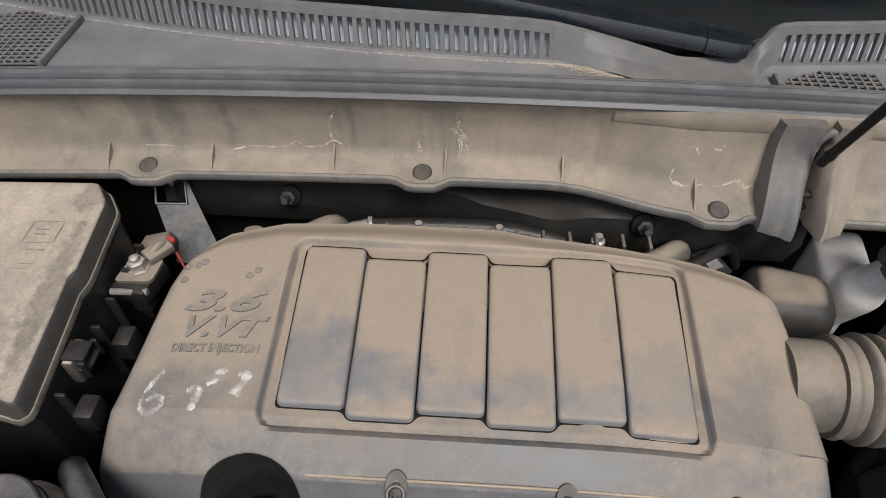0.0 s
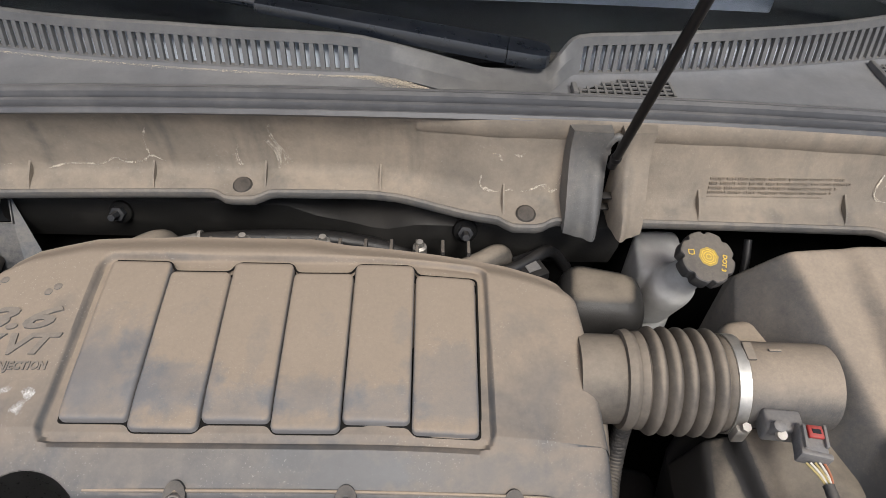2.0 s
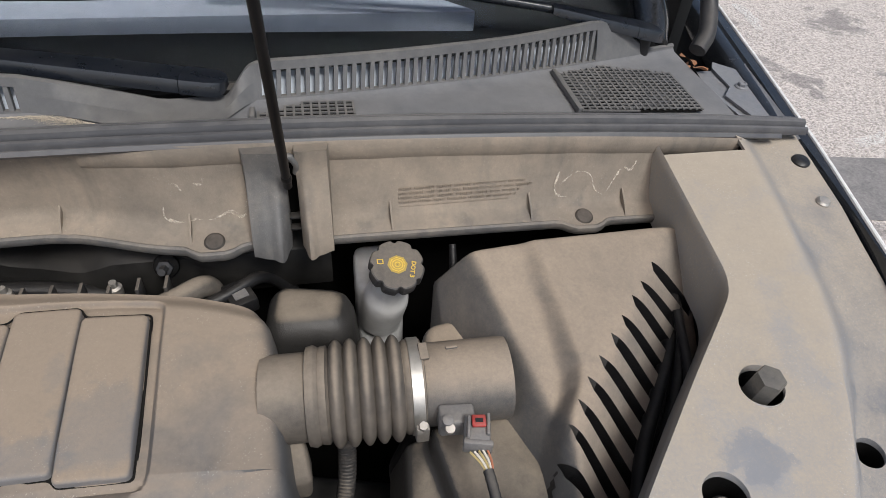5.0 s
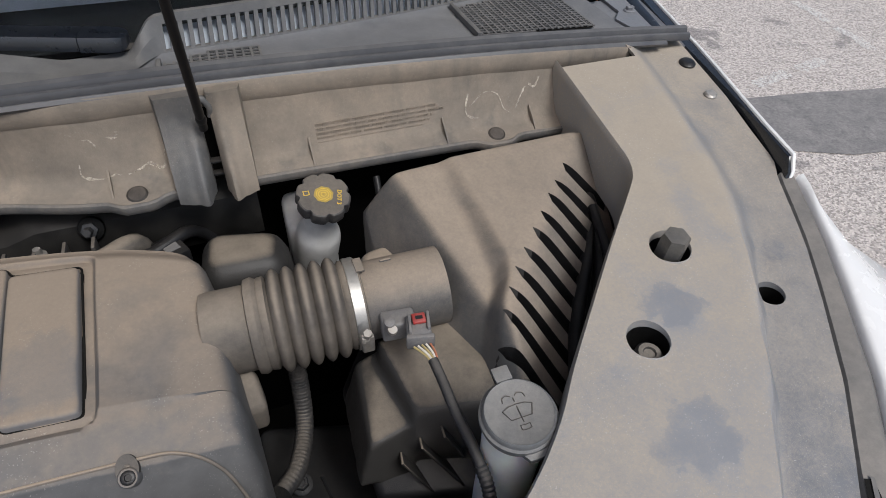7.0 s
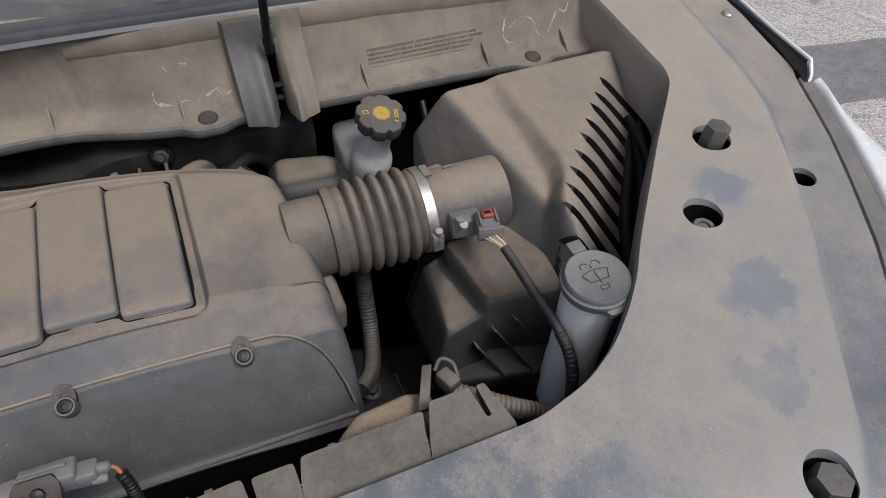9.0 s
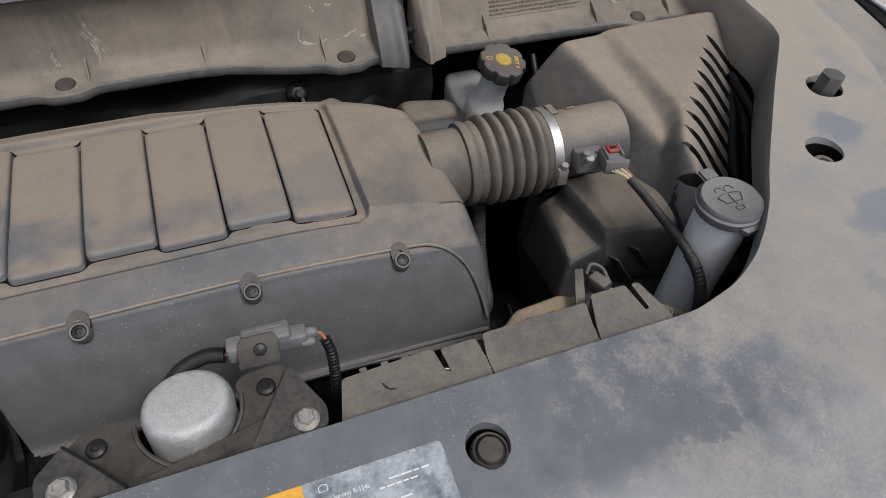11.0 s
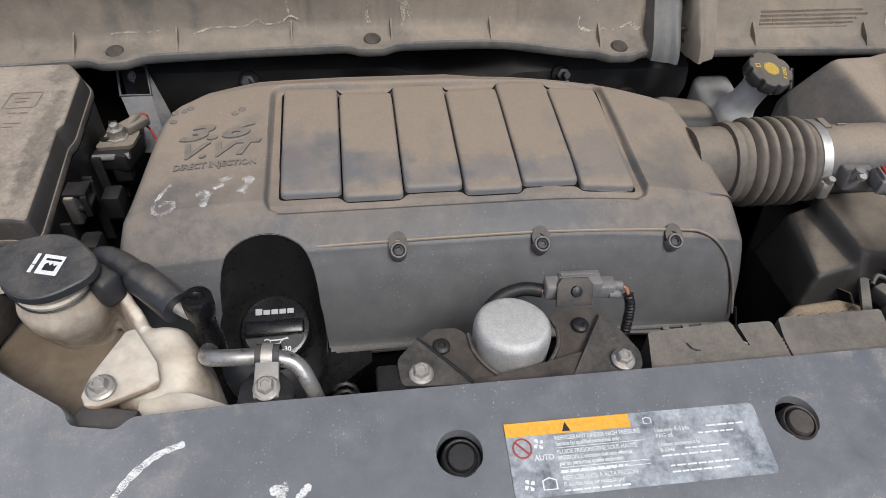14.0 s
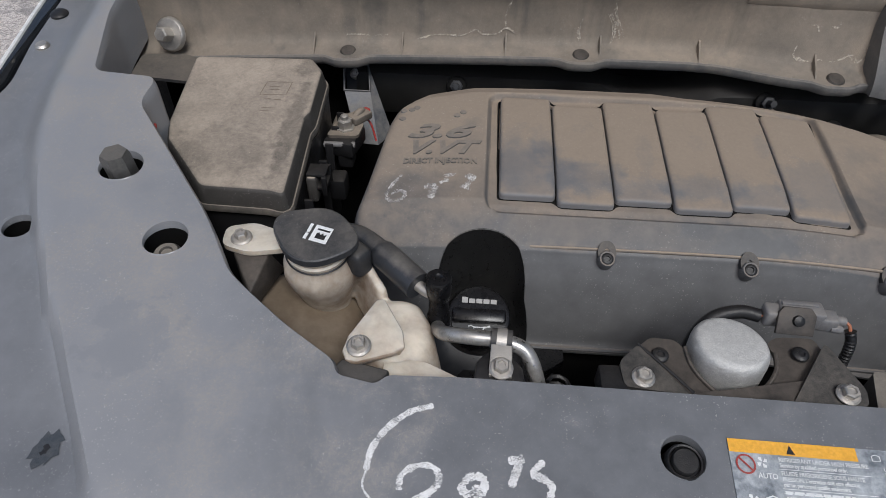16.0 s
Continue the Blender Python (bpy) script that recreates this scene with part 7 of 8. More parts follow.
def build_engine_depth():
    blk = thing("engine_block", (-0.05, 0.33, 0.45), "dark oily engine block under the cover", "engine")
    # heads share the bay's near-black, shade included
    part("rear_head", hull([(-0.36, 0.455, 0.955), (0.17, 0.45, 0.955), (-0.36, 0.50, 0.93), (0.17, 0.50, 0.93), (-0.36, 0.45, 0.6), (0.17, 0.45, 0.6), (-0.36, 0.52, 0.6), (0.17, 0.52, 0.6)], 0.01, 2), M_GUNK_SHADE, blk)
    part("front_head", hull([(-0.36, 0.165, 0.86), (0.19, 0.175, 0.85), (-0.36, 0.40, 0.90), (0.19, 0.38, 0.90), (-0.36, 0.13, 0.5), (0.2, 0.13, 0.5), (-0.36, 0.4, 0.5), (0.2, 0.4, 0.5)], 0.01, 2), M_GUNK_SHADE, blk)
    part("gearbox", hull([(0.20, 0.14, 0.72), (0.36, 0.16, 0.70), (0.36, 0.36, 0.66), (0.20, 0.38, 0.70), (0.2, 0.12, 0.45), (0.4, 0.12, 0.45), (0.4, 0.4, 0.45), (0.2, 0.4, 0.45)], 0.02, 3), M_DARK, blk)
    for k, x in enumerate(np.linspace(-0.20, 0.09, 11)):
        part("head_rib", box((x, 0.474, 0.970), (0.004, 0.020, 0.024), 0.001), M_CAPD, blk)
    for x, y in ((-0.165, 0.474), (-0.075, 0.474), (0.035, 0.468)):
        part("head_bolt", lathe((x, y + 0.010, 0.966), (0, 0, 1), [(0, 0.008), (0.010, 0.008), (0.012, 0.005), (0.018, 0.004)], 12), M_STEEL, blk)
    fr = thing("fuel_hose", (-0.15, 0.51, 0.93), "black hose with a grey crimped fitting behind the engine cover", "hose", "engine hoses")
    part("hose", tube([(-0.225, 0.503, 0.952), (-0.15, 0.512, 0.950), (-0.06, 0.515, 0.945), (0.02, 0.505, 0.93), (0.06, 0.50, 0.88)], 0.011, 12, 8), M_BLACK, fr)
    part("fitting", lathe((-0.255, 0.497, 0.948), (0.05, 0.010, 0.006), [(0, 0.010), (0.012, 0.011), (0.03, 0.011), (0.032, 0.0135), (0.036, 0.0135)], 16), M_STEEL, fr)
    for k, (x, y) in enumerate(((-0.372, 0.515),)):
        h = thing("heater_hose", (x, y, 0.70), "dusty grey hose dropping behind the engine", "hose", "engine hoses")
        part("hose", tube([(x, y, 0.925), (x, y - 0.01, 0.89), (x + 0.01, y - 0.02, 0.80), (x + 0.02, y - 0.02, 0.6)], 0.012, 12, 6), M_BOOT, h)
    h = thing("coolant_pipe", (0.13, 0.47, 0.93), "dusty tan pipe end beside the engine cover", "pipe", "engine hoses")
    part("pipe", tube([(0.06, 0.445, 0.958), (0.10, 0.462, 0.965), (0.128, 0.482, 0.960), (0.135, 0.49, 0.92)], 0.013, 12, 6), M_BOOT, h)
    h = thing("coolant_pipe", (-0.27, 0.50, 0.93), "dusty grey pipe curving behind the engine cover", "pipe", "engine hoses")
    part("pipe", tube([(-0.31, 0.462, 0.955), (-0.285, 0.478, 0.965), (-0.262, 0.50, 0.955), (-0.26, 0.51, 0.90)], 0.013, 12, 6), M_BOOT, h)
    h = thing("vacuum_hose", (0.17, 0.48, 0.93), "thin black hose running below the cowl", "hose", "engine hoses")
    part("hose", tube([(0.10, 0.445, 0.95), (0.15, 0.47, 0.955), (0.19, 0.50, 0.95), (0.22, 0.52, 0.90)], 0.008, 10, 6), M_BLACK, h)
    mod = thing("sensor_module", (0.165, 0.47, 0.95), "small black module with a pale outlined label", "sensor")
    part("body", box((0.163, 0.470, 0.948), (0.030, 0.040, 0.020), 0.003, 25), M_BLACK, mod)
    part("label", box((0.163, 0.470, 0.9587), (0.016, 0.022, 0.0008), 0, 25), M_CONN, mod, "small pale label")
    h = thing("brake_line", (0.41, 0.48, 0.92), "thin dark line running down beside the brake reservoir", "hose")
    part("tube", tube([(0.414, 0.49, 0.985), (0.412, 0.47, 0.962), (0.405, 0.45, 0.94), (0.39, 0.42, 0.90)], 0.0045, 10, 8), M_BLACK, h)
    h = thing("breather_hose", (0.262, 0.30, 0.78), "dusty ribbed hose hanging under the intake boot", "hose")
    part("ribbed_tube", tube([(0.268, 0.335, 0.90), (0.268, 0.325, 0.83), (0.262, 0.295, 0.79), (0.245, 0.245, 0.795), (0.225, 0.22, 0.80)], 0.0105, 12, 10, 0.035, 0.005), M_CAPD, h)
    for k, (x, y) in enumerate(((0.640, 0.31), (0.655, 0.35), (0.625, 0.26))):
        h = thing("wiring_loom", (x, y, 0.9), "black wiring loom beside the air filter box", "wiring harness", "side looms")
        part("loom", tube([(x + 0.015, y + 0.09, 0.985), (x, y + 0.02, 0.965), (x - 0.035, y - 0.05, 0.945), (x - 0.08, y - 0.11, 0.93), (x - 0.11, y - 0.16, 0.90)], 0.0075 - 0.001 * k, 10, 8), M_BLACK, h)
    for k, (x, y, z) in enumerate(((0.335, 0.262, 0.70), (0.30, 0.20, 0.735), (0.245, 0.255, 0.74), (0.375, 0.20, 0.70))):
        b = thing("gearbox_bolt", (x, y, z), "dark hexagon bolt deep in the engine bay", "bolt", "gearbox bolts")
        bolt_parts(b, (x, y, z), (0, -0.3, 1), 0.015, 0.026, 0.01, M_DARK)
    dip = thing("dipstick", (0.285, 0.20, 0.72), "thin black dipstick with a dull yellow grip", "dipstick")
    part("stalk", tube([(0.268, 0.225, 0.80), (0.275, 0.21, 0.76), (0.28, 0.20, 0.70)], 0.002, 8, 4), M_BLACK, dip)
    part("grip", lathe((0.279, 0.198, 0.735), (0.05, -0.1, -1), [(0, 0.006), (0.004, 0.008), (0.02, 0.007), (0.022, 0.004)], 12), M_YELLOWD, dip)


# ---------------------------------------------------------------- fuse box side
def build_fuse_box():
    fb = thing("fuse_box", (-0.57, 0.36, 0.86), "dusty black fuse box under a clipped-down sloping lid", "fuse box")

    def zt(x, y):
        return 0.984 + 0.118 * (y - 0.228) + 0.02 * (x + 0.49) * 0.0

    top = rounded([(-0.662, 0.476), (-0.514, 0.482), (-0.497, 0.458), (-0.4945, 0.372), (-0.4985, 0.360), (-0.4925, 0.236), (-0.508, 0.2405), (-0.5815, 0.2425), (-0.641, 0.313), (-0.650, 0.342)], 0.005, 3)
    cx, cy = -0.575, 0.36

    def spread(d):
        out = []
        for (x, y), (x0, y0), (x1, y1) in zip(top, top[-1:] + top[:-1], top[1:] + top[:1]):
            t = Vector((x1 - x0, y1 - y0)).normalized()
            o = Vector((t.y, -t.x))
            if o.dot(Vector((x - cx, y - cy))) < 0:
                o = -o
            out.append((x + o.x * d, y + o.y * d))
        return out
    rings = [[(x, y, zt(x, y) + g) for x, y in spread(d)] for d, g in ((0.0062, -0.012), (0.0052, -0.006), (0.0030, 0.0045), (0.0018, 0.0070), (0.0, 0.0082))]
    rings += [[(cx + (x - cx) * f, cy + (y - cy) * f, zt(x * f + cx * (1 - f), y * f + cy * (1 - f)) + 0.0088) for x, y in top] for f in (0.95, 0.7, 0.4, 0.1)]
    part("lid", loft(rings), M_FUSE, fb, "", 30)
    rim = spread(0.0085)
    part("lid_rim", loft([[(x, y, zt(x, y) + g) for x, y in spread(d)] for d, g in ((0.006, -0.020), (0.0085, -0.019), (0.0092, -0.014), (0.0078, -0.0115), (0.0055, -0.0118))]), M_RIM, fb, "", 60)
    body = [(x * 0.985 - 0.008, 0.36 + (y - 0.36) * 0.96) for x, y in rim]
    part("body", slab(body, 0.80, lambda x, y: zt(x, y) - 0.022), M_BLACK, fb)
    for y in (0.26, 0.335, 0.37, 0.41, 0.445):
        part("body_rib", box((-0.474, y, 0.925), (0.010, 0.004, 0.085), 0.001), M_BLACK, fb)
    clip = part("clip", soften(box((-0.4765, 0.300, 0.960), (0.012, 0.030, 0.034), 0.003), 0.0008), M_FUSE, fb, "lid clip")
    part("clip_bar", box((-0.471, 0.300, 0.978), (0.022, 0.022, 0.004), 0.001), M_BLACK, clip)
    part("clip_bar", box((-0.468, 0.300, 0.962), (0.016, 0.026, 0.004), 0.001), M_BLACK, clip)
    for q in (-1, 1):
        part("clip_bar", box((-0.462, 0.300 + q * 0.013, 0.966), (0.006, 0.004, 0.024), 0.001), M_BLACK, clip)
    for k, (y, z) in enumerate(((0.262, 0.93), (0.345, 0.925), (0.40, 0.935))):
        part("side_socket", box((-0.460, y, z), (0.020, 0.026, 0.030), 0.004, 0), M_BLACK, fb)

    def lz(x, y):
        return zt(x, y) + 0.0090
    def bar(x0, y0, x1, y1, w):
        return ribbon([(x0, y0), ((x0 + x1) / 2, (y0 + y1) / 2), (x1, y1)], w, lz, 0.0005, 0.1, 2, 3)
    for q in ((-0.560, 0.400, -0.528, 0.402), (-0.528, 0.402, -0.526, 0.428), (-0.526, 0.428, -0.557, 0.427), (-0.557, 0.427, -0.560, 0.400)):
        part("moulded_mark", bar(*q, 0.0011), M_EMBOSSD, fb)
    for x, y, w in ((-0.552, 0.417, 0.016), (-0.550, 0.411, 0.012), (-0.552, 0.392, 0.008), (-0.541, 0.392, 0.009), (-0.552, 0.375, 0.018), (-0.552, 0.369, 0.012)):
        part("moulded_mark", bar(x, y, x + w, y + 0.0005, 0.0014), M_EMBOSSD, fb)

    br = thing("galvanised_bracket", (-0.45, 0.53, 0.90), "grey galvanised sheet bracket with a bolt", "bracket")
    def sheet(pts, n, t=0.0016):
        off = Vector(n).normalized() * t
        return soften(loft([[Vector(p) for p in pts], [Vector(p) - off for p in pts]]), 0.0005, 1)
    TL, TR, WR, WL = (-0.485, 0.542, 0.988), (-0.452, 0.546, 0.986), (-0.447, 0.522, 0.958), (-0.483, 0.518, 0.960)
    DL, DR, FR = (-0.462, 0.478, 0.900), (-0.432, 0.478, 0.898), (-0.415, 0.500, 0.905)
    part("window_frame", tube([TL, TR, WR, WL, TL], 0.0020, 8, 1), M_GALV, br)
    part("front_plate", sheet([WL, WR, DR, DL], (0, -0.8, 0.5)), M_GALV, br)
    part("side_plate", sheet([TR, FR, DR, WR], (0.8, -0.3, 0.4)), M_GALV, br)
    part("back_plate", sheet([(-0.487, 0.558, 0.985), (-0.450, 0.560, 0.985), (-0.447, 0.545, 0.94), (-0.485, 0.543, 0.94)], (0, -0.9, 0.4)), M_DARK, br)
    bolt_parts(br, (-0.472, 0.553, 0.968), (0, -0.8, 0.6), 0.010, 0.017, 0.007)

    bt = thing("power_terminal", (-0.46, 0.42, 0.96), "dusty battery cable terminal with stud and nut", "terminal")
    part("base", box((-0.463, 0.410, 0.948), (0.040, 0.048, 0.022), 0.004, -12), M_BLACK, bt)
    part("lug", soften(slab(rounded([(-0.483, 0.396), (-0.443, 0.398), (-0.440, 0.430), (-0.476, 0.432)], 0.006), 0.9592, 0.9632), 0.001), M_BOOT, bt)
    part("nut", lathe((-0.462, 0.415, 0.9632), (0, 0, 1), [(0, 0.0125), (0.002, 0.0125), (0.0022, 0.0095), (0.012, 0.0095), (0.013, 0.008)], 6), M_STEEL, bt)
    part("stud", lathe((-0.462, 0.415, 0.9632), (0, 0, 1), [(0, 0.005), (0.018, 0.005), (0.0195, 0.003)], 14), M_STEEL, bt)
    part("cable_crimp", tube([(-0.455, 0.425, 0.966), (-0.447, 0.44, 0.972), (-0.443, 0.450, 0.966)], 0.0055, 10, 5), M_BOOT, bt, "dusty cable crimp")
    part("bar", tube([(-0.485, 0.388, 0.955), (-0.446, 0.390, 0.955)], 0.004, 10, 1), M_CONN, bt)
    part("fuse_link", soften(box((-0.4475, 0.4365, 0.968), (0.020, 0.030, 0.010), 0.002, -38), 0.0006), M_BOOT, bt, "dusty cable link")
    part("red_tab", soften(box((-0.4415, 0.4555, 0.966), (0.010, 0.008, 0.007), 0.002, -30), 0.0005), M_RED, bt, "red plastic tab")
    part("wire", tube([(-0.440, 0.452, 0.955), (-0.434, 0.446, 0.950), (-0.428, 0.440, 0.930)], 0.0014, 6, 5), M_RED, bt, "thin red wire")
    part("terminal_cover", hull([(-0.490, 0.450, 0.945), (-0.455, 0.465, 0.952), (-0.460, 0.490, 0.945), (-0.492, 0.485, 0.940), (-0.49, 0.45, 0.92), (-0.455, 0.47, 0.92), (-0.46, 0.50, 0.92), (-0.492, 0.495, 0.92)], 0.005, 3), M_BOOT, bt)
    rw = thing("red_wire", (-0.655, 0.29, 0.98), "short red wire end beside the fuse box", "wire")
    part("insulation", tube([(-0.652, 0.312, 1.020), (-0.650, 0.300, 1.015), (-0.648, 0.288, 1.000)], 0.0028, 8, 5), M_RED, rw)
    part("stripped_end", tube([(-0.648, 0.288, 1.000), (-0.645, 0.272, 0.985), (-0.638, 0.26, 0.95)], 0.0016, 8, 5), M_RUBBER, rw)
    tw = thing("strut_tower_bolt", (-0.717, 0.523, 1.03), "bright bolt with a large round washer on the cowl wall", "bolt")
    c = Vector((-0.712, 0.520, 1.030))
    ax = Vector((-0.22, -0.86, 0.34))
    part("washer", lathe(c, ax, [(0, 0.0225), (0.004, 0.022), (0.006, 0.020), (0.0065, 0.010)], 32), M_STEEL, tw)
    part("head", lathe(c, ax, [(0.004, 0.0100), (0.022, 0.0100), (0.024, 0.0085), (0.024, 0.004)], 6), M_STEEL, tw, "", 25)
    pf = thing("pocket_flange", (-0.67, 0.44, 1.0), "dusty dark plastic flange beside the fuse box", "bracket")
    part("plate", soften(slab(rounded([(-0.752, 0.458), (-0.664, 0.450), (-0.655, 0.47), (-0.66, 0.50), (-0.70, 0.515), (-0.755, 0.51)], 0.008), lambda x, y: 0.985 + 0.10 * (y - 0.35), lambda x, y: 0.989 + 0.10 * (y - 0.35)), 0.001), M_CAPD, pf)


M_RIM = surface("dusty lid rim", (0.06, 0.057, 0.053), 0.5, dust=(0.30, 0.245, 0.19), top=0.5, even=0.12, patch=0.4, big=24, grit=0.4)
M_EMBOSSD = surface("dark moulded mark", (0.13, 0.11, 0.09), 0.7, dust=(0.28, 0.22, 0.16), top=0.1, even=0.4, patch=0.5, big=60)
M_GALV = surface("galvanised sheet", (0.10, 0.105, 0.115), 0.45, metal=0.5, dust=(0.25, 0.22, 0.18), top=0.2, even=0.15, patch=0.6, big=40)


# ---------------------------------------------------------------- coolant tank, hose and pipe
def build_coolant_tank():
    tk = thing("coolant_tank", (-0.40, 0.10, 0.85), "yellowed translucent coolant tank with black cap and bolt tabs", "coolant reservoir")
    ax = Vector((0.02, -0.16, 0.985)).normalized()
    c = Vector((-0.4295, 0.130, 1.036))
    a, s, t = frame_of(ax)
    s = (Vector((1, 0, 0)) - a * a.x).normalized()
    t = a.cross(s)
    part("neck", lathe(c - ax * 0.040, ax, [(0, 0.026), (0.006, 0.0265), (0.008, 0.0285), (0.0105, 0.0285), (0.012, 0.0262), (0.018, 0.0262), (0.019, 0.0285), (0.022, 0.0285), (0.023, 0.026), (0.033, 0.026)], 40), M_TANK, tk, "", 60)
    body = hull([(-0.508, 0.140, 0.962), (-0.482, 0.088, 0.958), (-0.440, 0.052, 0.950), (-0.395, 0.030, 0.940), (-0.392, 0.140, 0.930), (-0.40, 0.17, 0.925), (-0.47, 0.17, 0.955), (-0.50, 0.13, 0.80), (-0.45, 0.04, 0.80), (-0.38, 0.03, 0.80), (-0.38, 0.17, 0.80), (-0.47, 0.19, 0.80)], 0.014, 4, 16)
    funnel = lathe(c - ax * 0.150, ax, [(0, 0.024), (0.030, 0.0215), (0.060, 0.0240), (0.082, 0.0300), (0.098, 0.0345), (0.108, 0.0355), (0.116, 0.0335), (0.124, 0.0285), (0.130, 0.0260)], 12)
    lobe = hull([(-0.372, 0.105, 0.985), (-0.343, 0.112, 0.988), (-0.325, 0.085, 0.985), (-0.318, 0.055, 0.975), (-0.345, 0.035, 0.972), (-0.375, 0.04, 0.978), (-0.385, 0.075, 0.983), (-0.385, 0.12, 0.90), (-0.33, 0.12, 0.90), (-0.305, 0.06, 0.90), (-0.32, 0.03, 0.90), (-0.385, 0.035, 0.90)], 0.014, 4, 16)
    web = hull([(-0.402, 0.150, 1.000), (-0.394, 0.154, 1.000), (-0.372, 0.106, 0.988), (-0.364, 0.112, 0.988), (-0.405, 0.145, 0.93), (-0.395, 0.152, 0.93), (-0.376, 0.100, 0.93), (-0.366, 0.108, 0.93)], 0.002, 2)
    part("lower_body", body, M_TANK_SHADE, tk, "brown coolant showing through the plastic", 60)
    part("body", fuse([funnel, lobe, web], 0.0032, 5), M_TANK, tk, "", 80)
    part("foot", soften(slab(rounded([(-0.36, 0.026), (-0.295, 0.022), (-0.292, 0.030), (-0.325, 0.046), (-0.36, 0.05)], 0.004), 0.960, 0.975), 0.002), M_TANK, tk)
    part("wire_ring", lathe(c - ax * 0.0235, ax, [(0, 0.0282), (0.0012, 0.0296), (0.0024, 0.0282)], 40, False), M_BLACK, tk, "thin black retaining ring")
    tab1 = part("tab", soften(slab(rounded([(-0.522, 0.140), (-0.525, 0.165), (-0.500, 0.173), (-0.465, 0.160), (-0.460, 0.140), (-0.495, 0.132)], 0.008), 1.001, 1.0065), 0.0015), M_TANK, tk)
    bolt_parts(tab1, (-0.506, 0.150, 1.0065), (0, -0.1, 1), 0.0105, 0.020, 0.007)
    part("tab_gusset", hull([(-0.512, 0.138, 1.001), (-0.478, 0.140, 1.001), (-0.488, 0.100, 0.985), (-0.49, 0.098, 0.96), (-0.47, 0.15, 0.97), (-0.51, 0.14, 0.97)], 0.002, 2), M_BRACKET, tk)
    tab2 = part("tab", soften(hull([(-0.393, 0.036, 0.996), (-0.390, 0.052, 0.998), (-0.372, 0.088, 1.003), (-0.364, 0.090, 1.003), (-0.345, 0.062, 0.995), (-0.342, 0.048, 0.990), (-0.352, 0.040, 0.990), (-0.378, 0.027, 0.994), (-0.388, 0.027, 0.995), (-0.39, 0.045, 0.985), (-0.368, 0.085, 0.985), (-0.347, 0.05, 0.978), (-0.38, 0.03, 0.985)], 0.003, 2), 0.001), M_TANK, tk, "", 60)
    bolt_parts(tab2, (-0.379, 0.041, 0.9975), (0, -0.15, 1), 0.0105, 0.020, 0.007)
    part("rubber_mount", hull([(-0.402, 0.018, 0.990), (-0.360, 0.008, 0.989), (-0.352, 0.026, 0.990), (-0.392, 0.034, 0.991), (-0.402, 0.014, 0.955), (-0.360, 0.004, 0.955), (-0.352, 0.026, 0.955), (-0.392, 0.034, 0.955)], 0.003, 3), M_RUBBER, tk)
    # cap, with ears and a printed panel
    n = 72
    rings = []
    for d, f in ((0.0078, 0.95), (0.009, 1.0), (0.0135, 1.0), (0.0155, 0.985), (0.0165, 0.94), (0.0170, 0.6), (0.0173, 0.05)):
        ring = []
        for k in range(n):
            th = k * math.tau / n
            r = 0.0308 + 0.0100 * max(0, math.cos(th - radians(158))) ** 8 + 0.0075 * max(0, math.cos(th + radians(8))) ** 8
            ring.append(c + a * (d - 0.017) + (s * math.cos(th) + t * math.sin(th)) * r * f)
        rings.append(ring)
    cap = part("cap", loft(rings), M_TCAP, tk, "black pressure cap", 30)
    top = c + a * 0.0006

    def q(x, y):
        rot = radians(-14)
        return top + s * (x * math.cos(rot) - y * math.sin(rot)) + t * (x * math.sin(rot) + y * math.cos(rot))

    def flat(pts, lift=0.0):
        bm = bmesh.new()
        bm.faces.new([bm.verts.new(q(x, y) + a * lift) for x, y in pts])
        return bm
    part("print_panel", flat([(-0.002, -0.009), (0.014, -0.009), (0.014, 0.009), (-0.002, 0.009)]), M_WHITE, cap, "white printed panel")
    part("print_mark", flat([(0.002, -0.0055), (0.011, -0.0055), (0.011, 0.001), (0.009, -0.001), (0.0075, 0.0015), (0.006, -0.001), (0.004, 0.0015), (0.002, 0.000)], 0.0003), M_INK, cap)
    part("print_mark", flat([(0.001, 0.0035), (0.0125, 0.0035), (0.0125, 0.0055), (0.001, 0.0055)], 0.0003), M_INK, cap)
    blocks = [(0.0, 0.0, 0.0072, 0.0028), (0.0082, 0.0, 0.0185, 0.0028)]
    part("print_bars", bars_bm(blocks, lambda x, y, z: q(-0.0045 - y, -0.009 + x * 0.95) + a * (z + 0.0003), 0.0002), M_WHITE, cap)
    hs = thing("overflow_hose", (-0.38, 0.15, 1.0), "thick black hose bending from the coolant tank cap", "hose")
    part("hose", tube([(-0.425, 0.190, 0.975), (-0.412, 0.180, 0.992), (-0.392, 0.162, 1.001), (-0.366, 0.136, 1.003), (-0.338, 0.109, 1.000)], lambda u: 0.0112 + 0.0022 * smoothstep(0.66, 0.68, u), 16, 14), M_HOSE, hs)
    part("nipple", tube([(-0.340, 0.111, 1.000), (-0.330, 0.104, 0.999), (-0.320, 0.100, 0.998)], 0.0052, 12, 4), M_STEEL, hs)
    part("collar", hull([(-0.402, 0.150, 1.022), (-0.380, 0.135, 1.018), (-0.392, 0.118, 1.018), (-0.410, 0.130, 1.020), (-0.402, 0.150, 0.995), (-0.380, 0.135, 0.99), (-0.392, 0.118, 0.99), (-0.410, 0.130, 0.995)], 0.006, 3), M_RUBBER, hs)
    pp = thing("refrigerant_pipe", (-0.27, 0.05, 0.95), "bent aluminium refrigerant pipe with black service port", "pipe")
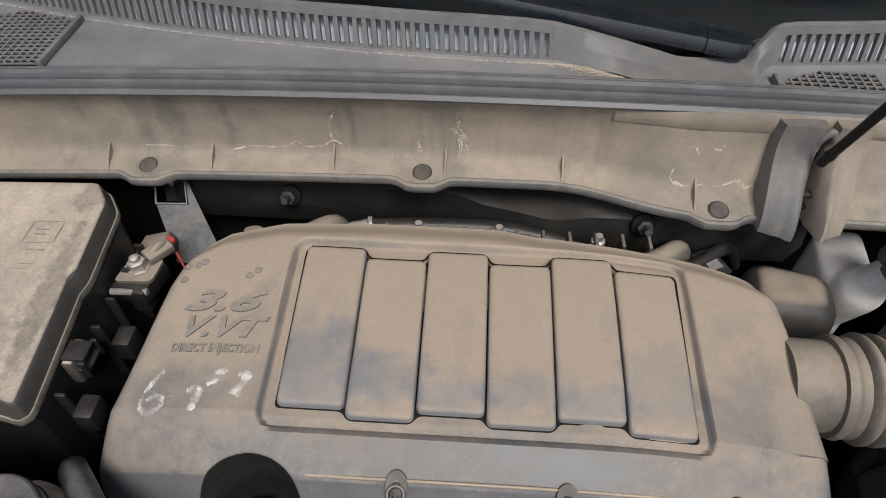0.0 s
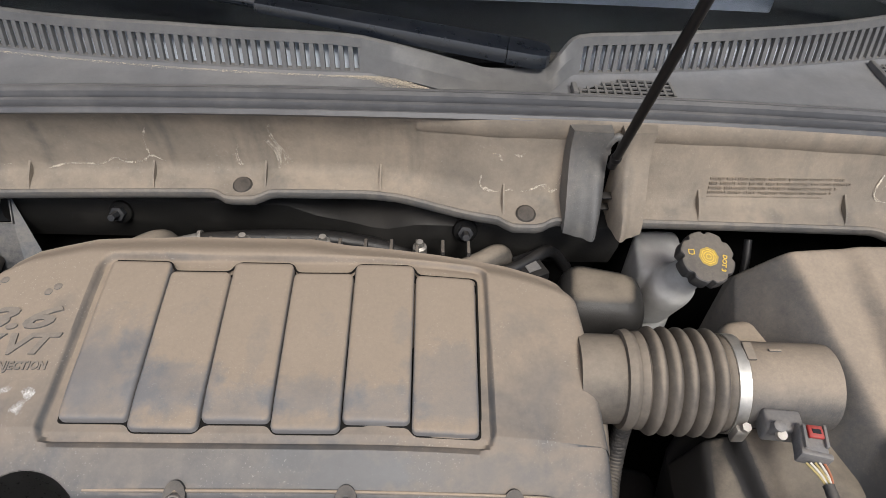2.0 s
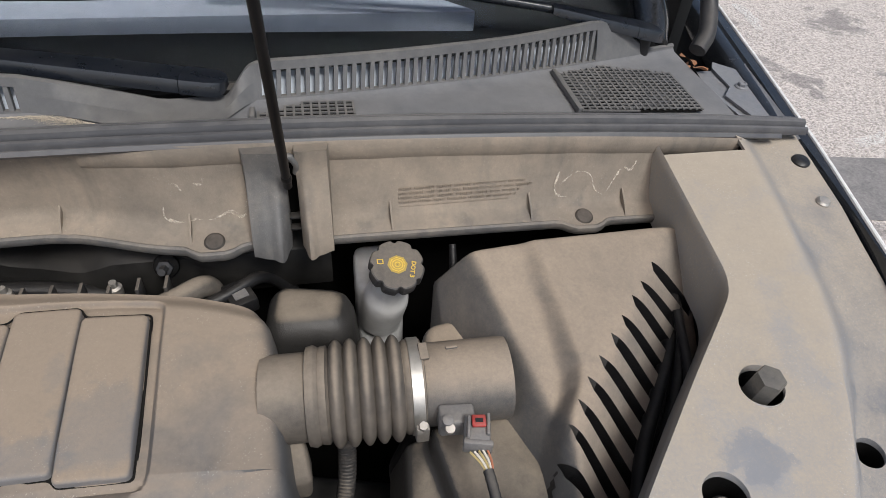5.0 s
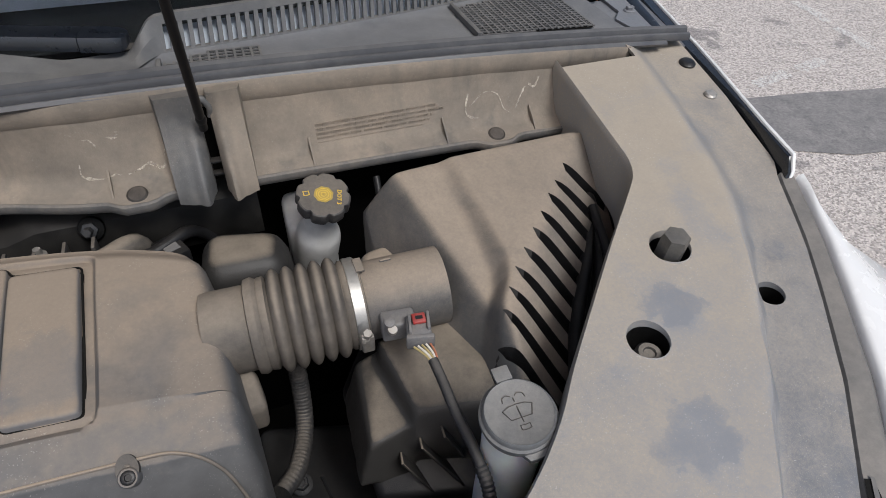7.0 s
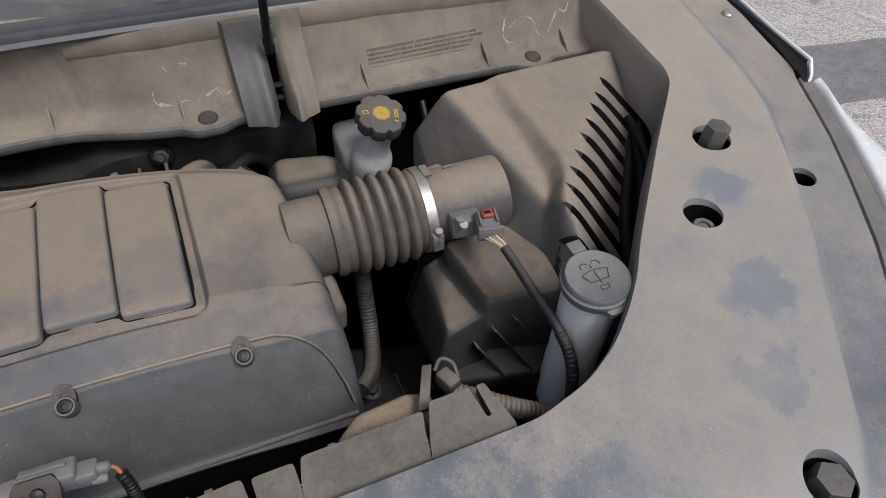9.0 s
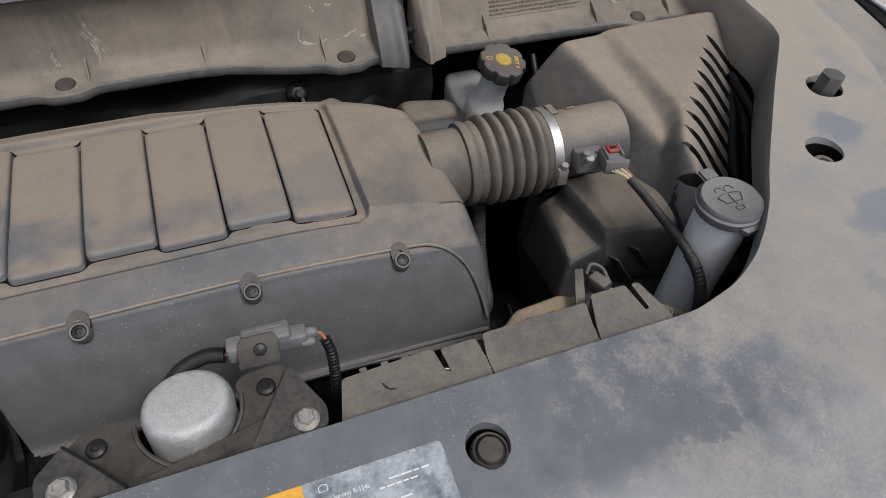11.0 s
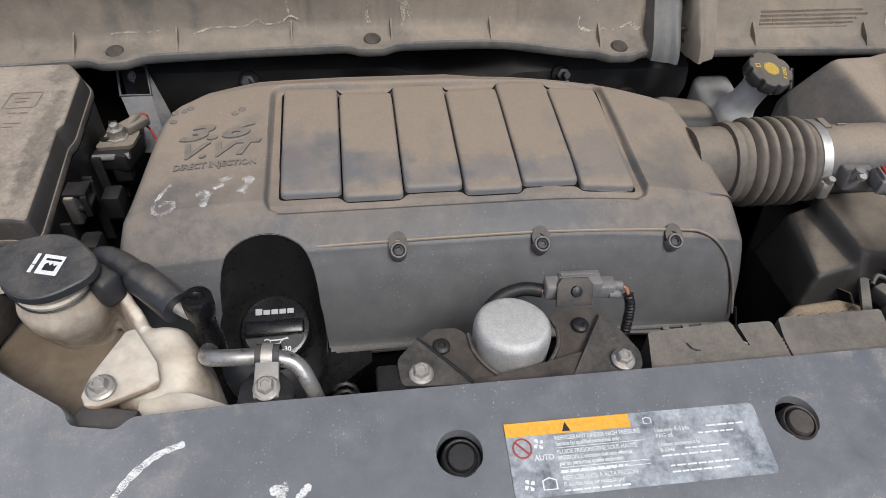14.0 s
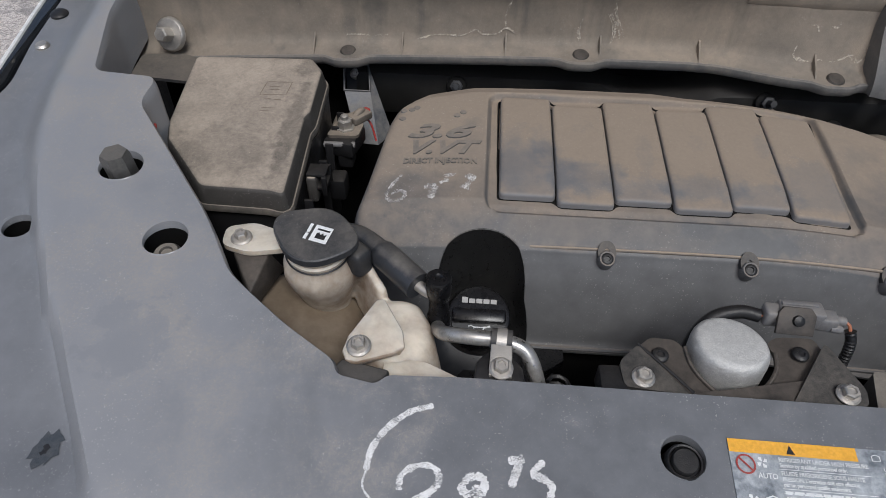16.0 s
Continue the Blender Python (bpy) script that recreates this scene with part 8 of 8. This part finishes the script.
    part("pipe", tube([(-0.319, 0.100, 0.962), (-0.318, 0.082, 0.975), (-0.311, 0.064, 0.992), (-0.296, 0.056, 1.000), (-0.268, 0.053, 1.001), (-0.247, 0.048, 0.997), (-0.236, 0.036, 0.980), (-0.230, 0.026, 0.95), (-0.228, 0.02, 0.90)], 0.0064, 16, 10), M_PIPE, pp)
    part("port", lathe((-0.3185, 0.101, 0.955), (-0.02, 0.02, 1), [(0, 0.0105), (0.018, 0.0105), (0.022, 0.0092), (0.04, 0.0088), (0.044, 0.0105), (0.052, 0.0115), (0.062, 0.0115), (0.064, 0.0105), (0.0645, 0.004), (0.063, 0.002)], 24), M_GLOSS, pp, "black service port")
    clamp = part("clamp", lathe((-0.274, 0.0535, 1.0012), (1, -0.06, -0.02), [(0, 0.0078), (0.0, 0.0095), (0.017, 0.0095), (0.017, 0.0078)], 24, False), M_RUBBER, pp, "rubber-lined pipe clamp")
    part("clamp_band", lathe((-0.2695, 0.0533, 1.0012), (1, -0.06, -0.02), [(0, 0.0094), (0.0, 0.0101), (0.008, 0.0101), (0.008, 0.0094)], 24, False), M_STEEL, clamp)
    part("clamp_strap", hull([(-0.274, 0.046, 1.006), (-0.257, 0.045, 1.006), (-0.257, 0.020, 0.998), (-0.275, 0.021, 0.998), (-0.274, 0.046, 1.003), (-0.257, 0.045, 1.003), (-0.257, 0.020, 0.995), (-0.275, 0.021, 0.995)], 0.001), M_STEEL, clamp)
    bolt_parts(pp, (-0.2655, 0.0265, 0.9995), (0, -0.2, 1), 0.0105, 0.019, 0.007)
    part("bracket", soften(hull([(-0.286, 0.018, 0.996), (-0.285, 0.034, 0.997), (-0.277, 0.045, 0.997), (-0.258, 0.045, 0.996), (-0.248, 0.032, 0.995), (-0.246, 0.017, 0.994), (-0.286, 0.018, 0.96), (-0.246, 0.017, 0.96), (-0.277, 0.045, 0.96), (-0.258, 0.045, 0.96)], 0.002, 2), 0.0006), M_BLACK, pp)
    sp = thing("coil_spring", (-0.215, 0.045, 0.88), "small black coil spring in the gap", "spring")
    part("coil", tube([(-0.213 + 0.010 * math.cos(k * 0.7), 0.048 + 0.010 * math.sin(k * 0.7), 0.90 + k * 0.0011) for k in range(50)], 0.002, 6, 1), M_BLACK, sp)


# darker brown copy of the tank plastic, the lower body's shade mixed in
M_TANK_SHADE = surface("brown coolant behind plastic", (0.16, 0.125, 0.09), 0.40, dust=(0.30, 0.25, 0.19), top=0.1, even=0.05, patch=0.5, big=12, grit=0.1, bump=0.08)
M_TCAP = surface("scratched black cap", (0.030, 0.032, 0.036), 0.45, dust=(0.20, 0.175, 0.145), top=0.3, even=-0.04, patch=0.5, big=28, grit=0.4, speck=0.3)
M_PIPE = surface("oily bare aluminium", (0.50, 0.49, 0.47), 0.3, metal=0.9, dust=(0.05, 0.045, 0.04), top=-0.2, even=0.30, patch=1.2, big=45, grit=0.1, bump=0.1, dust_rough=0.4)


# ---------------------------------------------------------------- silver canister, its bracket and plug
def build_horn():
    h = thing("silver_canister", (-0.083, 0.05, 0.97), "sand-cast aluminium canister cap held by a dark bracket", "canister")
    ax = Vector((0.03, 0.09, 0.99)).normalized()
    c = Vector((-0.0785, 0.0680, 1.0005))
    part("can", lathe(c - ax * 0.034, ax, [(-0.02, 0.0306), (0.024, 0.0313), (0.0280, 0.0309), (0.0314, 0.0296), (0.0336, 0.0274), (0.0345, 0.0240), (0.0345, 0.001)], 48), M_SILVER, h, "", 50)
    out = rounded([(-0.170, 0.022), (-0.172, 0.042), (-0.155, 0.060), (-0.143, 0.070), (-0.122, 0.071), (-0.1145, 0.064), (-0.1125, 0.052), (-0.105, 0.041), (-0.093, 0.0325), (-0.0785, 0.0300), (-0.064, 0.0325), (-0.0525, 0.041), (-0.045, 0.052), (-0.043, 0.064), (-0.046, 0.076), (-0.038, 0.080), (-0.010, 0.078), (-0.006, 0.066), (-0.004, 0.040), (0.012, 0.024), (0.006, 0.010), (-0.16, 0.010)], 0.004, 3)

    def bz(x, y):
        return 0.990 + 0.14 * (y - 0.02) - 0.015 * math.exp(-((x + 0.079) / 0.036) ** 2)
    br = part("bracket", slab(out, lambda x, y: bz(x, y) - 0.0025, bz), M_BRACKET, h, "rusty brown bracket plate")
    part("bracket_rim", tube([(x, y, bz(x, y) + 0.0008) for x, y in ((-0.1150, 0.066), (-0.1130, 0.052), (-0.1055, 0.0405), (-0.0932, 0.0318), (-0.0785, 0.0293), (-0.0638, 0.0318), (-0.052, 0.0405), (-0.0445, 0.052), (-0.0425, 0.066))], 0.0018, 8, 6), M_BRACKET, h)
    for x, y in ((-0.1375, 0.054), (-0.0245, 0.063)):
        part("torx_screw", lathe((x, y, bz(x, y)), (0, -0.15, 1), [(0, 0.0068), (0.002, 0.0066), (0.0032, 0.0052), (0.0034, 0.003), (0.0022, 0.0022)], 16), M_BLACK, br)
    up = part("upright_tab", soften(hull([(-0.040, 0.0805, 0.999), (-0.010, 0.079, 0.999), (-0.008, 0.090, 1.012), (-0.012, 0.0945, 1.016), (-0.034, 0.0955, 1.016), (-0.038, 0.092, 1.012), (-0.040, 0.083, 0.997), (-0.010, 0.0815, 0.997), (-0.008, 0.0925, 1.010), (-0.012, 0.097, 1.014), (-0.034, 0.098, 1.014), (-0.038, 0.0945, 1.010)], 0.0), 0.0006), M_BRACKET, h, "upright plug bracket")
    part("tab_clip", lathe((-0.0225, 0.088, 1.0075), (0, -0.75, 0.65), [(0, 0.005), (0.003, 0.0045), (0.004, 0.002)], 10), M_BLACK, up)
    # two triangular covers with bolts
    for pts, bx, by in (([(-0.171, 0.020), (-0.173, 0.041), (-0.156, 0.058), (-0.119, 0.018)], -0.156, 0.0285), ([(-0.006, 0.070), (0.013, 0.030), (0.010, 0.016), (-0.046, 0.014)], -0.003, 0.025)):
        tb = part("triangular_cover", soften(slab(rounded(pts, 0.005), lambda x, y: bz(x, y) + 0.001, lambda x, y: bz(x, y) + 0.0065), 0.0012), M_FAND, h, "worn black triangular cover")
        bolt_parts(tb, (bx, by, bz(bx, by) + 0.0065), (0, -0.15, 1), 0.0105, 0.018, 0.0065)
    part("fold", tube([(-0.156, 0.058, bz(0, 0.058) + 0.0065), (-0.137, 0.038, bz(0, 0.038) + 0.0068), (-0.119, 0.018, bz(0, 0.018) + 0.0065)], 0.0012, 6, 4), M_BLACK, h)
    part("side_block", box((-0.178, 0.028, 0.985), (0.022, 0.026, 0.022), 0.003), M_BLACK, h)
    pl = thing("electrical_plug", (-0.01, 0.095, 1.0), "grey electrical plug with an orange wire on bracket", "connector")
    part("rear_half", soften(box((-0.044, 0.0995, 1.0025), (0.020, 0.018, 0.020), 0.003, -2), 0.0006), M_CONN, pl)
    part("body", soften(box((-0.018, 0.1000, 1.0045), (0.044, 0.021, 0.022), 0.003, -2), 0.0006), M_CONN, pl)
    part("front_half", soften(box((0.0085, 0.0965, 1.0015), (0.020, 0.018, 0.017), 0.003, -6), 0.0006), M_CONN, pl)
    part("sleeve", lathe((0.012, 0.0965, 1.004), (1, -0.12, -0.05), [(0, 0.0052), (0.014, 0.0052), (0.016, 0.003)], 14), M_CONN, pl)
    part("sleeve", lathe((0.012, 0.0900, 0.998), (1, -0.12, -0.05), [(0, 0.0045), (0.010, 0.0045), (0.012, 0.003)], 14), M_CONN, pl)
    part("top_rail", box((-0.020, 0.103, 1.016), (0.036, 0.004, 0.003), 0.0008, -2), M_CONN, pl)
    part("wire", tube([(0.026, 0.0945, 1.003), (0.031, 0.092, 1.001), (0.034, 0.088, 0.993)], 0.0017, 8, 5), M_WIRE_O, pl, "orange wire")
    part("wire", tube([(-0.052, 0.098, 1.001), (-0.057, 0.099, 1.0)], 0.0016, 8, 2), M_WIRE_O, pl, "orange wire")
    part("conduit", tube([(0.033, 0.089, 0.996), (0.036, 0.083, 0.984), (0.036, 0.078, 0.965), (0.034, 0.07, 0.93)], 0.0052, 12, 8, 0.10, 0.0038), M_BLACK, pl, "black corrugated conduit")
    pl.scale = (0.82, 0.82, 0.82)
    part("harness", tube([(-0.056, 0.099, 1.000), (-0.075, 0.104, 0.999), (-0.100, 0.101, 0.990), (-0.118, 0.088, 0.97), (-0.12, 0.08, 0.93)], 0.0072, 12, 8), M_BLACK, pl, "black harness")


M_FAND = surface("worn black cover", (0.034, 0.033, 0.032), 0.45, dust=(0.17, 0.145, 0.115), top=0.22, even=0.0, patch=0.5, big=40, grit=0.6)


def build_fan_shroud():
    f = thing("fan_shroud", (0.16, 0.035, 0.96), "dusty dark fan shroud rail with latch tabs behind the shield", "fan shroud")

    def fz(x, y):
        return 0.992 + 0.10 * (y - 0.03)
    segs = [[(0.018, 0.012), (0.028, 0.051), (0.100, 0.054), (0.103, 0.032), (0.1085, 0.030), (0.1095, 0.012)], [(0.109, 0.012), (0.106, 0.053), (0.136, 0.053), (0.137, 0.034), (0.137, 0.012)], [(0.1365, 0.012), (0.1375, 0.034), (0.142, 0.054), (0.236, 0.054), (0.230, 0.030), (0.228, 0.012)]]
    for k, o in enumerate(segs):
        part("rail", soften(slab(rounded(o, 0.003, 2), lambda x, y: fz(x, y) - 0.03, lambda x, y, k=k: fz(x, y) + (0.0 if k != 1 else -0.002)), 0.0022), M_FAN, f)
    part("latch_plate", soften(slab(rounded([(0.226, 0.008), (0.232, 0.030), (0.243, 0.058), (0.276, 0.058), (0.279, 0.030), (0.283, 0.030), (0.282, 0.057), (0.289, 0.057), (0.297, 0.020), (0.296, 0.008)], 0.002, 2), lambda x, y: fz(x, y) - 0.008, lambda x, y: fz(x, y) + 0.002), 0.0012), M_FAN, f)
    for x in (0.104, 0.137, 0.229):
        part("spring", tube([(x + 0.001 + 0.0022 * math.cos(k * 0.9), 0.030 + 0.0005 * k - 0.006, fz(x, 0.03) - 0.004 + 0.0022 * math.sin(k * 0.9)) for k in range(28)], 0.0008, 6, 1), M_STEEL, f)
    for x in (0.045, 0.062, 0.078, 0.165, 0.185, 0.205):
        part("tooth", box((x, 0.0545, fz(x, 0.054) - 0.004), (0.006, 0.004, 0.006), 0.001), M_FAN, f)
    part("crack_mark", ribbon([(0.055, 0.038), (0.058, 0.032), (0.064, 0.030)], 0.0016, fz, 0.0006, 0.4, 4, 9), M_INK, f)
    fm = thing("sandy_insulation", (0.215, 0.08, 0.95), "sand-encrusted foam pad beside the fan shroud", "insulation")
    part("pad", hull([(0.170, 0.074, 0.962), (0.192, 0.090, 0.966), (0.235, 0.092, 0.968), (0.256, 0.084, 0.966), (0.252, 0.062, 0.960), (0.175, 0.060, 0.958), (0.165, 0.07, 0.93), (0.19, 0.095, 0.93), (0.26, 0.09, 0.93), (0.255, 0.06, 0.93), (0.17, 0.058, 0.93)], 0.006, 3, 15), M_SAND, fm, "", 60)
    cl = thing("harness_clip", (0.26, 0.085, 0.96), "dusty plastic harness clip standing over the fan shroud", "clip")
    part("strap", soften(hull([(0.236, 0.064, 0.978), (0.246, 0.064, 0.978), (0.262, 0.098, 0.984), (0.254, 0.100, 0.984), (0.236, 0.064, 0.974), (0.246, 0.064, 0.974), (0.262, 0.098, 0.979), (0.254, 0.100, 0.979)], 0.0), 0.0008), M_FAN, cl)
    part("latch", soften(box((0.270, 0.082, 0.976), (0.014, 0.020, 0.016), 0.003, 20), 0.0006), M_FAN, cl)
    part("latch_hook", tube([(0.262, 0.092, 0.982), (0.270, 0.098, 0.986), (0.278, 0.092, 0.984), (0.278, 0.080, 0.980)], 0.002, 8, 5), M_FAN, cl)
    lm = thing("front_loom", (0.33, 0.06, 0.94), "dusty ribbed wiring loom passing under the shield", "wiring harness")
    part("ribbed_tube", tube([(0.272, 0.075, 0.968), (0.290, 0.062, 0.966), (0.312, 0.050, 0.958), (0.340, 0.040, 0.945), (0.37, 0.03, 0.93)], 0.0085, 12, 8, 0.06, 0.0045), M_BOOT, lm)


# ---------------------------------------------------------------- everything in place
build_ground()
build_body()
build_shield()
build_shield_fixings()
build_label()
build_marks()
build_cowl()
build_cowl_wall()
build_windshield()
build_wipers()
build_rod()
build_engine_cover()
build_oil_filler()
build_intake()
build_airbox()
build_brake_reservoir()
build_washer()
build_bay()
build_engine_depth()
build_fuse_box()
build_coolant_tank()
build_horn()
build_fan_shroud()
